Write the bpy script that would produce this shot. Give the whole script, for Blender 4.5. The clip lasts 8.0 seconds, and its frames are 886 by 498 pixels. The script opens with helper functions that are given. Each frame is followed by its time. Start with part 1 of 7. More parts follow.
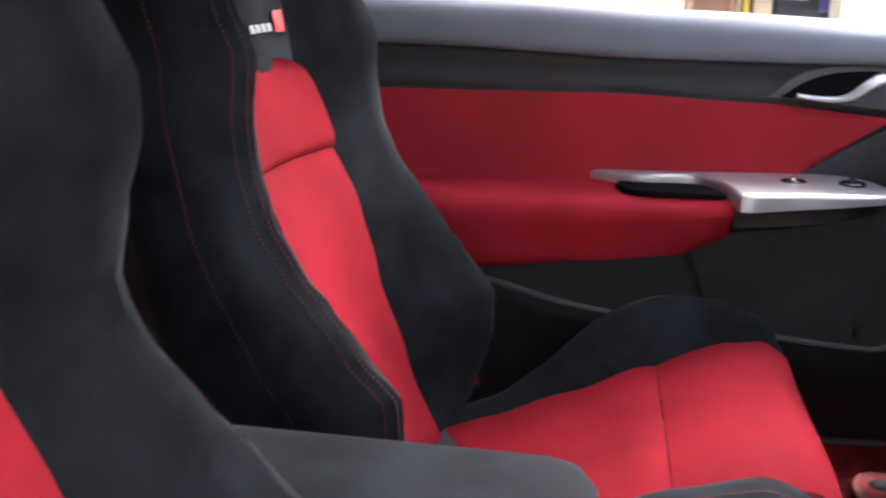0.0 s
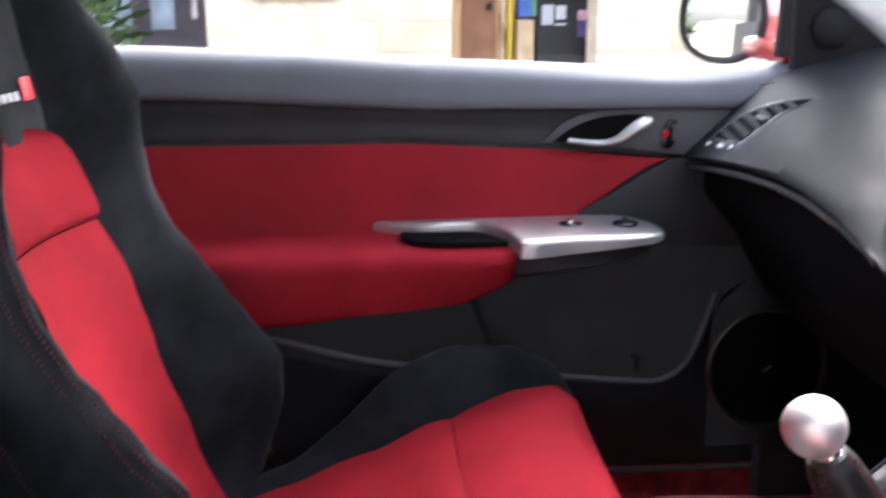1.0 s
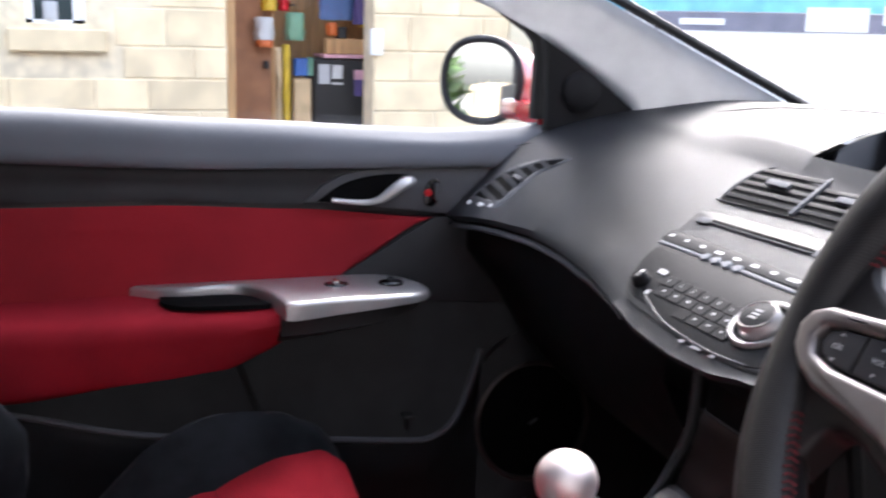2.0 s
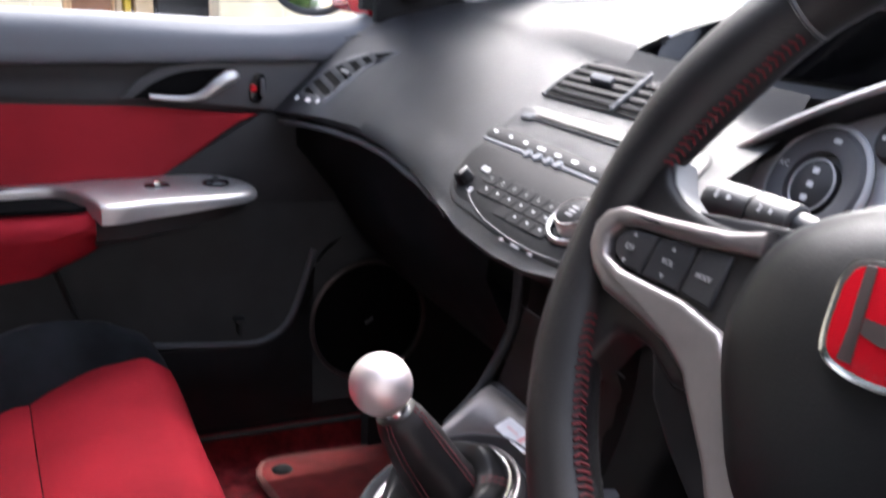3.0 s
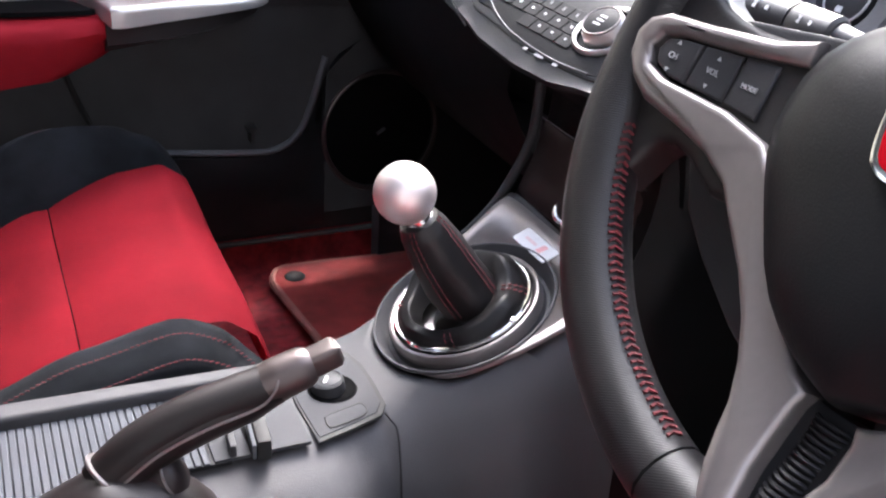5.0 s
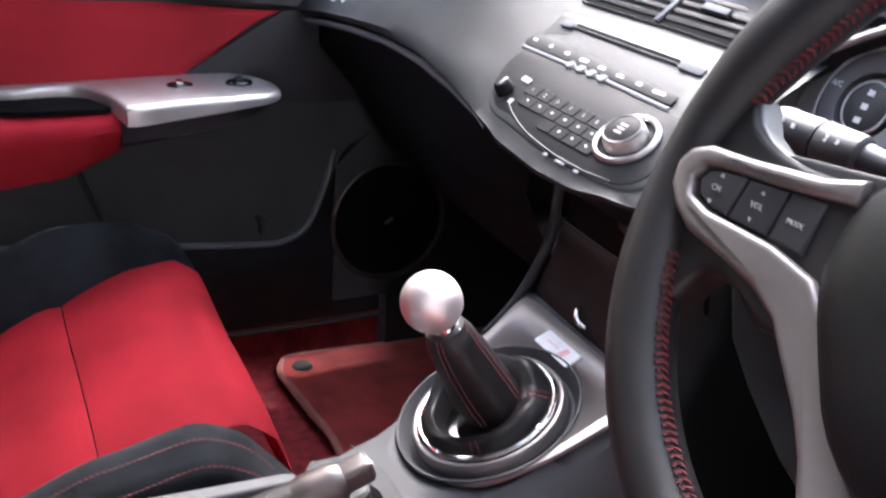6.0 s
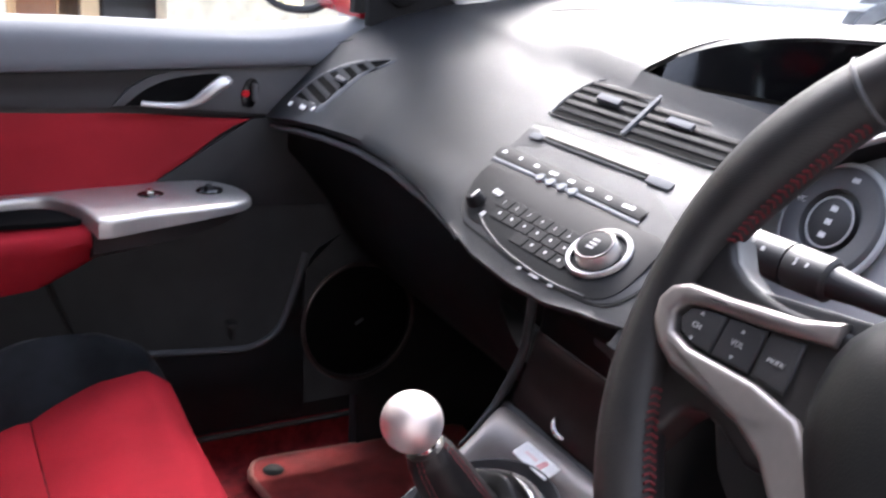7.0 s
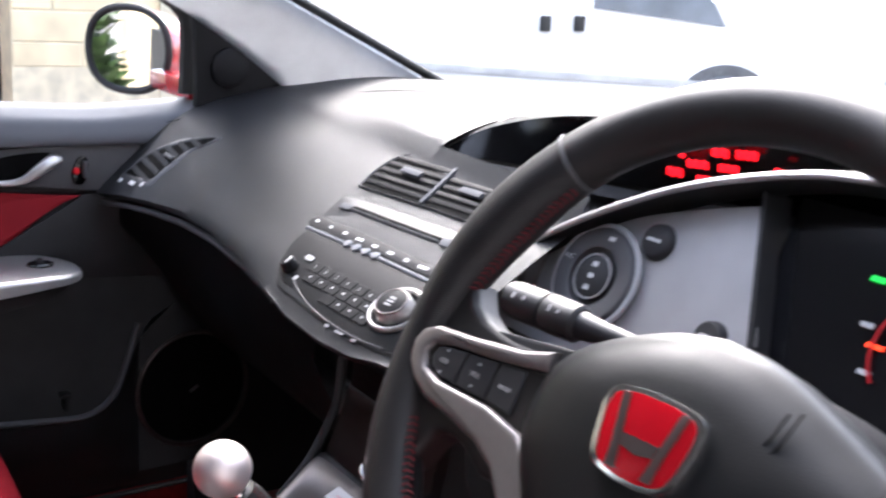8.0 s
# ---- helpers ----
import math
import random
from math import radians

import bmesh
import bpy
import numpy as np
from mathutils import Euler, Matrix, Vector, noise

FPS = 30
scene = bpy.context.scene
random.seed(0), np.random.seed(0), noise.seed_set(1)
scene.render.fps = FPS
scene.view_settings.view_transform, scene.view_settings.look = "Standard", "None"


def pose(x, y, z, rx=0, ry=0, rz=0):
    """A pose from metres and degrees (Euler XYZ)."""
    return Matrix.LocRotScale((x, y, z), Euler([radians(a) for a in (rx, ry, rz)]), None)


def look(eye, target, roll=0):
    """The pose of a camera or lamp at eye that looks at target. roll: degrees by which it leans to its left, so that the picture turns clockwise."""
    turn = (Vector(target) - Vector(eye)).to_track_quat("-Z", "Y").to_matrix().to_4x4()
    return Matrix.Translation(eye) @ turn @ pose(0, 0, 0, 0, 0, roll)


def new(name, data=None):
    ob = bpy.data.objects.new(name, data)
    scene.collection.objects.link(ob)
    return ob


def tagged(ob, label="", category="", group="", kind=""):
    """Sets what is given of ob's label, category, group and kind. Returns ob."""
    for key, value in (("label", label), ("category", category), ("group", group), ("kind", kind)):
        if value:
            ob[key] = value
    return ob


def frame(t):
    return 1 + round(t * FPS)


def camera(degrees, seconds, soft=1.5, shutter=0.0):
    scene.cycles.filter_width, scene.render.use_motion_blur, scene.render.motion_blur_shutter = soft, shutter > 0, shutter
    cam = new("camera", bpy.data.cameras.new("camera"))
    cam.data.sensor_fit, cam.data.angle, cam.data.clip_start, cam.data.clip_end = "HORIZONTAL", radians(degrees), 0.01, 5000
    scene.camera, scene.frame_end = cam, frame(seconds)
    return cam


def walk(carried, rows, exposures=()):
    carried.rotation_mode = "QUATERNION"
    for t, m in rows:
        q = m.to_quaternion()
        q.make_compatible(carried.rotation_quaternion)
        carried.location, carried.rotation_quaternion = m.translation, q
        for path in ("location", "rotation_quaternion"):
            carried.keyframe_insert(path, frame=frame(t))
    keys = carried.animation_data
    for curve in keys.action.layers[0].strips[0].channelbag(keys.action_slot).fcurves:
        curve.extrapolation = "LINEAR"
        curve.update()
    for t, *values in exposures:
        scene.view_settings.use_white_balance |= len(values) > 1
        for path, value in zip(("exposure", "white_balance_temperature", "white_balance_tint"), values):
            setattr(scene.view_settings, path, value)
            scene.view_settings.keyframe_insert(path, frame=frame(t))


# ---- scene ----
EXPOSURE, KELVIN, TINT = 3.68, 6250, 14
cam = camera(45.4, 8.0, 2.1, 0.5)
PATH = [
    (0, (-0.483, -0.749, 0.725), (-0.727, 1.159, 0.176), 0.5),
    (0.5, (-0.473, -0.725, 0.756), (-0.545, 1.184, 0.164), -0.2),
    (1, (-0.484, -0.706, 0.757), (-0.325, 1.223, 0.252), 0.0),
    (1.5, (-0.47, -0.706, 0.759), (-0.12, 1.22, 0.345), 0.2),
    (2, (-0.457, -0.695, 0.758), (0.102, 1.184, 0.363), 1.4),
    (2.2, (-0.448, -0.69, 0.759), (0.188, 1.164, 0.36), 1.8),
    (3.3, (-0.406, -0.677, 0.751), (0.392, 1.021, 0.059), 3.0),
    (3.5, (-0.407, -0.679, 0.747), (0.376, 0.991, -0.026), 3.3),
    (4, (-0.414, -0.682, 0.743), (0.345, 0.927, -0.17), 3.7),
    (4.2, (-0.417, -0.68, 0.746), (0.335, 0.911, -0.204), 3.5),
    (5.5, (-0.44, -0.662, 0.759), (0.336, 0.976, -0.087), 3.6),
    (6, (-0.454, -0.648, 0.78), (0.345, 1.007, -0.008), 3.5),
    (6.5, (-0.466, -0.637, 0.796), (0.352, 1.039, 0.074), 3.3),
    (7, (-0.467, -0.638, 0.814), (0.417, 1.034, 0.162), 3.2),
    (7.5, (-0.449, -0.665, 0.82), (0.549, 0.969, 0.241), 3.2),
    (8, (-0.466, -0.743, 0.833), (0.649, 0.839, 0.329), 3.8),
]
walk(cam, [(t, look(eye, target, roll)) for t, eye, target, roll in PATH],
     exposures=[(t, EXPOSURE + e, KELVIN, TINT) for t, e in ((0.0, 0.08), (0.5, 0.12), (1.0, -0.02), (1.5, -0.33), (2.2, -0.5), (3.3, -0.2), (4.2, -0.04), (5.5, 0.07), (6.5, -0.01), (7.0, -0.14), (7.5, -0.33), (8.0, -0.41))])

# ---- world and sun: a bright overcast day ----
SUN_UP, SUN_TURN = radians(41), radians(30)
world = bpy.data.worlds.new("world")
scene.world = world
world.use_nodes = True
wn = world.node_tree.nodes
sky = wn.new("ShaderNodeTexSky")
sky.sky_type, sky.sun_disc = "NISHITA", False
sky.sun_elevation, sky.sun_rotation = SUN_UP, SUN_TURN
sky.air_density, sky.dust_density, sky.ozone_density = 1.0, 4.0, 1.0
desat = wn.new("ShaderNodeHueSaturation")
desat.inputs["Saturation"].default_value = 0.6
world.node_tree.links.new(sky.outputs[0], desat.inputs["Color"])
world.node_tree.links.new(desat.outputs[0], wn["Background"].inputs["Color"])
wn["Background"].inputs["Strength"].default_value = 0.15
sun = new("sun", bpy.data.lights.new("sun", "SUN"))
sun.data.energy, sun.data.angle, sun.data.color = 1.5, radians(48), (1.0, 0.985, 0.97)
sun_way = Vector((math.sin(SUN_TURN) * math.cos(SUN_UP), math.cos(SUN_TURN) * math.cos(SUN_UP), math.sin(SUN_UP)))
sun.matrix_world = look(sun_way * 20, (0, 0, 0))


# ---- materials ----
def material(name, base, rough=0.6, metal=0.0, vary=0.15, scale=40.0, bump=0.2, fine=600.0, fine_bump=0.1,
             sheen=0.0, coat=0.0, dark=None, spread=(0.35, 0.65), wave=None, brushed=None, random=0.0, spec=0.5):
    """A surface with variation at two scales: broad blotches in the colour and roughness, fine grain in the relief."""
    m = bpy.data.materials.new(name)
    m.use_nodes = True
    nt = m.node_tree
    n, link = nt.nodes, nt.links.new
    b = n["Principled BSDF"]
    b.inputs["Roughness"].default_value, b.inputs["Metallic"].default_value = rough, metal
    b.inputs["Sheen Weight"].default_value, b.inputs["Coat Weight"].default_value = sheen, coat
    b.inputs["Specular IOR Level"].default_value = spec
    if sheen:
        b.inputs["Sheen Roughness"].default_value = 0.45
    co = n.new("ShaderNodeTexCoord")
    source = co.outputs["Object"]
    if brushed:
        mp = n.new("ShaderNodeMapping")
        mp.inputs["Scale"].default_value = brushed
        link(source, mp.inputs["Vector"])
        source = mp.outputs[0]
    broad = n.new("ShaderNodeTexNoise")
    broad.inputs["Scale"].default_value, broad.inputs["Detail"].default_value = scale, 4
    link(source, broad.inputs["Vector"])
    ramp = n.new("ShaderNodeValToRGB")
    ramp.color_ramp.elements[0].position, ramp.color_ramp.elements[1].position = spread
    low = dark or [c * (1 - vary) for c in base]
    high = [min(1, c * (1 + vary)) for c in base] if not dark else base
    ramp.color_ramp.elements[0].color, ramp.color_ramp.elements[1].color = (*low, 1), (*high, 1)
    link(broad.outputs["Fac"], ramp.inputs[0])
    colour = ramp.outputs[0]
    if random:
        info, hsv, mr = n.new("ShaderNodeObjectInfo"), n.new("ShaderNodeHueSaturation"), n.new("ShaderNodeMapRange")
        mr.inputs["To Min"].default_value, mr.inputs["To Max"].default_value = 1 - random, 1 + random
        link(info.outputs["Random"], mr.inputs["Value"])
        link(mr.outputs[0], hsv.inputs["Value"])
        link(colour, hsv.inputs["Color"])
        colour = hsv.outputs[0]
    link(colour, b.inputs["Base Color"])
    mr = n.new("ShaderNodeMapRange")
    mr.inputs["To Min"].default_value, mr.inputs["To Max"].default_value = max(0.02, rough * 0.85), min(1, rough * 1.15)
    link(broad.outputs["Fac"], mr.inputs["Value"])
    link(mr.outputs[0], b.inputs["Roughness"])
    grain = n.new("ShaderNodeTexNoise")
    grain.inputs["Scale"].default_value, grain.inputs["Detail"].default_value = fine, 2
    link(source, grain.inputs["Vector"])
    height = grain.outputs["Fac"]
    if wave:
        wv = n.new("ShaderNodeTexWave")
        wv.wave_type, wv.bands_direction = "BANDS", wave[0]
        wv.inputs["Scale"].default_value, wv.inputs["Distortion"].default_value = wave[1], wave[2]
        link(source, wv.inputs["Vector"])
        mx = n.new("ShaderNodeMath")
        mx.operation = "ADD"
        link(wv.outputs["Fac"], mx.inputs[0])
        link(grain.outputs["Fac"], mx.inputs[1])
        height = mx.outputs[0]
    b1, b2 = n.new("ShaderNodeBump"), n.new("ShaderNodeBump")
    b1.inputs["Strength"].default_value, b1.inputs["Distance"].default_value = bump, 0.002
    b2.inputs["Strength"].default_value, b2.inputs["Distance"].default_value = fine_bump, 0.0006
    link(broad.outputs["Fac"], b1.inputs["Height"])
    link(height, b2.inputs["Height"])
    link(b1.outputs[0], b2.inputs["Normal"])
    link(b2.outputs[0], b.inputs["Normal"])
    return m


def glowing(name, colour, strength):
    m = material(name, colour, 0.4)
    b = m.node_tree.nodes["Principled BSDF"]
    b.inputs["Emission Color"].default_value, b.inputs["Emission Strength"].default_value = (*colour, 1), strength
    return m


def glass(name, tint=(1, 1, 1), shine=0.05):
    """A thin pane: clear straight through, with the reflection of its surface."""
    m = bpy.data.materials.new(name)
    m.use_nodes = True
    n, link = m.node_tree.nodes, m.node_tree.links.new
    n.remove(n["Principled BSDF"])
    clear, gloss, mix = n.new("ShaderNodeBsdfTransparent"), n.new("ShaderNodeBsdfGlossy"), n.new("ShaderNodeMixShader")
    clear.inputs["Color"].default_value, gloss.inputs["Roughness"].default_value, mix.inputs[0].default_value = (*tint, 1), 0.01, shine
    link(clear.outputs[0], mix.inputs[1])
    link(gloss.outputs[0], mix.inputs[2])
    link(mix.outputs[0], n["Material Output"].inputs["Surface"])
    return m


RED_CLOTH = material("red_cloth", (0.365, 0.0185, 0.0310), 0.88, vary=0.16, scale=9, bump=0.2, fine=1300, fine_bump=0.7, spec=0.1, wave=("DIAGONAL", 420, 0.7))
RED_TRIM = material("red_trim_cloth", (0.305, 0.0150, 0.0235), 0.85, vary=0.10, scale=9, bump=0.12, fine=1500, fine_bump=0.5, spec=0.2, wave=("DIAGONAL", 500, 0.5))
SUEDE = material("black_suede", (0.0170, 0.0188, 0.0220), 0.95, vary=0.45, scale=14, bump=0.25, fine=1100, fine_bump=0.4, sheen=0.08, spec=0.10)
# the same suede darkened for the up-facing lid, painting in less light
SUEDE_SHADED = material("shaded_black_suede", (0.0115, 0.0128, 0.0150), 0.95, vary=0.35, scale=16, bump=0.2, fine=1200, fine_bump=0.4, spec=0.08)
PLASTIC = material("black_grained_plastic", (0.026, 0.026, 0.028), 0.55, spec=0.27, vary=0.15, scale=20, bump=0.05, fine=900, fine_bump=0.35)
SOFT = material("charcoal_soft_plastic", (0.062, 0.063, 0.068), 0.68, vary=0.08, scale=15, bump=0.05, fine=1000, fine_bump=0.35)
CONSOLE = material("charcoal_console_plastic", (0.052, 0.051, 0.054), 0.6, spec=0.3, vary=0.06, scale=15, bump=0.05, fine=1000, fine_bump=0.35)
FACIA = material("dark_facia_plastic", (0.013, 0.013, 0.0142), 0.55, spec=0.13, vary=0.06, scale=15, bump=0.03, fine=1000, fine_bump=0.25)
DASH = material("charcoal_dash_skin", (0.028, 0.0287, 0.0325), 0.47, spec=0.65, vary=0.08, scale=15, bump=0.06, fine=1000, fine_bump=0.4)
# dash charcoal made darker and duller: the radio's shade put into the material
DASH_SHADED = material("shaded_dash_charcoal", (0.020, 0.0205, 0.0235), 0.42, spec=0.28, vary=0.06, scale=15, bump=0.03, fine=1000, fine_bump=0.3)
# console plastic darkened for the flat plates, shade put into the colour
CONSOLE_SHADED = material("shaded_console_plastic", (0.036, 0.037, 0.041), 0.66, spec=0.22, vary=0.06, scale=15, bump=0.05, fine=1000, fine_bump=0.35)
SLAT = material("grey_shutter_plastic", (0.066, 0.070, 0.079), 0.75, spec=0.2, vary=0.05, scale=30, bump=0.03, fine=900, fine_bump=0.2)
PAD = material("grey_soft_pad", (0.115, 0.124, 0.140), 0.68, vary=0.06, scale=12, bump=0.05, fine=900, fine_bump=0.3)
PILLAR = material("light_grey_pillar_trim", (0.36, 0.37, 0.38), 0.75, vary=0.06, scale=25, bump=0.05, fine=1200, fine_bump=0.3)
SILVER = material("satin_silver_paint", (0.52, 0.51, 0.50), 0.36, metal=0.75, vary=0.04, scale=30, bump=0.02, fine=1500, fine_bump=0.08)
BRONZE = material("dark_bronze_paint", (0.082, 0.066, 0.063), 0.34, metal=0.6, vary=0.06, scale=30, bump=0.02, fine=1500, fine_bump=0.08)
TITAN = material("titanium_grey_paint", (0.215, 0.195, 0.191), 0.36, metal=0.65, vary=0.025, scale=30, brushed=(1, 8, 8), bump=0.02, fine=1500, fine_bump=0.08)
CHROME = material("bright_chrome", (0.75, 0.74, 0.73), 0.16, metal=1.0, vary=0.03, scale=30, bump=0.0, fine=900, fine_bump=0.02)
KNOB = material("satin_aluminium", (0.86, 0.77, 0.75), 0.42, metal=0.85, vary=0.04, scale=60, bump=0.02, fine=2000, fine_bump=0.05)
LEATHER = material("black_leather", (0.0105, 0.0092, 0.0096), 0.45, spec=0.45, vary=0.15, scale=40, bump=0.05, fine=700, fine_bump=0.18)
PERFORATED = material("perforated_black_leather", (0.0105, 0.0098, 0.0108), 0.44, spec=0.38, vary=0.12, scale=40, bump=0.04, fine=900, fine_bump=0.17, wave=("DIAGONAL", 300, 0.0))
HUB = material("black_soft_hub_plastic", (0.0052, 0.0055, 0.0062), 0.42, spec=0.26, vary=0.1, scale=20, bump=0.04, fine=900, fine_bump=0.2)
STITCH = material("red_thread", (0.100, 0.008, 0.012), 0.8, vary=0.3, scale=200, bump=0.2, fine=2500, fine_bump=0.3)
CARPET = material("red_carpet", (0.36, 0.026, 0.032), 1.0, vary=0.35, scale=60, bump=0.6, fine=1400, fine_bump=0.9, sheen=0.2)
MAT = material("worn_red_mat", (0.36, 0.042, 0.036), 1.0, vary=0.3, scale=22, bump=0.5, fine=1300, fine_bump=0.9, sheen=0.15)
MAT_EDGE = material("mat_binding", (0.42, 0.16, 0.13), 0.9, vary=0.1, scale=60, bump=0.3, fine=1500, fine_bump=0.5)
RUBBER = material("black_rubber", (0.012, 0.012, 0.012), 0.7, vary=0.2, scale=50, bump=0.1)
# near-black: paints the shade inside openings, also the black speaker grille
SHADE_BLACK = material("painted_shade_black", (0.004, 0.004, 0.0042), 1.0, vary=0.2, scale=50, bump=0.0, spec=0.05)
# dust plus the windscreen's veiling reflection, both painted into the grey
TYRE = material("dusty_hazed_tyre", (0.13, 0.135, 0.14), 0.9, vary=0.2, scale=12, bump=0.3)
PALE_PANE = material("grey_van_window", (0.20, 0.23, 0.26), 0.15, vary=0.25, scale=3, bump=0.0)
GLOSS = material("gloss_black", (0.006, 0.006, 0.007), 0.12, vary=0.1, scale=20, bump=0.0, fine_bump=0.02)
PANEL = material("grey_gauge_panel", (0.32, 0.318, 0.325), 0.5, metal=0.2, vary=0.04, scale=30, bump=0.02, fine=1200, fine_bump=0.15)
WHITE_BADGE = material("white_badge_plastic", (0.76, 0.76, 0.77), 0.5, vary=0.04, scale=90)
WHITE_MARK = material("white_marking", (0.50, 0.505, 0.515), 0.5, vary=0.05, scale=90)
ENAMEL = material("red_enamel", (0.34, 0.004, 0.010), 0.14, vary=0.03, scale=90, spec=0.4)
GREY_MARK = material("grey_marking", (0.36, 0.36, 0.37), 0.5, vary=0.05, scale=90)
GRIP = material("brown_black_grip_leather", (0.0105, 0.0082, 0.0083), 0.50, spec=0.26, vary=0.12, scale=40, bump=0.04, fine=900, fine_bump=0.15)
LEVER = material("dark_brown_lever_plastic", (0.0150, 0.0112, 0.0112), 0.38, spec=0.28, vary=0.12, scale=30, bump=0.03, fine=900, fine_bump=0.12)
STALK = material("dark_stalk_plastic", (0.020, 0.020, 0.022), 0.45, spec=0.4, vary=0.08, scale=30, bump=0.04, fine=1000, fine_bump=0.2)
RED_MARK = material("red_marking", (0.50, 0.010, 0.018), 0.4, vary=0.05, scale=90, spec=0.25)
BODY_RED = material("red_car_paint", (0.42, 0.010, 0.022), 0.25, vary=0.04, scale=10, bump=0.0, coat=1.0, fine_bump=0.02)
HEADLINER = material("dark_headliner", (0.10, 0.10, 0.10), 0.95, vary=0.08, scale=40, bump=0.1, fine=1200, fine_bump=0.4)
RED_GLOW = glowing("red_display_light", (1.0, 0.006, 0.012), 0.30)
GREEN_GLOW = glowing("green_display_light", (0.01, 0.8, 0.08), 0.10)
ORANGE_GLOW = glowing("orange_display_light", (1.0, 0.05, 0.012), 0.25)
GLASS = glass("clear_glass")
MIRROR = material("mirror_glass", (0.85, 0.86, 0.86), 0.02, metal=1.0, vary=0.01, bump=0.0, fine_bump=0.0)
STONE = material("buff_sandstone", (0.82, 0.67, 0.43), 0.9, vary=0.14, scale=5, bump=0.6, fine=60, fine_bump=0.6, random=0.14)
MORTAR = material("pale_mortar", (0.76, 0.65, 0.46), 0.95, vary=0.15, scale=12, bump=0.4, fine=90, fine_bump=0.5)
RENDERED = material("cream_render", (0.68, 0.61, 0.44), 0.9, vary=0.08, scale=4, bump=0.3, fine=120, fine_bump=0.4)
# kept dark so the added unseen wall bounces little light into the cabin
UNSEEN_WALL_GREY = material("unseen_wall_grey", (0.14, 0.14, 0.145), 0.9, vary=0.08, scale=4, bump=0.3, fine=120, fine_bump=0.4)
WOOD = material("orange_pine", (0.46, 0.26, 0.11), 0.6, vary=0.25, scale=6, bump=0.2, fine=120, fine_bump=0.2, brushed=(6, 6, 0.5))
DOOR_DARK = material("dark_brown_door_paint", (0.05, 0.04, 0.042), 0.4, vary=0.1, scale=15)
FROSTED = material("frosted_pane", (0.30, 0.34, 0.36), 0.25, vary=0.25, scale=9, bump=0.5, fine=60, fine_bump=0.5)
DARK_PANE = material("dark_window_pane", (0.05, 0.07, 0.07), 0.08, vary=0.3, scale=3, bump=0.0)
ASPHALT = material("pale_gravel_drive", (0.16, 0.15, 0.14), 0.95, vary=0.2, scale=3, bump=0.5, fine=90, fine_bump=0.8)
VAN_WHITE = material("white_van_paint", (0.86, 0.86, 0.85), 0.45, vary=0.03, scale=2, bump=0.0, coat=0.1, fine_bump=0.02)
LEAF = material("green_leaf", (0.065, 0.115, 0.032), 0.6, vary=0.45, scale=7, bump=0.3, fine=80, fine_bump=0.3)
BARK = material("brown_bark", (0.12, 0.08, 0.05), 0.9, vary=0.3, scale=20, bump=0.6)


# ---- building helpers ----
def thing(name, at, label, category, group="", kind=""):
    ob = new(name)
    ob.location, ob.empty_display_size = at, 0.1
    return tagged(ob, label, category, group, kind)


def finish(bm, smooth=True, angle=40):
    bmesh.ops.recalc_face_normals(bm, faces=bm.faces)
    for face in bm.faces:
        face.smooth = smooth
    if smooth:
        for e in bm.edges:
            if len(e.link_faces) == 2 and e.calc_face_angle(0) > radians(angle):
                e.smooth = False
    me = bpy.data.meshes.new("mesh")
    bm.to_mesh(me)
    bm.free()
    return me


def part(name, bm, mat, parent=None, label="", smooth=True, angle=40):
    """One mesh in world coordinates, linked under a thing or a part."""
    me = finish(bm, smooth, angle) if isinstance(bm, bmesh.types.BMesh) else bm
    if not me.materials:
        me.materials.append(mat)
    ob = new(name, me)
    if parent:
        bpy.context.view_layer.update()
        ob.parent = parent
        ob.matrix_parent_inverse = parent.matrix_world.inverted()
    return tagged(ob, label)


def curve(points, n):
    """n points of a smooth line through the given points."""
    p = [Vector(q) for q in points]
    p = [2 * p[0] - p[1], *p, 2 * p[-1] - p[-2]]
    lengths = [0.0]
    for a, b in zip(p[1:-2], p[2:-1]):
        lengths.append(lengths[-1] + (b - a).length)
    out = []
    for k in range(n):
        s = lengths[-1] * k / (n - 1)
        i = max(j for j in range(len(lengths) - 1) if lengths[j] <= s + 1e-9)
        u = min(1.0, (s - lengths[i]) / max(1e-9, lengths[i + 1] - lengths[i]))
        a, b, c, d = p[i:i + 4]
        out.append(0.5 * (2 * b + (c - a) * u + (2 * a - 5 * b + 4 * c - d) * u * u + (3 * b - a - 3 * c + d) * u ** 3))
    return out


def table(x, *pairs):
    """Value at x of a smooth line through (x, value) pairs in rising order."""
    if x <= pairs[0][0]:
        return pairs[0][1]
    for (a, va), (b, vb) in zip(pairs, pairs[1:]):
        if x <= b:
            u = (x - a) / (b - a)
            return va + (vb - va) * (u * u * (3 - 2 * u) * 0.5 + u * 0.5)
    return pairs[-1][1]


def sheet(rows, thick=0.0, close=False):
    """A skin over rows of points; thick: given a depth away from its upper side."""
    bm = bmesh.new()
    v = [[bm.verts.new(p) for p in row] for row in rows]
    for a, b in zip(v, v[1:]):
        m = len(a)
        for j in range(m if close else m - 1):
            k = (j + 1) % m
            bm.faces.new((a[j], a[k], b[k], b[j]))
    if thick:
        bmesh.ops.solidify(bm, geom=bm.faces[:], thickness=thick)
    return bm


def loft(rows):
    """A closed body over closed rings of points."""
    bm = sheet(rows, close=True)
    bm.verts.ensure_lookup_table()
    m = len(rows[0])
    bm.faces.new(bm.verts[:m])
    bm.faces.new(bm.verts[-m:])
    return bm


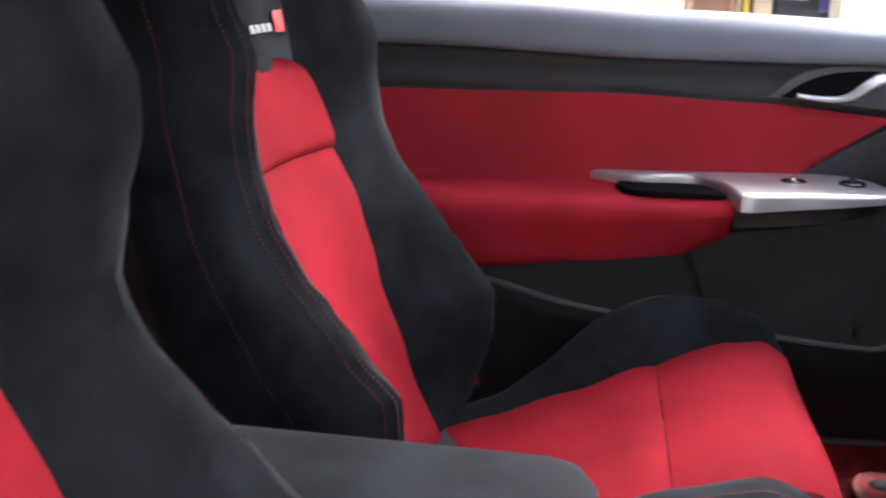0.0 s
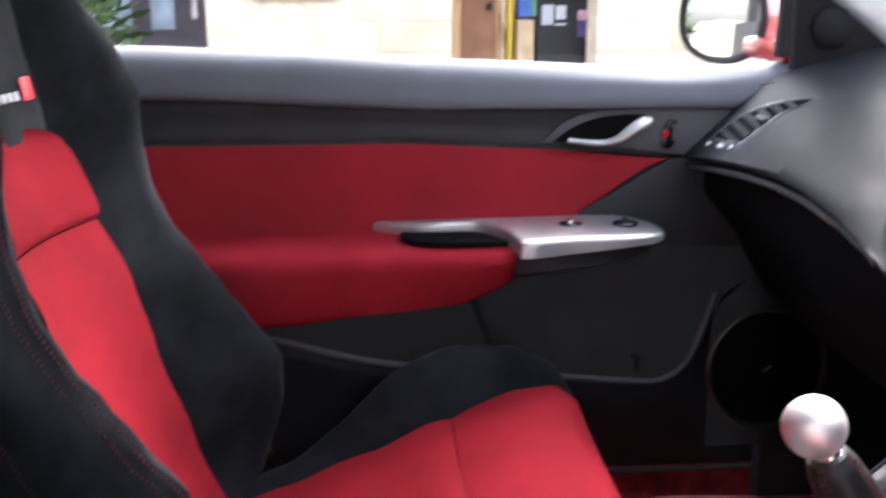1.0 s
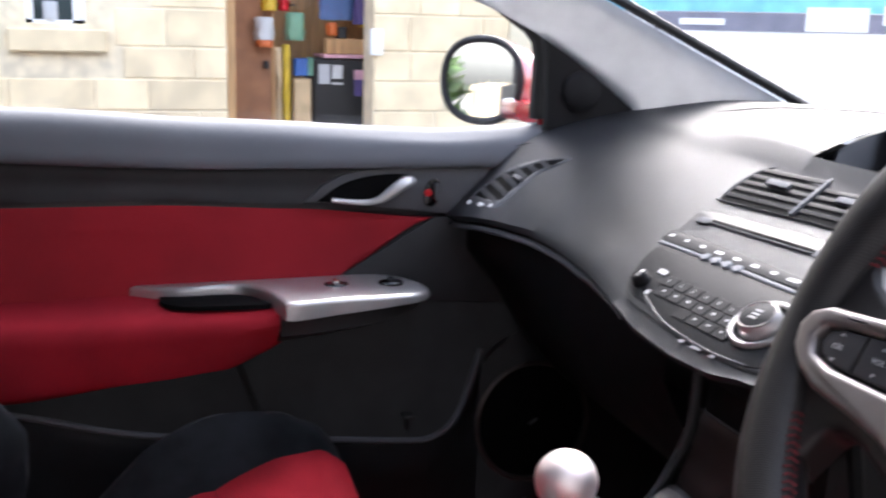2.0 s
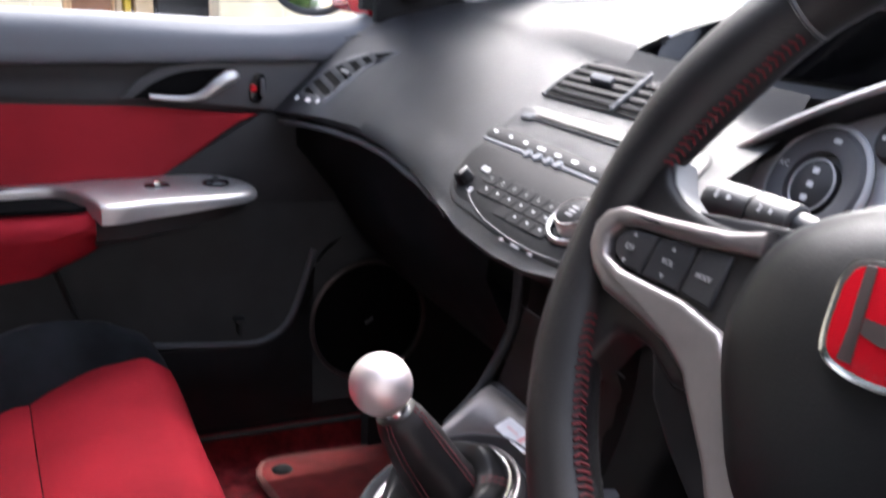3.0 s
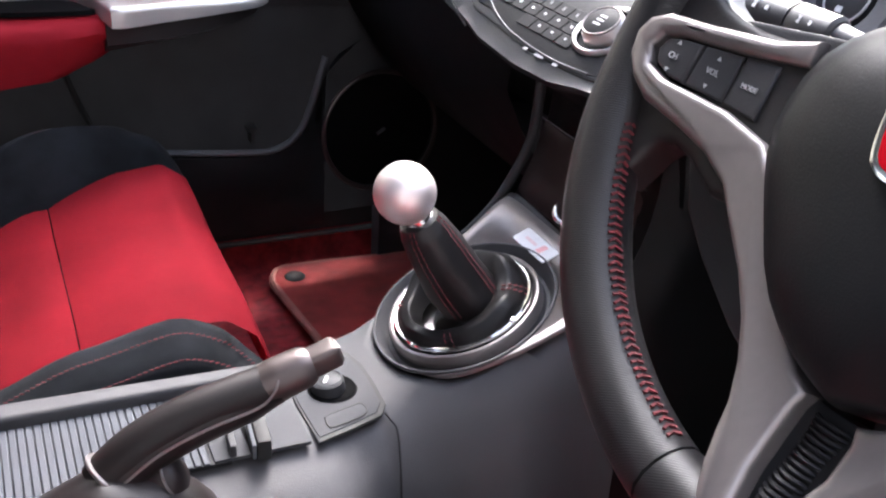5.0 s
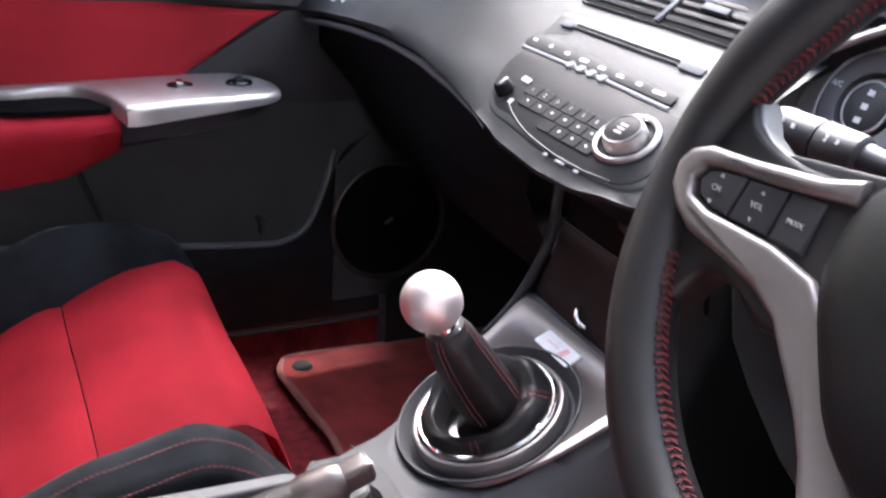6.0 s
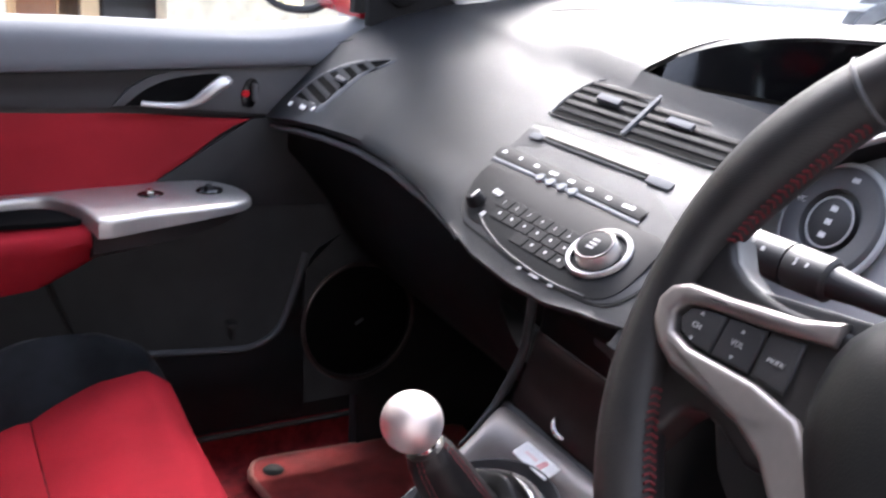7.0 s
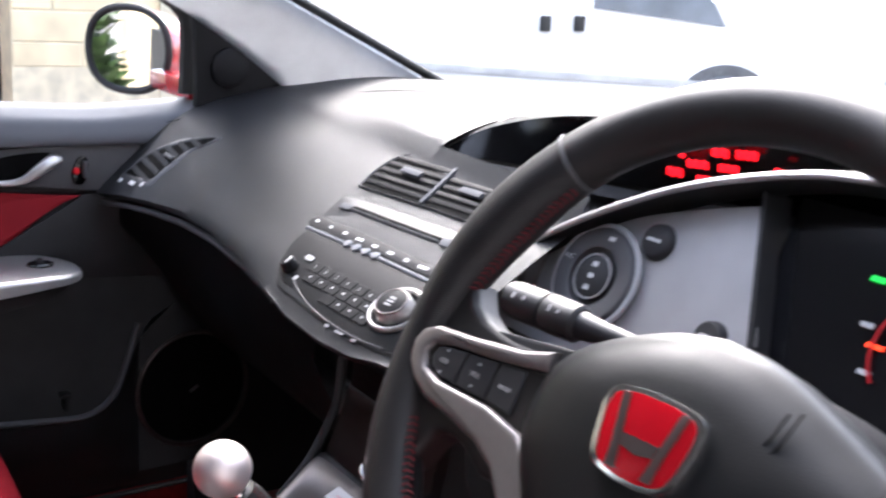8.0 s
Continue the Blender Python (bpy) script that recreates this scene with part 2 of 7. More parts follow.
def tube(path, radius, seg=10, closed=False, flat=1.0, up=None):
    """A round bar along a path; radius: a number or one for each point; flat: how high it is for its width."""
    path = [Vector(p) for p in path]
    n = len(path)
    rings, side = [], None
    for i, p in enumerate(path):
        a, b = path[i - 1] if closed or i else path[0], path[(i + 1) % n] if closed or i < n - 1 else path[-1]
        way = (b - a).normalized()
        if up is not None:
            side = way.cross(Vector(up)).normalized()
        elif side is None:
            side = way.orthogonal().normalized()
        else:
            side = (side - way * side.dot(way)).normalized()
        over = side.cross(way)
        r = radius[i] if isinstance(radius, (list, tuple)) else radius
        rings.append([p + side * (r * math.cos(t)) + over * (r * flat * math.sin(t)) for t in (2 * math.pi * j / seg for j in range(seg))])
    if closed:
        return sheet(rings + rings[:1], close=True)
    return loft(rings)


def merge(bm, dist=1e-5):
    bmesh.ops.remove_doubles(bm, verts=bm.verts, dist=dist)
    return bm


def box(size, m=Matrix(), bevel=0.0, segments=2):
    bm = bmesh.new()
    bmesh.ops.create_cube(bm, size=1, matrix=m @ Matrix.Diagonal((*size, 1)))
    if bevel:
        bmesh.ops.bevel(bm, geom=bm.edges[:], offset=bevel, segments=segments, affect="EDGES", profile=0.6)
    return bm


def prism(outline, depth, m=Matrix(), bevel=0.0, segments=2):
    """A flat shape in the xy plane with a depth down from it, its upper rim bevelled, laid by m."""
    bm = bmesh.new()
    face = bm.faces.new([bm.verts.new((x, y, 0)) for x, y in outline])
    bmesh.ops.recalc_face_normals(bm, faces=[face])
    if face.normal.z < 0:
        face.normal_flip()
    made = bmesh.ops.extrude_face_region(bm, geom=[face])
    low = [e for e in made["geom"] if isinstance(e, bmesh.types.BMVert)]
    bmesh.ops.translate(bm, verts=low, vec=(0, 0, depth))
    top = [e for e in bm.edges if all(abs(v.co.z - depth) < 1e-7 for v in e.verts)]
    if bevel:
        bmesh.ops.bevel(bm, geom=top, offset=bevel, segments=segments, affect="EDGES", profile=0.6)
    bmesh.ops.transform(bm, matrix=m, verts=bm.verts)
    return bm


def lathe(profile, seg=24, m=Matrix()):
    """A turned body: pairs of radius and height round the z axis of m."""
    rows = [[m @ Vector((r * math.cos(t), r * math.sin(t), z)) for t in (2 * math.pi * j / seg for j in range(seg))] for r, z in profile]
    return merge(loft(rows), 1e-6)


def join(*bms):
    out = bms[0]
    for b in bms[1:]:
        me = bpy.data.meshes.new("tmp")
        b.to_mesh(me)
        b.free()
        out.from_mesh(me)
        bpy.data.meshes.remove(me)
    return out


def sink(ob, cutter):
    """Cut the shape of a closed bmesh out of an object's mesh."""
    tool = new("tool", finish(cutter))
    cut = ob.modifiers.new("cut", "BOOLEAN")
    cut.object, cut.solver, cut.operation = tool, "EXACT", "DIFFERENCE"
    bpy.context.view_layer.update()
    me = bpy.data.meshes.new_from_object(ob.evaluated_get(bpy.context.evaluated_depsgraph_get()))
    ob.modifiers.remove(cut)
    old, ob.data = ob.data, me
    bpy.data.meshes.remove(old)
    bpy.data.objects.remove(tool)


def plane(origin, normal, across):
    """Axes lying in a surface: x along across, z out of it."""
    z = Vector(normal).normalized()
    x = Vector(across)
    x = (x - z * x.dot(z)).normalized()
    y = z.cross(x)
    m = Matrix((x, y, z)).transposed().to_4x4()
    m.translation = origin
    return m


def rounded(w, h, r, n=5):
    """Outline of a rectangle with round corners, round the origin."""
    out = []
    for cx, cy, a in ((w / 2 - r, h / 2 - r, 0), (-w / 2 + r, h / 2 - r, 90), (-w / 2 + r, -h / 2 + r, 180), (w / 2 - r, -h / 2 + r, 270)):
        out += [(cx + r * math.cos(radians(a + 90 * k / n)), cy + r * math.sin(radians(a + 90 * k / n))) for k in range(n + 1)]
    return out


def stitches(path, length, gap, width, lift=None):
    """A seam of short thread bars along a path, as one mesh."""
    total, out, s = 0.0, bmesh.new(), 0.0
    pts = [Vector(p) for p in path]
    seg = [(b - a).length for a, b in zip(pts, pts[1:])]
    def at(d):
        for a, b, l in zip(pts, pts[1:], seg):
            if d <= l:
                return a.lerp(b, d / l if l else 0)
            d -= l
        return pts[-1]
    total = sum(seg)
    while s + length < total:
        a, b = at(s), at(s + length)
        way = (b - a).normalized()
        m = plane((a + b) / 2, lift or (0, 0, 1), way)
        bmesh.ops.create_cube(out, size=1, matrix=m @ Matrix.Diagonal((length, width, width, 1)))
        s += length + gap
    return out


# ---- the car's floor and shell ----
car_floor = part("floor", box((2.6, 1.56, 0.03), pose(-0.65, 0, -0.015)), CARPET, None, "", smooth=False)
tagged(car_floor, "deep red carpet on the car floor", "floor", kind="structure")
bm = sheet([[Vector((x, y, z)) for x, z in ((0.18, 0.0), (0.34, 0.06), (0.50, 0.28), (0.52, 0.62))] for y in (-0.66, 0.64)], 0.01)
tagged(part("wall_footwell", bm, RUBBER), "black felt footwell bulkhead", "wall", kind="structure")
for name, y in (("wall_sill_passenger", 0.655), ("wall_sill_driver", -0.655)):
    bm = box((2.4, 0.11, 0.16), pose(-0.7, y + math.copysign(0.082, y), 0.03), 0.02)
    tagged(part(name, bm, PLASTIC), "black plastic door sill cover", "sill", kind="structure")
    bm = tube([(-0.62, y + math.copysign(0.022, y), 0.098), (0.3, y + math.copysign(0.022, y), 0.104)], 0.007, 8)
    tagged(part("trim_sill_seal", bm, RUBBER), "black rubber door seal along the sill", "seal", kind="structure")

for s, name in ((1, "floor_side_passenger"), (-1, "floor_side_driver")):
    bm = sheet([curve([(x, s * 0.60, 0.001), (x, s * 0.655, 0.006), (x, s * 0.674, 0.03), (x, s * 0.679, 0.060), (x, s * 0.690, 0.066)], 10) for x in (-0.62, -0.2, 0.2, 0.34)], 0.006)
    tagged(part(name, bm, CARPET), "red carpet turned up against the sill", "carpet", kind="structure")
tagged(part("wall_kick_passenger", box((0.46, 0.03, 0.62), pose(0.31, 0.652, 0.31)), PLASTIC), "black passenger kick panel", "wall", kind="structure")
tagged(part("wall_kick_driver", box((0.46, 0.03, 0.62), pose(0.31, -0.652, 0.31)), PLASTIC), "black driver's kick panel", "wall", kind="structure")
tagged(part("wall_scuttle", box((0.06, 1.36, 0.10), pose(0.68, 0, 0.575)), PLASTIC), "black scuttle below the windscreen", "wall", kind="structure")
tagged(part("trim_sill_edge", tube([Vector((x, 0.6765, 0.0565)) for x in (-0.75, -0.4, 0.0, 0.32)], 0.0042, 8), SOFT), "grey edge strip along the sill", "trim", kind="structure")
# roof, rear wall, pillars
rows = []
for i in range(9):
    x = -1.9 + 1.65 * i / 8
    rows.append([Vector((x, 0.60 * math.sin(radians(a)), 1.02 + 0.09 * math.cos(radians(a)) - 0.05 * abs((x + 1.0) / 0.9) ** 2)) for a in range(-90, 91, 15)])
tagged(part("ceiling", sheet(rows, 0.03), HEADLINER), "pale grey cloth headliner", "ceiling", kind="structure")
tagged(part("wall_rear", box((0.05, 1.3, 1.0), pose(-1.9, 0, 0.5)), PLASTIC), "dark trim closing the rear of the cabin", "wall", kind="structure")
for side, name in ((1, "wall_quarter_passenger"), (-1, "wall_quarter_driver")):
    bm = join(box((0.90, 0.06, 0.70), pose(-1.455, side * 0.66, 0.35)), box((0.45, 0.05, 0.42), pose(-1.25, side * 0.63, 0.86)))
    tagged(part(name, bm, PLASTIC, smooth=False), "dark rear side trim panel of the cabin", "wall", kind="structure")
    bm = box((2.0, 0.05, 0.06), pose(-0.95, side * 0.615, 1.0), 0.015)
    tagged(part("trim_roof_rail", bm, PILLAR), "pale grey roof rail trim", "trim", kind="structure")


def pillar(side, name):
    """The raked front pillar: a broad padded trim from the dash corner to the roof."""
    low = curve([(0.06, 0.60, 0.80), (0.14, 0.605, 0.750), (0.195, 0.61, 0.705), (0.225, 0.61, 0.650)], 10)
    rows = []
    for i in range(13):
        u = i / 12
        top = Vector((0.46, 0.585, 0.655)).lerp(Vector((-0.42, 0.555, 1.06)), u)
        lower = Vector((0.215, 0.615, 0.650)).lerp(Vector((-0.46, 0.605, 1.03)), u)
        lower.z += 0.022 * math.sin(min(1.0, u * 2.2) * math.pi)
        row = []
        for k in range(9):
            w = k / 8
            p = lower.lerp(top, w)
            p.y -= 0.022 * math.sin(w * math.pi) ** 0.7
            row.append(Vector((p.x, side * p.y, p.z)))
        rows.append(row)
    tagged(part(name, sheet(rows, 0.02), PILLAR), "pale grey padded windscreen pillar trim", "pillar", kind="structure")


pillar(1, "pillar_passenger")
pillar(-1, "pillar_driver")
bm = tube(curve([(0.47, 0.588, 0.662), (0.20, 0.58, 0.785), (-0.42, 0.56, 1.065)], 20), 0.007, 8)
tagged(part("trim_windscreen_seal", bm, RUBBER), "black windscreen edge seal", "seal", kind="structure")
rows = []
for i in range(13):
    y = -0.6 + 1.2 * i / 12
    bow = 0.16 * (1 - (y / 0.6) ** 2)
    rows.append([Vector((0.46 + bow, y, 0.67)), Vector((-0.40 + bow * 0.3, y * 0.95, 1.075))])
wind = part("window_windscreen", sheet(rows), GLASS)
wind.visible_shadow = False
tagged(wind, "clear raked windscreen", "windscreen", kind="structure")


# ---- the passenger door ----
door = thing("car_door", (-0.4, 0.66, 0.1), "closed passenger door with red cloth inserts and black plastic trim", "car door")
XS = [-1.12 + 1.52 * i / 72 for i in range(73)]


def belt(x):
    return table(x, (-1.1, 0.684), (-0.765, 0.669), (-0.567, 0.662), (-0.359, 0.650), (-0.06, 0.637), (0.08, 0.645))


def pad_low(x):
    return table(x, (-1.1, 0.622), (-0.717, 0.608), (-0.362, 0.593), (-0.008, 0.592))


rows = []
for x in XS:
    t, b = belt(x), pad_low(x)
    rows.append(curve([(x, 0.672, t - 0.012), (x, 0.668, t - 0.001), (x, 0.650, t - 0.001), (x, 0.636, t - 0.010), (x, 0.627, (t + b) / 2 + 0.005),
                       (x, 0.6215, b + 0.014), (x, 0.6205, b + 0.005), (x, 0.624, b - 0.003), (x, 0.640, b - 0.005)], 26))
part("belt_pad", sheet(rows), PAD, door, "smooth blue-grey padded window ledge")


def red_top(x):
    return table(x, (-1.1, 0.548), (-0.733, 0.546), (-0.433, 0.546), (-0.25, 0.538), (-0.082, 0.523))


rows = []
for x in XS:
    a, b = pad_low(x), red_top(x)
    rows.append(curve([(x, 0.638, a), (x, 0.634, a - 0.012), (x, 0.637, (a + b) / 2), (x, 0.634, b + 0.006), (x, 0.645, b - 0.004)], 10))
part("upper_trim", sheet(rows), PLASTIC, door, "matt charcoal upper door trim")
rows = []
for i in range(46):
    x = -1.05 + 0.97 * i / 45
    top = red_top(x) - 0.001
    low = max(0.40, table(x, (-0.21, 0.43), (-0.199, 0.45), (-0.082, 0.522)) if x > -0.23 else 0.40)
    row = []
    for k in range(9):
        u = k / 8
        z = top + (low - top) * u
        row.append((x, 0.6375 - 0.006 * min(1.0, 9 * u, 9 * (1 - u)) - 0.0012 * math.sin(u * math.pi), z))
    rows.append(row)
part("upper_insert", sheet(rows), RED_TRIM, door, "deep red woven cloth door insert")
# lower trim behind everything, down to the sill
rows = []
for x in XS:
    top = min(red_top(x), 0.53)
    rows.append(curve([(x, 0.642, top), (x, 0.640, 0.45), (x, 0.634, 0.36), (x, 0.632, 0.20), (x, 0.628, 0.11), (x, 0.66, 0.10)], 12))
part("lower_trim", sheet(rows, 0.01), PLASTIC, door, "black grained lower door trim")
bm = prism([(-0.205, 0.446), (-0.075, 0.523), (0.06, 0.523), (0.06, 0.40), (-0.17, 0.415)], 0.006, plane((0, 0.6385, 0), (0, -1, 0), (1, 0, 0)), 0.002)
part("front_trim", bm, PLASTIC, door, "black plastic corner of the door trim")
# the padded red armrest
rows = []
for i in range(48):
    x = -1.0 + 0.725 * i / 47
    end = max(0.0, (x + 0.31) / 0.035)
    r = 1 - (1 - math.sqrt(max(0.0, 1 - min(1, end) ** 2))) * 0.22
    face = table(x, (-1.0, 0.562), (-0.60, 0.545), (-0.28, 0.533))
    low = table(x, (-1.0, 0.285), (-0.594, 0.322), (-0.45, 0.338), (-0.357, 0.350), (-0.30, 0.372), (-0.275, 0.388))
    top = table(x, (-1.0, 0.425), (-0.60, 0.424), (-0.28, 0.431))
    mid = 0.41 + (low - 0.41) * r
    rows.append(curve([(x, 0.638, top + 0.008), (x, 0.60, top + 0.004), (x, face + 0.018, top), (x, face + 0.004, top - 0.008), (x, face, top - 0.022),
                       (x, face + 0.008, (top + mid) / 2), (x, face + 0.022, mid + 0.012), (x, face + 0.036, mid), (x, 0.638, mid + 0.004)], 22))
bm = loft(rows)
armrest = part("armrest", bm, RED_CLOTH, door, "red cloth padded door armrest")
# silver grip panel with its finger well
silver = [(-0.475, 0.637), (-0.45, 0.639), (-0.399, 0.640), (-0.325, 0.640), (-0.249, 0.640), (-0.173, 0.638), (-0.128, 0.630), (-0.104, 0.610), (-0.096, 0.580),
          (-0.104, 0.552), (-0.125, 0.535), (-0.165, 0.526), (-0.225, 0.520), (-0.283, 0.512), (-0.291, 0.530), (-0.300, 0.556), (-0.312, 0.585), (-0.328, 0.603), (-0.355, 0.606), (-0.395, 0.603), (-0.434, 0.612)]
bm = prism([(p.x, p.y) for p in curve([(*q, 0) for q in silver], 90)], 0.022, pose(0, 0, 0.424), 0.006, 3)
for v in bm.verts:
    v.co.z += 0.004 * math.sin((v.co.x + 0.47) * 8) - 0.10 * max(0, 0.56 - v.co.y) - 0.007 * max(0, (v.co.x + 0.16) / 0.07) ** 2
    if v.co.z < 0.433:
        v.co.z += 0.014 * min(1.0, max(0, (v.co.x + 0.28) / 0.18)) ** 1.5
grip = part("grip_panel", bm, SILVER, door, "satin silver grip panel on the armrest")
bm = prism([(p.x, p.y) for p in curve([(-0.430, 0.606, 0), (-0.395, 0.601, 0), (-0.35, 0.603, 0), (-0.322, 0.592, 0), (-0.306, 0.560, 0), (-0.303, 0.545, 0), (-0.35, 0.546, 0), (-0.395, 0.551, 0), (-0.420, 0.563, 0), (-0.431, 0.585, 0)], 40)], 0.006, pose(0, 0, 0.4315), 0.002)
# shallow sheet; the depth of the well is painted as shade
part("finger_well", bm, SHADE_BLACK, grip, "finger well with its shade painted near-black")
rows = []
for i in range(14):
    x = -0.292 + 0.20 * i / 13
    end = math.sqrt(max(0.02, 1 - (i / 13) ** 3))
    y0 = 0.64 - 0.108 * end
    rows.append(curve([(x, 0.64, 0.428), (x, y0 + 0.006, 0.428), (x, y0, 0.415), (x, y0 + 0.012, 0.39 + 0.02 * i / 13), (x, 0.64, 0.372 + 0.03 * i / 13)], 10))
part("armrest_end", loft(rows), PLASTIC, door, "black plastic armrest end below the switches")
for x, lab in ((-0.215, "white-marked window switch"), (-0.144, "blue-marked lock switch")):
    sw = part("switch", lathe([(0.0, 0.002), (0.014, 0.002), (0.0165, 0.0), (0.0165, -0.006), (0.0, -0.006)], 20, pose(x, 0.588, 0.4475) @ Matrix.Diagonal((1, 0.8, 1, 1))), GLOSS, grip, lab)
    part("switch_cap", box((0.008, 0.014, 0.006), pose(x, 0.588, 0.451), 0.002), PLASTIC if x > -0.2 else CHROME, sw)
# handle bezel, lever and lock
bm = prism([(x, z) for x, z in [(-0.247, 0.546), (-0.225, 0.568), (-0.200, 0.581), (-0.17, 0.587), (-0.11, 0.589), (-0.03, 0.590), (0.0, 0.589), (0.0, 0.524), (-0.05, 0.526), (-0.10, 0.532), (-0.17, 0.540), (-0.22, 0.545)]],
           0.006, plane((0, 0.635, 0), (0, -1, 0), (1, 0, 0)), 0.003)
bezel = part("handle_bezel", bm, SOFT, door, "charcoal handle surround")
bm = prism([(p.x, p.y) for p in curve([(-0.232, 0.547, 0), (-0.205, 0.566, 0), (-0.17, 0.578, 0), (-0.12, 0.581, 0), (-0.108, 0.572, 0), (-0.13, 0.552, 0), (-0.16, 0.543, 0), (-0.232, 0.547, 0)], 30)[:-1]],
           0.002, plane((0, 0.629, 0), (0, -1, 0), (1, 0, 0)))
# no real hollow: its shade is painted on a thin plate
part("handle_recess", bm, SHADE_BLACK, bezel)
lev = curve([(-0.214, 0.622, 0.5500), (-0.190, 0.619, 0.5475), (-0.168, 0.616, 0.5470), (-0.150, 0.614, 0.5520), (-0.134, 0.613, 0.5630), (-0.120, 0.615, 0.5715), (-0.108, 0.621, 0.5745)], 24)
bm = tube(lev, [table(i / 23, (0, 0.0035), (0.45, 0.0045), (0.7, 0.0085), (0.92, 0.0095), (1, 0.006)) for i in range(24)], 12, flat=0.75)
part("handle_lever", bm, SILVER, bezel, "satin silver pull lever")
bm = prism([(p.x, p.y) for p in curve([(-0.090, 0.540, 0), (-0.078, 0.538, 0), (-0.070, 0.555, 0), (-0.072, 0.572, 0), (-0.083, 0.573, 0), (-0.091, 0.556, 0), (-0.090, 0.540, 0)], 20)[:-1]],
           0.004, plane((0, 0.629, 0), (0, -1, 0), (1, 0, 0)), 0.0015)
lock = part("lock_button", bm, GLOSS, bezel, "black lock button with a red dot")
part("lock_mark", lathe([(0, 0.003), (0.0045, 0.002), (0.005, 0)], 14, plane((-0.0865, 0.625, 0.556), (0, -1, 0), (1, 0, 0))), RED_MARK, lock, "red mark")
part("lock_toggle", box((0.006, 0.012, 0.022), pose(-0.076, 0.623, 0.558), 0.002), SOFT, lock)
# map pocket with a rolled lip and the loudspeaker
lip = curve([(-0.95, 0.600, 0.335), (-0.72, 0.600, 0.318), (-0.598, 0.597, 0.298), (-0.456, 0.592, 0.264), (-0.235, 0.588, 0.241), (-0.125, 0.590, 0.229), (-0.085, 0.594, 0.2275), (-0.052, 0.600, 0.245), (-0.031, 0.605, 0.288), (-0.012, 0.612, 0.342)], 60)
rows = []
for p in lip:
    rows.append(curve([(p.x, p.y + 0.012, p.z - 0.01), (p.x, p.y + 0.006, p.z), (p.x, p.y, p.z), (p.x, p.y - 0.003, p.z - 0.008), (p.x, p.y + 0.002, p.z - 0.05), (p.x, 0.612, 0.13), (p.x, 0.622, 0.10)], 14))
pocket = part("map_pocket", sheet(rows, 0.006), PLASTIC, door, "black moulded map pocket")
part("pocket_lip", tube([p + Vector((0, -0.001, 0.002)) for p in lip], 0.0045, 8), SOFT, pocket, "grey rolled pocket edge")
part("pocket_rib", tube(curve([(-0.335, 0.628, 0.345), (-0.320, 0.626, 0.30), (-0.30, 0.622, 0.25)], 10), 0.004, 6), RUBBER, door)
part("pocket_peg", join(box((0.006, 0.02, 0.02), pose(-0.112, 0.612, 0.246), 0.002), box((0.014, 0.02, 0.006), pose(-0.112, 0.612, 0.256), 0.002)), RUBBER, pocket)
SPK = plane((0.070, 0.618, 0.232), (0.05, -1, 0.05), (1, 0, 0))
spk = part("speaker_ring", tube([SPK @ Vector((0.0840 * math.cos(t), 0.0840 * math.sin(t), 0.003)) for t in (2 * math.pi * k / 56 for k in range(56))], 0.0034, 8, closed=True), BRONZE, door, "thin dark metal speaker ring")
part("speaker_grille", lathe([(0.0, 0.001), (0.03, 0.0), (0.065, -0.003), (0.0810, -0.005)], 40, SPK), SHADE_BLACK, spk, "black speaker grille")
part("speaker_badge", box((0.014, 0.005, 0.002), SPK @ pose(0.0, 0.0, 0.003, 0, 0, 30), 0.0008), SOFT, spk)
bm = sheet([curve([(0.03, 0.61, 0.36), (-0.015, 0.602, 0.32), (-0.03, 0.60, 0.26)], 8), curve([(0.05, 0.632, 0.36), (0.0, 0.625, 0.33), (-0.01, 0.62, 0.25)], 8)], 0.006)
part("speaker_wing", bm, PLASTIC, door)
# quarter panel with the tweeter
sail = [(0.070, 0.638), (0.068, 0.775), (0.085, 0.767), (0.13, 0.742), (0.175, 0.722), (0.202, 0.700), (0.222, 0.662), (0.225, 0.645)]
sail_part = part("quarter_panel", prism(sail, 0.012, plane((0, 0.622, 0), (0.05, -1, 0), (1, 0, 0)), 0.004), FACIA, door, "black triangular mirror corner panel")
part("tweeter", lathe([(0.0, 0.006), (0.018, 0.005), (0.024, 0.002), (0.027, 0.0), (0.027, -0.004)], 28, plane((0.118, 0.610, 0.690), (0.05, -1, 0), (1, 0, 0))), FACIA, sail_part, "round dark tweeter cover")
# window pane and the seal above
pane = part("window_pane", sheet([[(x, 0.668 - 0.10 * u, belt(x) - 0.01 + (1.0 - belt(x)) * u) for u in (0, 0.5, 1)] for x in (-1.05, -0.5, 0.05)]), GLASS, door, "clear side window")
pane.visible_shadow = False
bm = tube(curve([(0.068, 0.645, 0.652), (0.066, 0.64, 0.752), (0.03, 0.635, 0.785), (-0.06, 0.628, 0.842), (-0.24, 0.618, 0.93), (-0.42, 0.607, 1.0), (-1.05, 0.605, 1.0)], 50), 0.011, 8)
part("window_seal", bm, RUBBER, door, "black window frame seal")

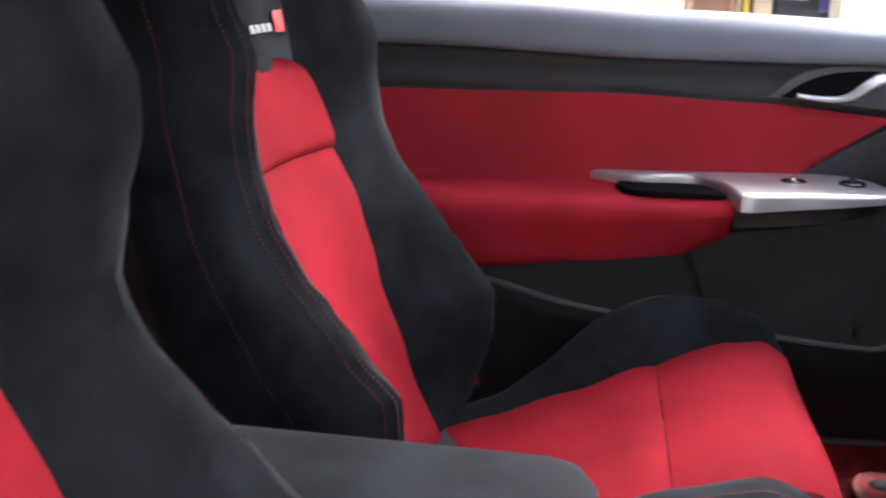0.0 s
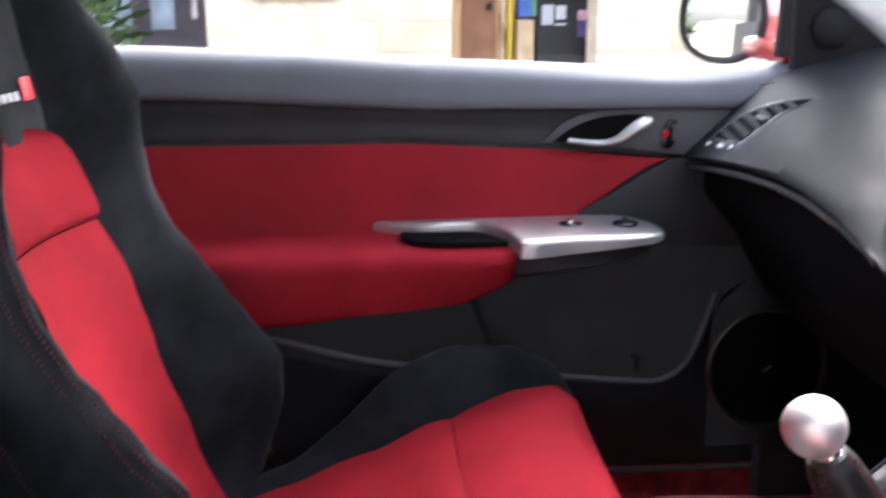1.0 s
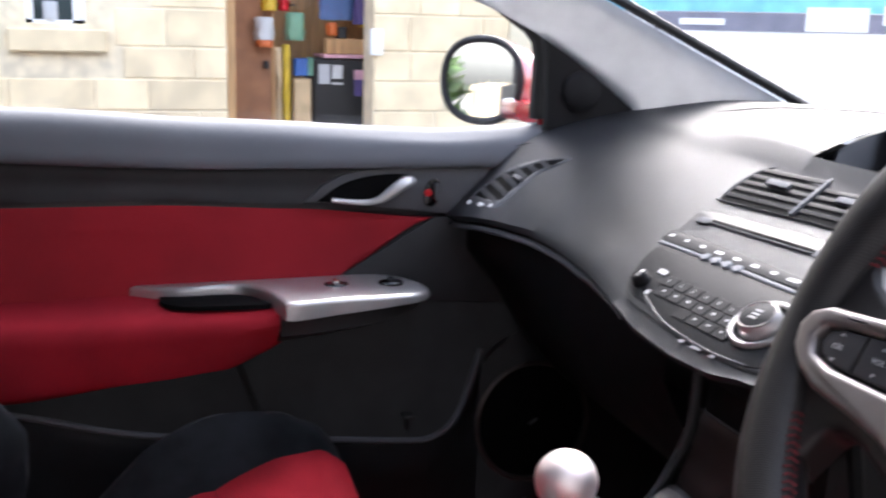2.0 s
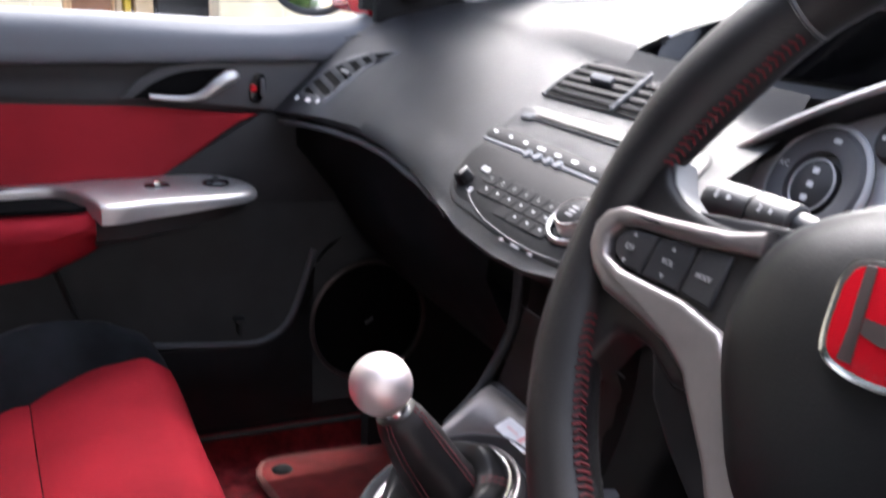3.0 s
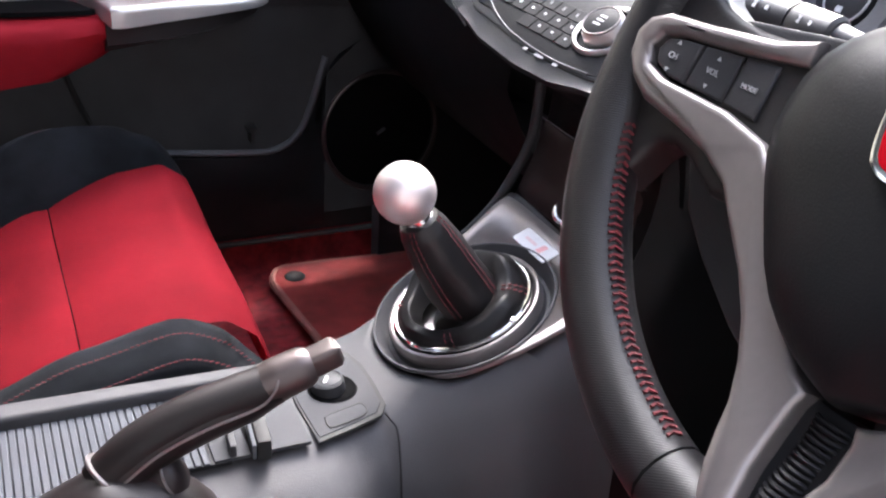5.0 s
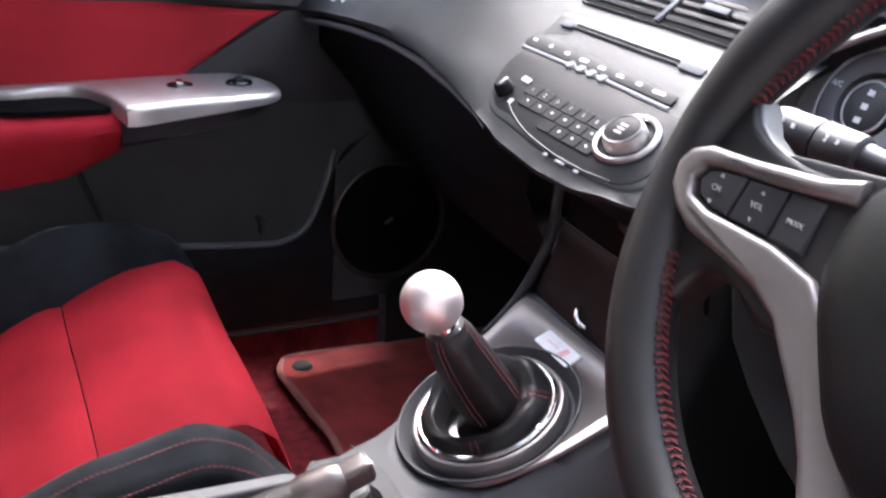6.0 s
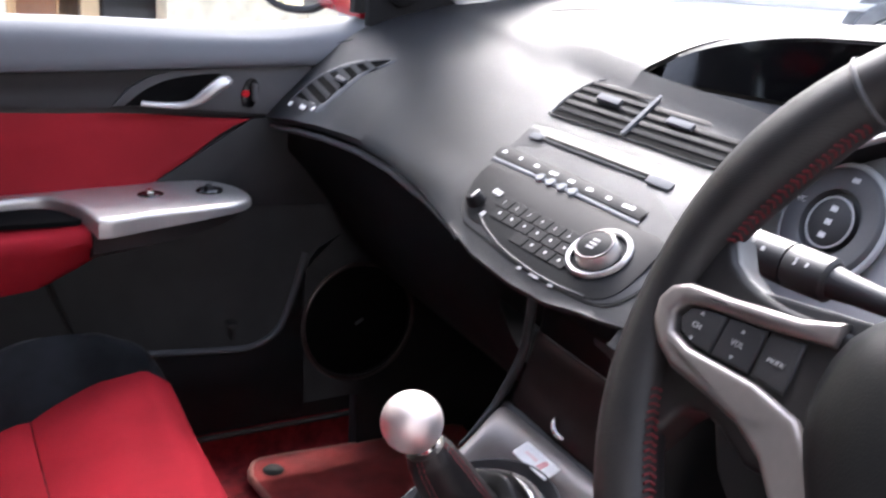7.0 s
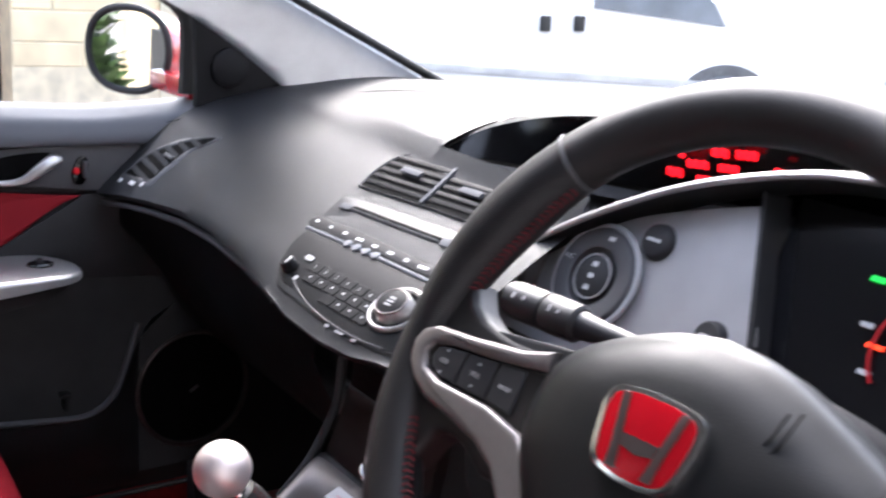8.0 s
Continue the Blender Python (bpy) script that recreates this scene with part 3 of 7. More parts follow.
# door mirror, outside
mirror = thing("door_mirror", (0.09, 0.70, 0.64), "dark red door mirror in a black bezel outside the window", "mirror")
MM = plane((0.052, 0.83, 0.694), (-0.80, -0.60, 0.03), (0.6, -0.8, 0))
bm = prism([(0.066 * math.copysign(abs(math.cos(t)) ** 0.85, math.cos(t)), 0.058 * math.copysign(abs(math.sin(t)) ** 0.85, math.sin(t))) for t in (2 * math.pi * k / 40 for k in range(40))], 0.004, MM)
part("mirror_glass", bm, MIRROR, mirror, "reflecting mirror glass", angle=30)
part("mirror_rim", tube([MM @ Vector((0.069 * math.copysign(abs(math.cos(t)) ** 0.85, math.cos(t)), 0.061 * math.copysign(abs(math.sin(t)) ** 0.85, math.sin(t)), 0.003)) for t in (2 * math.pi * k / 40 for k in range(40))], 0.006, 8, closed=True), PLASTIC, mirror, "black mirror bezel")
rows = []
for i in range(9):
    u = i / 8
    s = math.sqrt(max(0.02, 1 - u ** 2))
    rows.append([MM @ Vector((0.074 * s * math.cos(t) + 0.02 * u, 0.064 * s * math.sin(t), -0.002 - 0.11 * u)) for t in (2 * math.pi * k / 24 for k in range(24))])
part("mirror_shell", loft(rows), BODY_RED, mirror, "dark red painted mirror shell")
part("mirror_arm", box((0.06, 0.16, 0.03), pose(0.10, 0.725, 0.655), 0.01), BODY_RED, mirror)


# ---- seats ----
def seat(label, cy, side, dx, dz, red, back=False, fore=0.0):
    """A bucket seat. side: +1 with its inboard bolster towards -y. Built of cushion, backrest, bolsters, headrest and seams."""
    top = thing("bucket_seat", (-0.45 + dx, cy, 0.0), label, "car seat", "front bucket seats")

    def put(x, w, z):
        """w: across the seat, positive towards the car's outer side."""
        return Vector((x + dx + fore, cy + side * w, z + dz))

    def putb(x, w, z):
        """The backrest: turned a little towards the driver's side."""
        p = put(x - fore, w, z)
        p.x += 0.17 * side * w + (table(z, (0.34, -0.03), (0.40, -0.034), (0.46, -0.042), (0.51, -0.040), (0.56, -0.022), (0.60, -0.007)) if back else 0)
        return p

    # cushion panels
    def cushion_z(x):
        return table(x, (-0.70, 0.130), (-0.57, 0.165), (-0.48, 0.200), (-0.38, 0.243), (-0.30, 0.266), (-0.255, 0.267), (-0.228, 0.250), (-0.211, 0.215), (-0.200, 0.15))

    def half(x):
        return table(x, (-0.66, 0.105), (-0.52, 0.128), (-0.38, 0.143), (-0.25, 0.152), (-0.20, 0.155))

    for name, a, b in (("front_cushion_panel", -0.3785, -0.200), ("rear_cushion_panel", -0.66, -0.3795)):
        rows = []
        for i in range(22):
            x = a + (b - a) * i / 21
            puff = 0.006 * (1 - abs(2 * i / 21 - 1) ** 6) - 0.006
            row = []
            for k in range(19):
                w = -1 + 2 * k / 18
                row.append(put(x, half(x) * w * 1.03, cushion_z(x) + puff + (0.012 if w > 0 else -0.016 * w * w) * w * w))
            rows.append(row)
        part(name, sheet(rows, -0.02 if side > 0 else 0.02), red, top, "bright red woven cloth seat panel")
    # cushion bolsters
    for s, name in ((1, "outer_cushion_bolster"), (-1, "inner_cushion_bolster")):
        rows, seam1, seam2 = [], [], []
        for i in range(40):
            x = -0.66 + 0.445 * i / 39
            h = table(x, (-0.66, 0.0), (-0.58, 0.006), (-0.516, 0.026), (-0.45, 0.066), (-0.37, 0.064), (-0.30, 0.038), (-0.26, 0.020), (-0.235, 0.008), (-0.215, -0.005)) * (1.0 if s > 0 else 0.15) - (0 if s > 0 else 0.019)
            z, e = cushion_z(max(-0.66, min(-0.245, x))), half(x) * s
            if x > (-0.25 if s > 0 else -0.31):
                z -= 0.045 * ((x + 0.25) / 0.035) ** 2 if s > 0 else 0.060 * ((x + 0.31) / 0.095) ** 2
            wide = 0.075 if s > 0 else 0.072
            pts = [put(x, e - s * 0.006, z + (0.004 if s > 0 else -0.026)), put(x, e + s * wide * 0.28, z + 0.012 + h * 0.62), put(x, e + s * wide * 0.62, z + h + 0.012), put(x, e + s * wide * 0.92, z + h * 0.75),
                   put(x, e + s * wide * 1.05, z + h * 0.2 - 0.03), put(x, e + s * wide * 0.95, 0.12), put(x, e + s * wide * 0.7, 0.07)]
            row = curve(pts, 22)
            rows.append(row)
            seam1.append(put(x, e + s * wide * 0.60, z + h + 0.0155))
            seam2.append(put(x, e + s * wide * 0.97, z + h * 0.62))
        bol = part(name, sheet(rows, 0.012), SUEDE, top, "black suede side bolster")
        if s < 0:
            for line in (seam1, seam2):
                part("seam", stitches(line[4:-2], 0.0036, 0.0015, 0.0008), STITCH, bol, "red stitched seam")
    part("cushion_base", box((0.44, 0.40, 0.12), Matrix.Translation(put(-0.45, 0, 0.10)), 0.03), SUEDE, top, "black seat base")
    for s in (1, -1):
        part("seat_rail", box((0.46, 0.03, 0.05), Matrix.Translation(Vector((-0.45 + dx, cy + s * 0.17, 0.025))), 0.006), PLASTIC, top, "dark seat rail")

    # backrest: the middle line leans back
    def back_x(z):
        return table(z, (0.13, -0.650), (0.26, -0.705), (0.36, -0.740), (0.44, -0.760), (0.51, -0.784), (0.605, -0.810), (0.70, -0.830), (0.80, -0.850), (0.90, -0.872))

    def back_half(z):
        return table(z, (0.13, 0.082), (0.28, 0.092), (0.40, 0.096), (0.507, 0.089), (0.56, 0.084), (0.58, 0.079), (0.595, 0.068), (0.605, 0.052), (0.612, 0.026))

    for name, a, b in (("lower_back_panel", 0.13, 0.5075), ("upper_back_panel", 0.5085, 0.612)):
        rows = []
        for i in range(24):
            z = a + (b - a) * i / 23
            puff = 0.006 * (1 - abs(2 * i / 23 - 1) ** 10)
            w0 = back_half(z)
            rows.append([putb(back_x(z) + puff + 0.012 * (k / 8 - 1) ** 2, w0 * (k / 8 - 1) * 1.02, z) for k in range(17)])
        part(name, sheet(rows, 0.02 if side > 0 else -0.02), red, top, "bright red woven cloth backrest panel")
    # backrest bolsters
    for s, name in ((1, "outer_back_bolster"), (-1, "inner_back_bolster")):
        rows, seams = [], ([], [], [])
        for i in range(46):
            z = 0.12 + 0.70 * i / 45
            edge = table(z, (0.13, 0.080), (0.28, 0.089), (0.40, 0.093), (0.507, 0.087), (0.56, 0.081), (0.605, 0.075), (0.66, 0.078), (0.82, 0.070))
            outer = table(z, (0.16, 0.175), (0.26, 0.205), (0.36, 0.222), (0.44, 0.218), (0.53, 0.196), (0.62, 0.190), (0.68, 0.182), (0.76, 0.155), (0.82, 0.105))
            front = table(z, (0.16, -0.640), (0.20, -0.622), (0.27, -0.604), (0.32, -0.604), (0.37, -0.642), (0.41, -0.670), (0.44, -0.695), (0.49, -0.725), (0.535, -0.740), (0.58, -0.745), (0.63, -0.742), (0.68, -0.762), (0.75, -0.80), (0.82, -0.86))
            outer += table(z, (0.38, 0.0), (0.46, 0.010), (0.55, 0.016), (0.66, 0.012), (0.78, 0.0)) if s > 0 else 0
            bx = back_x(z)
            mid = edge + (outer - edge) * 0.62
            rear = min(bx - 0.07, front - 0.10)
            pts = [putb(bx - 0.002, s * (edge - 0.003), z), putb(bx + (front - bx) * 0.45, s * (edge + (mid - edge) * 0.42), z), putb(front - 0.006, s * (mid - 0.012), z), putb(front, s * mid, z), putb(front - 0.010, s * (mid + 0.014), z),
                   putb(front + (rear - front) * 0.4, s * outer, z), putb(rear, s * (outer - 0.015), z), putb(rear - 0.03, s * edge * 0.5, z)]
            rows.append(curve(pts, 30))
            seams[0].append(putb(front - 0.0030, s * (mid + 0.0075), z))
            seams[1].append(putb(front - 0.0125, s * (mid + 0.0165), z))
            seams[2].append(putb(front + (rear - front) * 0.45, s * (outer + 0.001), z))
        bol = part(name, sheet(rows, 0.010), SUEDE, top, "black suede backrest bolster")
        if s < 0:
            for line in (seams if side > 0 else seams[1:2]):
                part("seam", stitches(line[8:-6] if side > 0 else line[6:26], 0.0040, 0.0012, 0.0009 if side > 0 else 0.0006, (1, 0, 0)), STITCH, bol, "red stitched seam")
    # headrest with its embroidered badge
    rows = []
    for i in range(22):
        z = 0.600 + 0.235 * i / 21
        w0 = table(z, (0.60, 0.086), (0.66, 0.090), (0.75, 0.090), (0.80, 0.080), (0.825, 0.055), (0.835, 0.03))
        f = back_x(z) + 0.004 - 0.05 * max(0, (z - 0.80) / 0.035) ** 2
        rows.append(curve([putb(f - 0.07, -w0, z), putb(f - 0.012, -w0 * 0.98, z), putb(f, -w0 * 0.8, z), putb(f + 0.002, 0, z), putb(f, w0 * 0.8, z), putb(f - 0.012, w0 * 0.98, z), putb(f - 0.07, w0, z)], 24))
    head = part("headrest", sheet(rows, 0.02), SUEDE, top, "black suede integral headrest with embroidered badge")
    mb = plane(putb(back_x(0.655) + 0.0085, 0.0, 0.655), (0.96, -0.163, 0.27), (0.17, 1, 0))
    part("badge_mark", prism([(0.036, -0.018), (0.040, 0.004), (0.060, 0.004), (0.056, -0.018)], 0.0015, mb, 0.0006), RED_MARK, head, "red embroidered mark")
    for k in range(4):
        part("badge_mark", box((0.0070, 0.0085, 0.0012), mb @ pose(-0.014 + 0.0125 * k, -0.0120, 0.0007), 0.0005), GREY_MARK, head, "pale embroidered bar")
    # shell behind
    rows = []
    for i in range(16):
        z = 0.10 + 0.72 * i / 15
        w0 = table(z, (0.10, 0.18), (0.36, 0.205), (0.6, 0.18), (0.75, 0.14), (0.82, 0.08))
        bx = table(z, (0.10, -0.69), (0.36, -0.80), (0.6, -0.885), (0.82, -0.92))
        rows.append(curve([putb(bx + 0.05, -w0, z), putb(bx, -w0 * 0.85, z), putb(bx - 0.03, 0, z), putb(bx, w0 * 0.85, z), putb(bx + 0.05, w0, z)], 14))
    part("back_shell", sheet(rows, 0.015), SUEDE, top, "black seat back shell")
    return top


def letters(text, size, m, depth, bold=False):
    """Raised letters in the built-in font, as a mesh, laid in the xy plane of m."""
    cu = bpy.data.curves.new("text", "FONT")
    cu.body, cu.size, cu.extrude, cu.align_x = text, size, depth, "CENTER"
    cu.resolution_u = 2
    if bold:
        cu.offset = size * 0.03
    ob = new("text", cu)
    bpy.context.view_layer.update()
    me = bpy.data.meshes.new_from_object(ob.evaluated_get(bpy.context.evaluated_depsgraph_get()))
    bpy.data.objects.remove(ob)
    bpy.data.curves.remove(cu)
    bm = bmesh.new()
    bm.from_mesh(me)
    bpy.data.meshes.remove(me)
    bmesh.ops.transform(bm, matrix=m, verts=bm.verts)
    return bm


seat("passenger bucket seat in black suede with bright red cloth panels", 0.31, 1, 0.0, 0.0, RED_CLOTH)
seat("driver's bucket seat in black suede with red panels and red stitching", -0.39, -1, 0.024, 0.03, RED_CLOTH, True, 0.036)
buckle = thing("seat_belt_buckle", (-0.60, 0.47, 0.12), "chrome seat belt bracket beside the passenger seat", "belt buckle")
part("bracket", box((0.03, 0.008, 0.012), pose(-0.63, 0.50, 0.185, 0, 20, 0), 0.002), CHROME, buckle)
part("bolt", lathe([(0, 0.006), (0.006, 0.005), (0.008, 0)], 12, pose(-0.60, 0.50, 0.19, 90)), CHROME, buckle)

# ---- floor mat ----
mat = thing("floor_mat", (0.05, 0.40, 0.0), "worn red passenger floor mat with a pale bound edge", "floor mat")
ol = curve([(-0.088, 0.605, 0), (-0.076, 0.638, 0), (-0.045, 0.647, 0), (0.13, 0.634, 0), (0.26, 0.615, 0), (0.27, 0.36, 0), (0.26, 0.16, 0), (0.02, 0.15, 0), (-0.07, 0.17, 0), (-0.082, 0.30, 0), (-0.072, 0.42, 0), (-0.079, 0.51, 0), (-0.088, 0.605, 0)], 80)[:-1]
part("mat_surface", prism([(p.x, p.y) for p in ol], 0.012, pose(0, 0, 0.015), 0.003), MAT, mat, "faded red pile")
part("binding", tube([Vector((p.x, p.y, 0.022)) for p in ol], 0.006, 8, closed=True), MAT_EDGE, mat, "pale pink edge binding")
part("eyelet", lathe([(0.004, 0.004), (0.012, 0.003), (0.015, 0.0), (0.004, -0.002)], 20, pose(-0.056, 0.609, 0.028)), RUBBER, mat, "black fixing eyelet")

# ---- dashboard ----
dash = thing("dashboard", (0.15, 0.2, 0.45), "moulded charcoal dashboard with vents, radio and screen", "dashboard")


def ridge(y):
    return (table(y, (-0.05, 0.008), (0.0, -0.001), (0.045, -0.0116), (0.09, -0.0177), (0.148, -0.0208), (0.19, -0.0190), (0.23, -0.0150), (0.29, -0.0122), (0.37, -0.0135), (0.44, -0.0185), (0.51, -0.0290), (0.56, -0.043), (0.62, -0.060)),
            table(y, (-0.05, 0.501), (0.0, 0.496), (0.045, 0.491), (0.09, 0.492), (0.148, 0.4976), (0.19, 0.5065), (0.23, 0.5155), (0.29, 0.5253), (0.37, 0.5335), (0.44, 0.5355), (0.51, 0.5340), (0.56, 0.5325), (0.62, 0.5265)))


ST = plane((-0.0005, 0.174, 0.5275), (-0.533, -0.084, 0.841), (0.155, -0.988, 0.0))


def sag(v):
    """How far the centre stack falls away below and above its middle: steeper by the radio, flatter by the vents."""
    w = v = max(-0.12, min(0.26, v))
    for _ in range(6):
        w = v - 1.25 * 0.65 * (w - 0.08) ** 2
    return 0.65 * (w - 0.08) ** 2


def stack_z(x, y):
    """Height of the gently curved sloping face that carries the radio."""
    flat = 0.5275 + (0.533 * (x + 0.0005) + 0.084 * (y - 0.174)) / 0.841 - 0.0008
    z = flat
    for _ in range(6):
        p = ST.inverted() @ Vector((x, y, z))
        z = flat - sag(p.y) / 0.841
    return z


def bent(bm):
    """A piece laid on the flat of ST, moved on to the curved face."""
    back = ST.inverted()
    for v in bm.verts:
        p = back @ v.co
        d = 0.65 * (p.y - 0.08) ** 2
        v.co = ST @ Vector((p.x - 1.3 * d, p.y + 1.25 * d, p.z - d))
    return bm


def flatness(x, y):
    """1 on the flat radio face, 0 on the rounded pad beside it."""
    edge = table(x, (-0.05, 0.125), (-0.021, 0.172), (-0.002, 0.209), (0.02, 0.221), (0.10, 0.226), (0.19, 0.214))
    wide = table(x, (-0.05, 0.33), (0.0, 0.29), (0.12, 0.24))
    u = min(1.0, max(0.0, (edge + wide - y) / wide))
    return u * u * (3 - 2 * u)


def dash_profile(y, n, last):
    """A section through the dash: round the lip, up the face, over the pad to the windscreen."""
    xr, zr = ridge(y)
    za = table(y, (0.0, 0.570), (0.17, 0.580), (0.30, 0.597), (0.45, 0.617), (0.61, 0.640))
    zb = table(y, (0.0, 0.646), (0.17, 0.650), (0.30, 0.659), (0.61, 0.664))
    zc = table(y, (0.0, 0.620), (0.17, 0.626), (0.30, 0.637), (0.45, 0.646), (0.61, 0.657))
    z0 = table(y, (0.0, 0.537), (0.17, 0.545), (0.30, 0.557), (0.45, 0.576), (0.61, 0.603))
    bow = 0.16 * (1 - (y / 0.6) ** 2) if abs(y) < 0.6 else 0
    c = [(xr + 0.022, y, zr - 0.007), (xr + 0.006, y, zr - 0.006), (xr, y, zr), (xr + 0.006, y, zr + 0.009), (0.02, y, z0), (0.08, y, za), (0.15, y, zc), (0.19, y, zb)]
    if last:
        c += [(0.32, y, 0.682), (0.50 + bow, y, 0.672)]
    pts = curve(c, n)
    first = min(range(n), key=lambda i: pts[i].x)
    low = min(1.0, max(0.0, (0.27 - y) / 0.06))
    for i, p in enumerate(pts):
        if i > first and p.x < 0.195:
            u = min(1.0, max(0.0, (0.197 - p.x) / 0.030))
            near = min(1.0, max(0.0, (p.x - xr) / 0.045))
            near = near * near * (3 - 2 * near)
            p.z += (stack_z(p.x, y) - p.z) * flatness(p.x, y) * u * u * (3 - 2 * u) * (near + (1 - near) * low)
    return pts


rows = [dash_profile(0.203 + 0.420 * i / 56, 64, True) for i in range(57)]
part("dash_pad", sheet(rows, 0.012), DASH, dash, "smooth charcoal dash pad")
rows = [dash_profile(-0.04 + 0.245 * i / 36, 44, False) for i in range(37)]
part("stack_face", sheet(rows, 0.012), DASH, dash, "charcoal centre stack")
rows = []
for i in range(7):
    y = -0.075 + 0.038 * i / 6
    rows.append(curve([(0.03, y, 0.478), (-0.006, y, 0.486), (-0.016, y, 0.495), (-0.008, y, stack_z(-0.008, y)), (0.015, y, stack_z(0.015, y)), (0.036, y, stack_z(0.036, y))], 12))
part("stack_corner", sheet(rows, 0.008), DASH, dash)
# seam across the pad ahead of the passenger
part("pad_seam", tube(curve([(0.03, 0.615, 0.618), (0.16, 0.56, 0.651), (0.27, 0.44, 0.680), (0.31, 0.30, 0.6875), (0.30, 0.215, 0.689)], 24), 0.0007, 6), RUBBER, dash)
# brow over the display
up = curve([(0.195, 0.222, 0.640), (0.222, 0.175, 0.672), (0.245, 0.09, 0.697), (0.255, 0.0, 0.708), (0.255, -0.12, 0.716), (0.255, -0.26, 0.718), (0.26, -0.42, 0.71), (0.27, -0.60, 0.69)], 40)
low = curve([(0.195, 0.218, 0.637), (0.215, 0.16, 0.642), (0.24, 0.10, 0.642), (0.285, 0.0, 0.640), (0.30, -0.12, 0.645), (0.30, -0.26, 0.650), (0.30, -0.42, 0.65), (0.30, -0.60, 0.64)], 40)
rows = []
for p in up:
    bow = 0.16 * (1 - (p.y / 0.6) ** 2) if abs(p.y) < 0.6 else 0
    rows.append(curve([p + Vector((0.006, 0, -0.003)), p, p + Vector((0.012, 0, 0.006)), (0.36, p.y, max(0.684, p.z + 0.008)), (0.50 + bow, p.y, 0.672)], 14))
part("display_brow", sheet(rows, 0.008), DASH, dash, "charcoal brow over the upper display")
rows = [[a.lerp(b, k / 6) + Vector((0.006 * (1 - k / 6), 0, 0)) for k in range(7)] for a, b in zip(up, low)]
screen = part("display_screen", sheet(rows, 0.004), GLOSS, dash, "dark glossy upper display")
rows = [[b + Vector((0.03 * k / 3 - 0.03, 0, -0.004 - 0.002 * (3 - k))) for k in range(4)] for b in low]
part("display_ledge", sheet(rows, 0.004), SOFT, dash)
# red glowing read-outs
for y, z, wide, high, n in ((-0.0694, 0.6680, 0.020, 0.0085, 2), (-0.0953, 0.6795, 0.026, 0.0075, 3), (-0.1041, 0.6680, 0.016, 0.0060, 2), (-0.1312, 0.6820, 0.023, 0.0070, 3),
                            (-0.1193, 0.6945, 0.020, 0.0080, 2), (-0.1490, 0.6970, 0.024, 0.0080, 3), (-0.0758, 0.6850, 0.008, 0.0035, 1), (-0.1846, 0.6910, 0.010, 0.0030, 1)):
    for k in range(n):
        part("read_out", box((0.002, wide / n - 0.0014, high), pose(0.2655, y - wide * ((k + 0.5) / n - 0.5), z + 0.0007 * k, 0, -20, 0) @ pose(0, 0, 0, 10, 0, 0), 0.0008), RED_GLOW, screen, "glowing red read-out")

# side vent, lying on the curved pad


def on_dash(x, y, lift=0.0):
    """The place on the dash pad over x and y, and a pose standing on it with its x axis forwards."""
    pts = dash_profile(y, 80, True)
    first = min(range(80), key=lambda i: pts[i].x)
    z = next((a.z + (b.z - a.z) * (x - a.x) / max(1e-6, b.x - a.x) for a, b in zip(pts[first:], pts[first + 1:]) if a.x <= x <= b.x), pts[-1].z)
    return Vector((x, y, z + lift))


def dash_pose(x, y, lift=0.0):
    p, q, r = on_dash(x, y), on_dash(x + 0.01, y), on_dash(x, y + 0.01)
    normal = (q - p).cross(r - p).normalized()
    m = plane(p + normal * lift, normal, q - p)
    return m


leaf = [(-0.0315, 0.5989), (-0.0159, 0.5941), (0.0022, 0.5819), (0.0203, 0.5600), (0.0381, 0.5393), (0.0564, 0.5106), (0.0427, 0.5139), (0.0265, 0.5275), (0.0104, 0.5323), (-0.0024, 0.5366), (-0.0170, 0.5399), (-0.0252, 0.5653), (-0.0315, 0.5989)]
leaf = [Vector((p.x, p.y)) for p in curve([(*q, 0) for q in leaf], 60)[:-1]]
mid = sum(leaf, Vector((0, 0))) / len(leaf)


def leaf_ring(grow, lift):
    """The vent's outline, grown by a distance, lying on the pad."""
    return [on_dash(*(p + (p - mid).normalized() * grow), lift) for p in leaf]


rings = [leaf_ring(0.010, -0.001), leaf_ring(0.007, 0.0012), leaf_ring(0.003, 0.0022), leaf_ring(0.001, 0.0022), leaf_ring(-0.0005, 0.001), leaf_ring(-0.001, -0.001)]
vent = part("side_vent", sheet(rings, 0.0, close=True), DASH, dash, "charcoal frame of the leaf-shaped side vent")
# sheet on the pad, the shade behind the slats painted near-black
part("vent_opening", sheet([leaf_ring(-0.0005, 0.0008)] + [[on_dash(*(mid + (p - mid) * k), 0.0008) for p in leaf] for k in (0.6, 0.25, 0.02)], close=True), SHADE_BLACK, vent)
for k in range(6):
    x = -0.0215 + 0.0118 * k
    across = [p.y for p in leaf if abs(p.x - x) < 0.006]
    a, b = min(across) + 0.002, max(across) - 0.002
    rows = [[on_dash(x + d, a + (b - a) * i / 8, l) for d, l in ((-0.0030, 0.0012), (-0.0012, 0.0030), (0.0012, 0.0034), (0.0022, 0.0012))] for i in range(9)]
    part("slat", sheet(rows, 0.0006), SOFT, vent)
part("vent_tab", box((0.006, 0.022, 0.005), dash_pose(0.0089, 0.5442, 0.003), 0.0015), SOFT, vent)
for x, y, w in ((-0.0383, 0.5935, 0.007), (-0.032, 0.5669, 0.012), (-0.0264, 0.5461, 0.005)):
    part("vent_mark", box((0.006, w, 0.0012), dash_pose(x, y, 0.002), 0.0004), WHITE_MARK, vent)

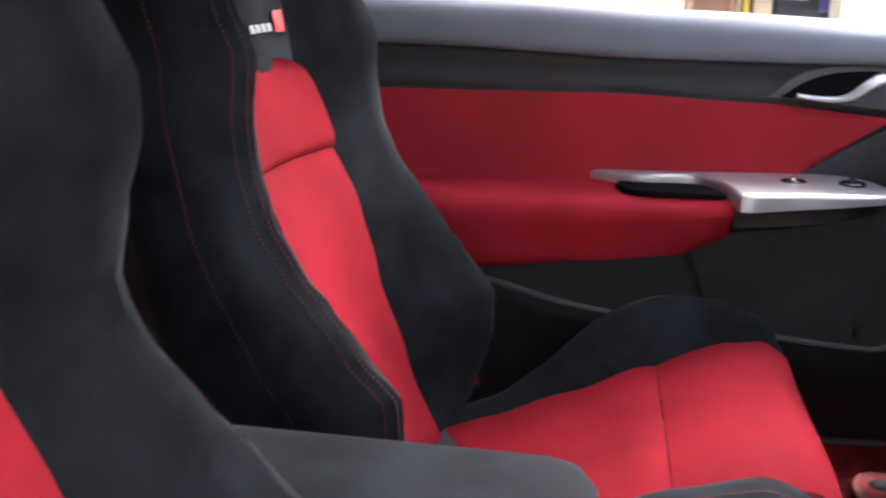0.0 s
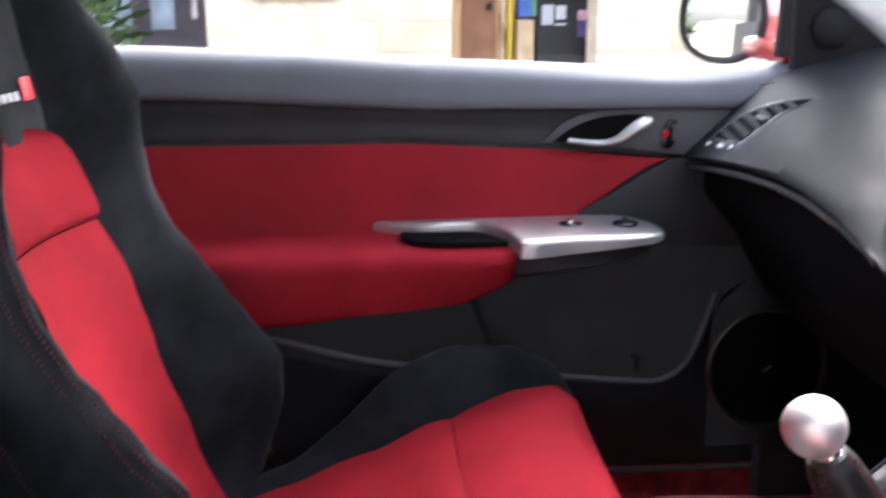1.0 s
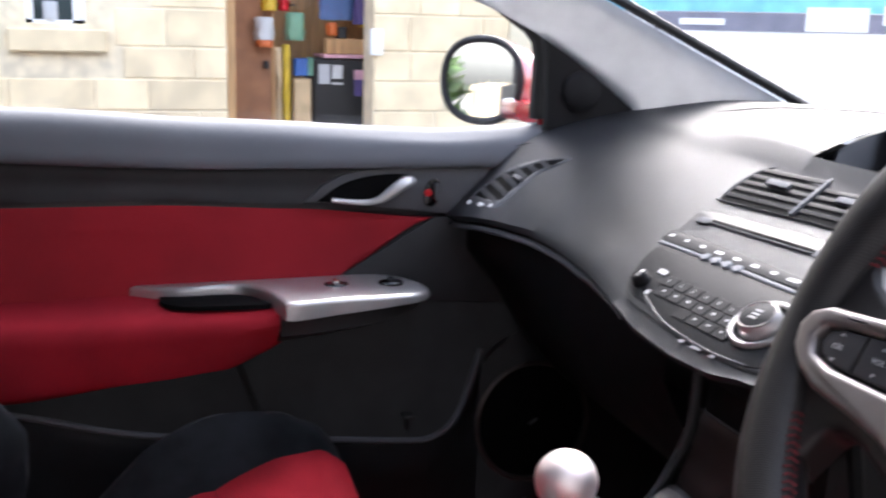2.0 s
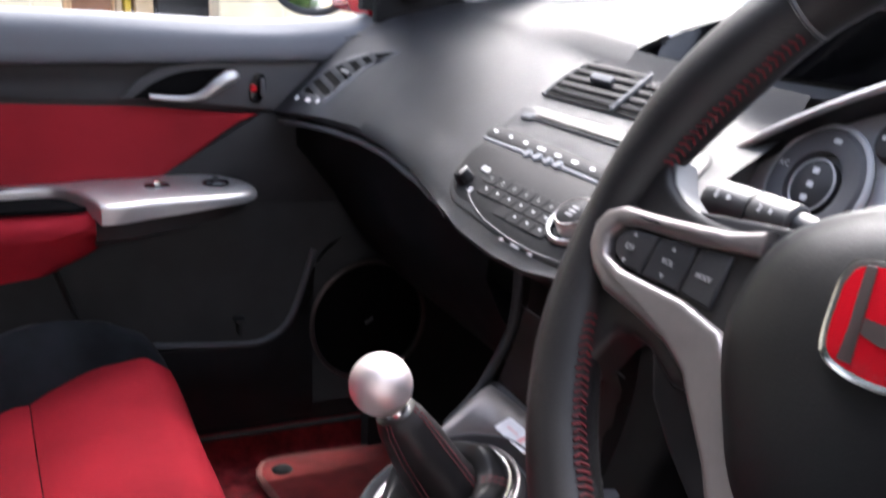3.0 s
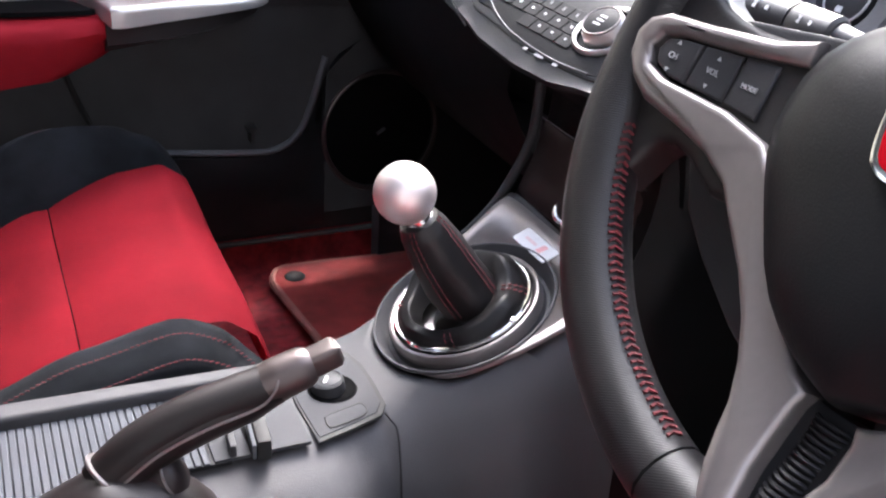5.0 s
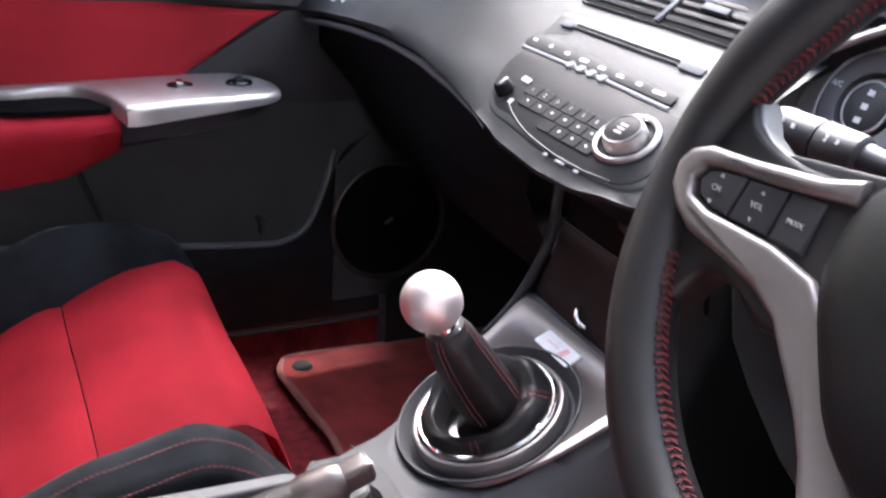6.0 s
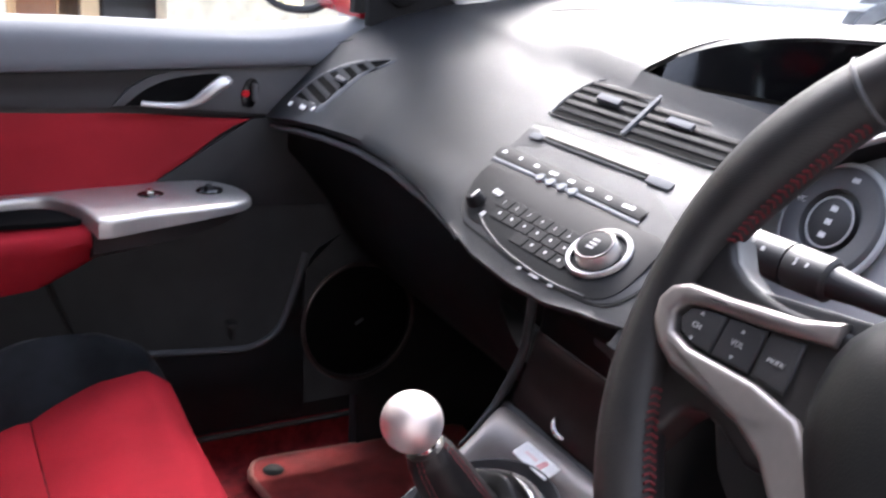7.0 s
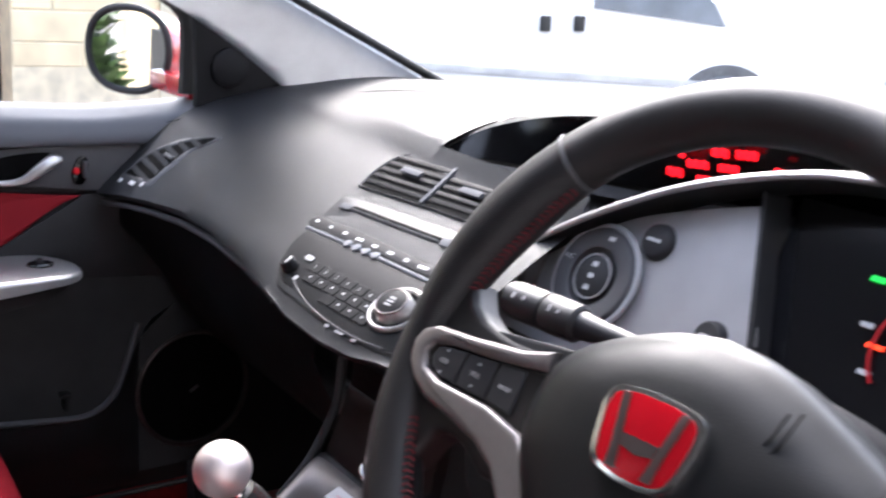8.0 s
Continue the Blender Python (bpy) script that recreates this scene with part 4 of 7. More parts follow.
# radio facia and centre vents, on the sloping face
fac = curve([(-0.050, 0.112, 0), (-0.049, 0.09, 0), (-0.049, 0.04, 0), (-0.033, 0.004, 0), (-0.008, -0.018, 0), (0.03, -0.026, 0), (0.10, -0.0385, 0), (0.175, -0.0415, 0), (0.203, -0.028, 0), (0.212, 0.02, 0), (0.204, 0.10, 0), (0.198, 0.113, 0), (0.18, 0.116, 0), (0.07, 0.119, 0), (-0.044, 0.120, 0), (-0.050, 0.112, 0)], 90)[:-1]
radio = part("radio_facia", bent(prism([(p.x, p.y) for p in fac], 0.004, ST @ pose(0, 0, -0.003), 0.0008)), DASH_SHADED, dash, "charcoal radio facia with button rows")
part("facia_groove", bent(tube([ST @ Vector((p.x * 1.004, 0.035 + (p.y - 0.035) * 1.006, -0.0006)) for p in fac], 0.0013, 6, closed=True)), RUBBER, radio)
fac2 = curve([(-0.046, 0.060, 0), (-0.047, 0.038, 0), (-0.031, 0.004, 0), (-0.008, -0.012, 0), (0.021, -0.016, 0), (0.053, -0.028, 0), (0.105, -0.037, 0), (0.172, -0.040, 0), (0.196, -0.024, 0), (0.198, 0.02, 0), (0.190, 0.044, 0), (0.15, 0.048, 0), (0.05, 0.055, 0), (-0.046, 0.060, 0)], 70)[:-1]
part("button_field", bent(prism([(p.x, p.y) for p in fac2], 0.0008, ST @ pose(0, 0, 0.0008), 0.0004)), FACIA, radio, "darker field under the buttons")
arc = curve([(0.004, -0.006, 0), (0.021, -0.0155, 0), (0.050, -0.0270, 0), (0.0725, -0.0325, 0), (0.105, -0.0380, 0), (0.1397, -0.0405, 0), (0.174, -0.0390, 0)], 24)
part("field_line", bent(tube([ST @ Vector((p.x, p.y, 0.0016)) for p in arc], 0.0014, 6, flat=0.5)), SOFT, radio)
for r in range(3):
    for c in range(6):
        if r == 2 and c < 2:
            continue
        m = ST @ pose(0.0150 + 0.019 * c + 0.0068 * r, 0.0190 - 0.0014 * c - 0.0143 * r, 0.0013, 0, 0, -4)
        b = part("radio_button", bent(prism(rounded(0.0182, 0.0132, 0.0015, 2), 0.0009, m, 0.0004, 1)), FACIA, radio)
        if r == 0:
            part("button_digit", bent(letters(str(c + 1), 0.0062, m @ pose(-0.001, -0.0018, 0.0010), 0.0002)), GREY_MARK, b)
        elif (r, c) != (2, 2):
            part("button_mark", bent(box((0.0026, 0.0026, 0.0004), m @ pose(-0.001, 0.001, 0.0010))), WHITE_MARK, b)
KN = ST @ pose(0.150, 0.007, 0.0014)
dial = part("volume_knob", bent(lathe([(0.0, 0.0125), (0.0150, 0.0125), (0.0165, 0.0118), (0.0170, 0.0105), (0.0, 0.0105)], 40, KN)), FACIA, radio, "charcoal volume knob")
part("knob_side", bent(lathe([(0.0, 0.0108), (0.0174, 0.0108), (0.0186, 0.0090), (0.0192, 0.002), (0.0196, 0.0), (0.0, 0.0)], 40, KN)), SILVER, dial, "bright knurled knob side")
part("knob_ring", bent(tube([KN @ Vector((0.0275 * math.cos(t), 0.0275 * math.sin(t), 0.0015)) for t in (2 * math.pi * k / 48 for k in range(48))], 0.0028, 8, closed=True, flat=0.8)), SILVER, dial, "satin ring round the knob")
part("knob_ring", bent(tube([KN @ Vector((0.0165 * math.cos(t), 0.0165 * math.sin(t), 0.0118)) for t in (2 * math.pi * k / 40 for k in range(40))], 0.0011, 8, closed=True)), TITAN, dial, "thin silver edge")
for k in range(3):
    part("knob_mark", bent(box((0.008, 0.0020, 0.0004), KN @ pose(-0.001, 0.0045 - 0.0045 * k, 0.0127))), GREY_MARK, dial)
sel = part("selector_knob", bent(lathe([(0.0, 0.010), (0.0065, 0.010), (0.0085, 0.008), (0.0095, 0.0)], 24, ST @ pose(-0.017, 0.008, 0.0014))), FACIA, radio, "small dark selector knob")
part("selector_edge", bent(box((0.003, 0.010, 0.001), ST @ pose(-0.0145, 0.0095, 0.0116), 0.0003)), SILVER, sel)
part("selector_mark", bent(box((0.013, 0.0060, 0.0004), ST @ pose(-0.005, 0.0275, 0.0017, 0, 0, -8))), GREY_MARK, radio)
part("selector_mark", bent(box((0.0055, 0.0060, 0.0004), ST @ pose(0.0035, -0.002, 0.0017))), GREY_MARK, radio)
strip = part("status_strip", bent(prism([(-0.057, 0.0800), (-0.050, 0.0835), (0.05, 0.0775), (0.145, 0.0685), (0.153, 0.0660), (0.152, 0.0560), (0.05, 0.0625), (-0.050, 0.0665), (-0.056, 0.0700)], 0.0006, ST @ pose(0, 0, 0.0011), 0.0003)), FACIA, radio, "dark status strip")
part("strip_line", bent(tube([ST @ Vector(p) for p in ((-0.052, 0.0635, 0.0013), (0.05, 0.0590, 0.0013), (0.155, 0.0515, 0.0013))], 0.0020, 6, flat=0.5)), PAD, radio, "pale line under the strip")
for k, w in enumerate((0.006, 0.004, 0.006, 0.011, 0.008, 0.008, 0.006, 0.014)):
    part("status_mark", bent(box((w, 0.0032, 0.0004), ST @ pose(-0.046 + 0.0255 * k, 0.0755 - 0.0016 * k, 0.0018))), WHITE_MARK, strip)
for k in range(4):
    part("status_button", bent(lathe([(0, 0.0025), (0.0045, 0.002), (0.0055, 0)], 12, ST @ pose(0.022 + 0.0155 * k, 0.0605 - 0.0008 * k, 0.0014))), PAD, radio)
for u, v, w in ((0.0945, -0.0405, 0.005), (0.115, -0.0415, 0.012), (0.1375, -0.0430, 0.006)):
    part("lower_mark", bent(box((w, 0.0034, 0.0004), ST @ pose(u, v, 0.0012))), GREY_MARK, radio)
# thin bar in painted shade instead of an open slot
slot = part("disc_slot", bent(box((0.140, 0.0042, 0.001), ST @ pose(0.0495, 0.1055, 0.0010, 0, 0, -2.2), 0.0003)), SHADE_BLACK, radio, "disc slot with its shade painted dark")
part("eject_button", bent(prism(rounded(0.030, 0.010, 0.003), 0.0016, ST @ pose(0.137, 0.1000, 0.0008, 0, 0, -3), 0.0006)), SLAT, radio, "grey eject button")
part("load_button", bent(prism(rounded(0.018, 0.008, 0.003), 0.0016, ST @ pose(-0.031, 0.1055, 0.0008), 0.0006)), SLAT, radio)
part("slot_lip", bent(tube([ST @ Vector(p) for p in ((-0.022, 0.1055, 0.0010), (0.05, 0.1025, 0.0010), (0.12, 0.1000, 0.0010))], 0.0011, 6)), SOFT, radio)
cv = curve([(-0.046, 0.140, 0), (-0.047, 0.166, 0), (-0.038, 0.190, 0), (-0.020, 0.200, 0), (0.004, 0.201, 0), (0.07, 0.200, 0), (0.15, 0.197, 0), (0.166, 0.192, 0), (0.174, 0.170, 0), (0.176, 0.142, 0), (0.168, 0.133, 0), (0.07, 0.136, 0), (-0.040, 0.138, 0), (-0.046, 0.140, 0)], 80)[:-1]
hole = [Vector((p.x, p.y)) for p in cv]
mid = Vector((0.064, 0.168))
rings = [[ST @ Vector((*(mid + (p - mid) * k), z)) for p in hole] for k, z in ((1.035, -0.0006), (1.03, 0.0012), (1.015, 0.0022), (1.0, 0.0018), (0.99, -0.0010))]
cvent = part("centre_vent", bent(sheet(rings, close=True)), SOFT, dash, "pair of centre air vents with dark slats")
# plate carrying painted shade for the depth of the centre vents
part("vent_opening", bent(prism([tuple(mid + (p - mid) * 0.995) for p in hole], 0.0008, ST @ pose(0, 0, -0.0006))), SHADE_BLACK, cvent)
for k in range(5):
    v = 0.1475 + 0.0108 * k
    across = [p.x for p in hole if abs(p.y - v) < 0.008]
    for s, (a, b) in enumerate(((min(across) + 0.004, 0.053), (0.060, max(across) - 0.004))):
        part("slat", bent(box((b - a, 0.0044, 0.0010), ST @ pose((a + b) / 2, v - 0.002 * s, 0.0014, 18, 0, -1.5), 0.0004, 1)), FACIA, cvent)
for u, v in ((0.007, 0.1725), (0.104, 0.1665)):
    part("vent_tab", bent(box((0.032, 0.0085, 0.005), ST @ pose(u, v, 0.004, 0, 0, -3), 0.002)), SLAT, cvent, "grey slider tab")
part("vent_divider", bent(box((0.0055, 0.062, 0.004), ST @ pose(0.0555, 0.1685, 0.0022, 0, 0, 1), 0.0015)), SLAT, cvent, "grey divider")

# lip and glovebox below the ridge: lit edge painted grey, shaded lid painted black
lip = []
for i in range(30):
    y = 0.625 - 0.425 * i / 29
    lowest = min(dash_profile(y, 40, False)[:12], key=lambda p: p.x)
    lip.append(lowest + Vector((0.007, 0, -0.0150)))
part("lower_lip", tube(lip, [table(i / 29, (0, 0.0030), (0.3, 0.0042), (0.75, 0.0042), (1, 0.0012)) for i in range(30)], 8), SOFT, dash, "rolled lower lip, its lit edge painted grey")
rows = []
for i in range(14):
    y = 0.64 - 0.50 * i / 13
    xr, zr = ridge(y)
    rows.append(curve([(xr + 0.03, y, zr - 0.012), (xr + 0.026, y, zr - 0.04), (0.02, y, 0.42), (0.08, y, 0.33), (0.16, y, 0.27), (0.36, y, 0.24)], 14))
part("glovebox", sheet(rows, 0.01), FACIA, dash, "glovebox lid with its shade painted black")
rows = []
for i in range(12):
    y = 0.20 - 0.29 * i / 11
    xr, zr = ridge(y)
    rows.append(curve([(xr + 0.006, y, zr - 0.005), (xr + 0.022, y, zr - 0.012), (0.037, y, 0.458), (0.040, y, 0.43)], 8))
# the shade under the stack is put into this dark colour
part("stack_underside", sheet(rows, 0.004), FACIA, dash, "underside of the radio stack, shade painted black")
rows = []
for i in range(10):
    y = -0.15 - 0.5 * i / 9
    rows.append(curve([(0.15, y, 0.53), (0.08, y, 0.50), (0.09, y, 0.43), (0.16, y, 0.36), (0.34, y, 0.32)], 10))
part("knee_panel", sheet(rows, 0.01), PLASTIC, dash, "black knee panel")

# instrument pod
GP = plane((0.172, -0.075, 0.574), (-0.9, 0, 0.43), (0, -1, 0))
pod = thing("instrument_pod", (0.2, -0.25, 0.55), "grey instrument pod with climate dial and dark gauges", "instrument cluster")
gp = curve([(-0.118, -0.045, 0), (-0.075, 0.005, 0), (-0.045, 0.029, 0), (-0.0155, 0.049, 0), (0.0365, 0.0735, 0), (0.0876, 0.0910, 0), (0.140, 0.106, 0)], 24)
part("gauge_panel", prism([(p.x, p.y) for p in gp] + [(0.184, 0.0), (0.175, -0.07), (-0.10, -0.07)], 0.004, GP, 0.0015), PANEL, pod, "satin grey gauge panel")
lipc = [GP @ Vector((x, y, 0.030)) for x, y in ((-0.130, -0.068), (-0.094, -0.022), (-0.0636, 0.0095), (-0.024, 0.0400), (0.026, 0.0705), (0.074, 0.0950), (0.1205, 0.1127), (0.171, 0.1270), (0.218, 0.1350), (0.30, 0.137), (0.40, 0.12), (0.48, 0.05))]
lipc = curve(lipc, 46)
rows = []
for i, p in enumerate(lipc):
    q = low[min(39, int(i * 39 / 45))]
    far = Vector((0.285, p.y, max(p.z - 0.004, 0.630)))
    rows.append([p + Vector((0.035, 0.0, -0.016)), p + Vector((0.012, 0, -0.008)), p + Vector((0.001, 0, -0.003)), p, p + Vector((0.004, 0, 0.004)), p.lerp(far, 0.4) + Vector((0, 0, 0.004)), p.lerp(far, 0.75) + Vector((0, 0, 0.002)), far])
part("pod_hood", sheet(rows, 0.004), DASH, pod, "charcoal hood over the gauges")
part("hood_edge", tube([p + Vector((-0.001, 0, 0.001)) for p in lipc], 0.0035, 8), SILVER, pod, "bright hood edge")
part("pod_body", box((0.10, 0.62, 0.22), pose(0.285, -0.30, 0.50), 0.01), PLASTIC, pod, "black pod body")
part("pod_side", box((0.14, 0.012, 0.16), pose(0.215, -0.005, 0.515, 0, 0, 0), 0.003), SOFT, pod)
cl = part("cluster_face", box((0.30, 0.17, 0.004), GP @ pose(0.305, 0.04, -0.02)), GLOSS, pod, "dark gauge face", smooth=False)
part("cluster_wall", box((0.004, 0.19, 0.04), GP @ pose(0.168, 0.035, -0.012, 0, 0, 21), 0.001), PLASTIC, pod)
DX, DY = 0.0085, 0.0035
ac = part("climate_dial", lathe([(0.0265, 0.004), (0.0275, 0.011), (0.030, 0.012), (0.043, 0.012), (0.0465, 0.009), (0.048, 0.0)], 44, GP @ pose(DX, DY, 0.003)), SOFT, pod, "charcoal climate control dial")
part("dial_rim", tube([GP @ Vector((DX + 0.0480 * math.cos(t), DY + 0.0480 * math.sin(t), 0.010)) for t in (2 * math.pi * k / 44 for k in range(44))], 0.0030, 8, closed=True), PILLAR, ac, "silver outer rim")
part("dial_button", lathe([(0.0, 0.012), (0.018, 0.012), (0.0205, 0.010), (0.022, 0.002)], 32, GP @ pose(DX, DY, 0.003)), PLASTIC, ac, "black centre button")
part("dial_ring", tube([GP @ Vector((DX + 0.0205 * math.cos(t), DY + 0.0205 * math.sin(t), 0.0135)) for t in (2 * math.pi * k / 40 for k in range(40))], 0.0011, 6, closed=True), PANEL, ac, "pale ring")
for k in range(3):
    part("dial_mark", box((0.006, 0.0045, 0.0006), GP @ pose(DX, DY + 0.011 - 0.011 * k, 0.0155), 0.0), WHITE_MARK, ac)
part("dial_word", letters("A/C", 0.0068, GP @ pose(DX - 0.035, DY + 0.008, 0.0152), 0.0002), WHITE_MARK, ac)
for a in (80, 250):
    part("dial_mark", box((0.007, 0.004, 0.0006), GP @ pose(DX + 0.036 * math.cos(radians(a)), DY + 0.037 * math.sin(radians(a)), 0.0155)), WHITE_MARK, ac)
for x, y, r in ((0.056, 0.0515, 0.0170), (0.146, -0.008, 0.015)):
    kb = part("pod_knob", lathe([(0, 0.008), (r * 0.75, 0.008), (r * 0.9, 0.006), (r, 0.0)], 26, GP @ pose(x, y, 0.004)), PLASTIC, pod, "small black round button")
    part("knob_mark", box((r * 0.9, 0.003, 0.0006), GP @ pose(x, y, 0.0124)), WHITE_MARK, kb)
part("green_lamp", box((0.012, 0.0042, 0.002), GP @ pose(0.244, 0.079, -0.016)), GREEN_GLOW, cl)
part("orange_needle", box((0.013, 0.0035, 0.002), GP @ pose(0.262, 0.032, -0.016)), ORANGE_GLOW, cl)
part("gauge_ring", tube([GP @ Vector((0.305 + 0.045 * math.cos(t), 0.035 + 0.045 * math.sin(t), -0.015)) for t in (math.pi * (0.72 + 0.5 * k / 12) for k in range(13))], 0.0013, 6), RED_MARK, cl)
part("gauge_mark", box((0.010, 0.004, 0.002), GP @ pose(0.250, 0.045, -0.016)), WHITE_MARK, cl)
part("gauge_mark", box((0.010, 0.004, 0.002), GP @ pose(0.262, 0.012, -0.016)), WHITE_MARK, cl)


# ---- centre console ----
console = thing("centre_console", (-0.2, -0.02, 0.0), "charcoal centre console with ribbed shutter and titanium gear surround", "console")


def console_top(x):
    return table(x, (-0.95, 0.283), (-0.25, 0.283), (-0.205, 0.280), (-0.17, 0.2855)) if x < -0.17 else 0.318 + 0.42 * (x + 0.09)


def console_side(x):
    return (table(x, (-0.95, 0.032), (-0.45, 0.030), (-0.25, 0.032), (-0.19, 0.050), (-0.107, 0.072), (-0.05, 0.103), (0.003, 0.124), (0.09, 0.150)),
            table(x, (-0.95, -0.092), (-0.45, -0.090), (-0.24, -0.087), (-0.187, -0.074), (-0.16, -0.072), (-0.10, -0.083), (-0.05, -0.085), (0.0, -0.088), (0.09, -0.10)))


rows = []
for i in range(64):
    x = -0.95 + 0.9625 * i / 63
    zt, (yl, yr) = console_top(x), console_side(x)
    shelf = table(x, (-0.235, 1.0), (-0.195, 0.0))
    drop = table(x, (-0.10, 0.058), (-0.04, 0.022), (-0.005, 0.003))
    rows.append(curve([(x, yl + 0.012, 0.0), (x, yl + 0.006, zt * 0.6), (x, yl, zt - 0.012), (x, yl - 0.008, zt), (x, (yl + yr) / 2, zt), (x, yr + 0.014, zt), (x, yr + 0.003 - 0.003 * shelf, zt - 0.005), (x, yr - drop * 0.14 - 0.024 * shelf, zt - 0.016), (x, yr - drop * 0.45 - 0.032 * shelf, zt - 0.042 + 0.010 * shelf), (x, yr - drop * 0.83, zt * 0.55), (x, yr - drop, 0.0)], 30))
body = part("console_body", loft(rows), CONSOLE, console, "charcoal grained console body")
# panel line between rear and front mouldings
part("panel_gap", tube(curve([(-0.192, 0.048, 0.281), (-0.188, 0.02, 0.2825)], 6) , 0.0012, 6), RUBBER, console)
part("panel_gap", tube(curve([(-0.185, -0.068, 0.2835), (-0.180, -0.080, 0.277), (-0.184, -0.102, 0.246), (-0.19, -0.124, 0.18), (-0.20, -0.132, 0.12)], 14), 0.0010, 6), RUBBER, console)
# front tower up to the radio


def tower_x(z):
    return table(z, (0.0, 0.004), (0.345, 0.001), (0.36, 0.007), (0.393, 0.020), (0.415, 0.0265), (0.435, 0.030), (0.50, 0.034))


rows = []
for z in (0.0, 0.2, 0.33, 0.345, 0.36, 0.375, 0.393, 0.405, 0.415, 0.425, 0.435, 0.45, 0.48, 0.50):
    x, yl, yr = tower_x(z) + 0.003, table(z, (0.36, 0.121), (0.45, 0.118)), -0.095
    rows.append(curve([(x + 0.30, yl + 0.03, z), (x + 0.03, yl + 0.004, z), (x + 0.004, yl - 0.004, z), (x, yl - 0.02, z), (x, (yl + yr) / 2, z), (x, yr + 0.03, z), (x + 0.006, yr + 0.006, z), (x + 0.30, yr, z)], 24))
part("console_tower", sheet(rows, 0.005), HUB, console, "black tower between console and radio")
rows = []
for i in range(11):
    z = 0.363 + 0.067 * i / 10
    edge = 0.002 if i in (0, 10) else 0.0
    rows.append([Vector((tower_x(z) + edge + (0.0025 if k in (0, 12) else 0.0), 0.112 - 0.190 * k / 12, z)) for k in range(13)])
ash = part("ashtray_lid", sheet(rows, 0.003), BRONZE, console, "dark titanium ashtray lid")
part("lid_line", tube([(0.030, 0.112, 0.4325), (0.030, 0.0, 0.4325), (0.030, -0.078, 0.4325)], 0.0009, 6), SOFT, console)
part("ashtray_handle", tube(curve([(0.0130, 0.042, 0.381), (0.0075, 0.036, 0.376), (0.0060, 0.029, 0.372), (0.0090, 0.022, 0.370)], 12), [0.0016, 0.0026, 0.0032, 0.0034, 0.0034, 0.0034, 0.0034, 0.0034, 0.0032, 0.003, 0.0024, 0.0016], 10), CHROME, ash, "curved bright ashtray handle")
part("tower_edge", tube(curve([(0.030, 0.121, 0.470), (0.029, 0.121, 0.441), (0.0275, 0.122, 0.415), (0.0205, 0.123, 0.392), (0.003, 0.124, 0.3585), (-0.018, 0.118, 0.3425), (-0.045, 0.108, 0.3300)], 26), [0.0050] * 16 + [0.0050 - 0.0004 * i for i in range(10)], 10), PLASTIC, console, "black rounded edge of the tower")
# titanium gear surround with a round dish sunk into it
CN = plane((-0.09, 0.0, 0.318), (-0.42, 0, 1), (1, 0, 0.42))
tp = curve([(-0.070, 0.010, 0), (-0.066, 0.040, 0), (-0.040, 0.064, 0), (0.0, 0.078, 0), (0.05, 0.094, 0), (0.088, 0.110, 0), (0.098, 0.110, 0), (0.1025, 0.100, 0), (0.1035, 0.04, 0), (0.1035, -0.04, 0), (0.100, -0.080, 0), (0.05, -0.0835, 0), (0.0, -0.080, 0), (-0.045, -0.066, 0), (-0.068, -0.030, 0), (-0.070, 0.010, 0)], 80)[:-1]
sur = part("gear_surround", prism([(p.x, p.y) for p in tp], 0.004, CN @ pose(0, 0, 0.0005), 0.002), TITAN, console, "titanium grey gear surround")
for piece in (body, sur):
    sink(piece, lathe([(0.0, 0.03), (0.0765, 0.03), (0.0765, -0.03), (0.0, -0.03)], 64, CN))
part("surround_bowl", sheet([[CN @ Vector((r * math.cos(t), r * math.sin(t), z)) for t in (2 * math.pi * k / 64 for k in range(64))] for r, z in ((0.0785, 0.0035), (0.0780, 0.0062), (0.0765, 0.0062), (0.0750, 0.0040), (0.0725, -0.0040), (0.0690, -0.0080), (0.0665, -0.0075), (0.0650, -0.0020))], close=True), CONSOLE, sur, "charcoal dish round the gaiter")
part("surround_band", sheet([[CN @ Vector((r * math.cos(t), r * math.sin(t), z)) for t in (2 * math.pi * k / 64 for k in range(64))] for r, z in ((0.0655, -0.0075), (0.0648, 0.0050), (0.0636, 0.0075), (0.0618, 0.0080), (0.0602, 0.0070), (0.0595, 0.0030), (0.0560, 0.0000), (0.0300, -0.0060))], close=True), TITAN, sur, "raised titanium band")
part("surround_ring", tube([CN @ Vector((0.0568 * math.cos(t), 0.0568 * math.sin(t), 0.0085)) for t in (2 * math.pi * k / 56 for k in range(56))], 0.0024, 8, closed=True), CHROME, sur, "bright chrome ring")
for a in (20, 110, 200, 290):
    part("ring_screw", lathe([(0, 0.003), (0.003, 0.002), (0.0035, 0)], 10, CN @ pose(0.0565 * math.cos(radians(a)), 0.0565 * math.sin(radians(a)), 0.0095)), CHROME, sur)
sticker = thing("console_sticker", (-0.012, 0.03, 0.352), "white plastic badge with faint pink marks on the console", "badge")
SK = CN @ pose(0.0816, 0.0230, 0.0046, 0, 0, -89)
part("badge_plate", prism(rounded(0.0525, 0.0172, 0.0025), 0.0012, SK, 0.0005), WHITE_BADGE, sticker)
part("badge_mark", prism([(0.006, -0.004), (0.008, 0.005), (0.014, 0.005), (0.013, -0.004)], 0.0003, SK @ pose(0, 0, 0.0012)), material("pale_red_ink", (0.7, 0.35, 0.36), 0.5), sticker, "faint red mark")
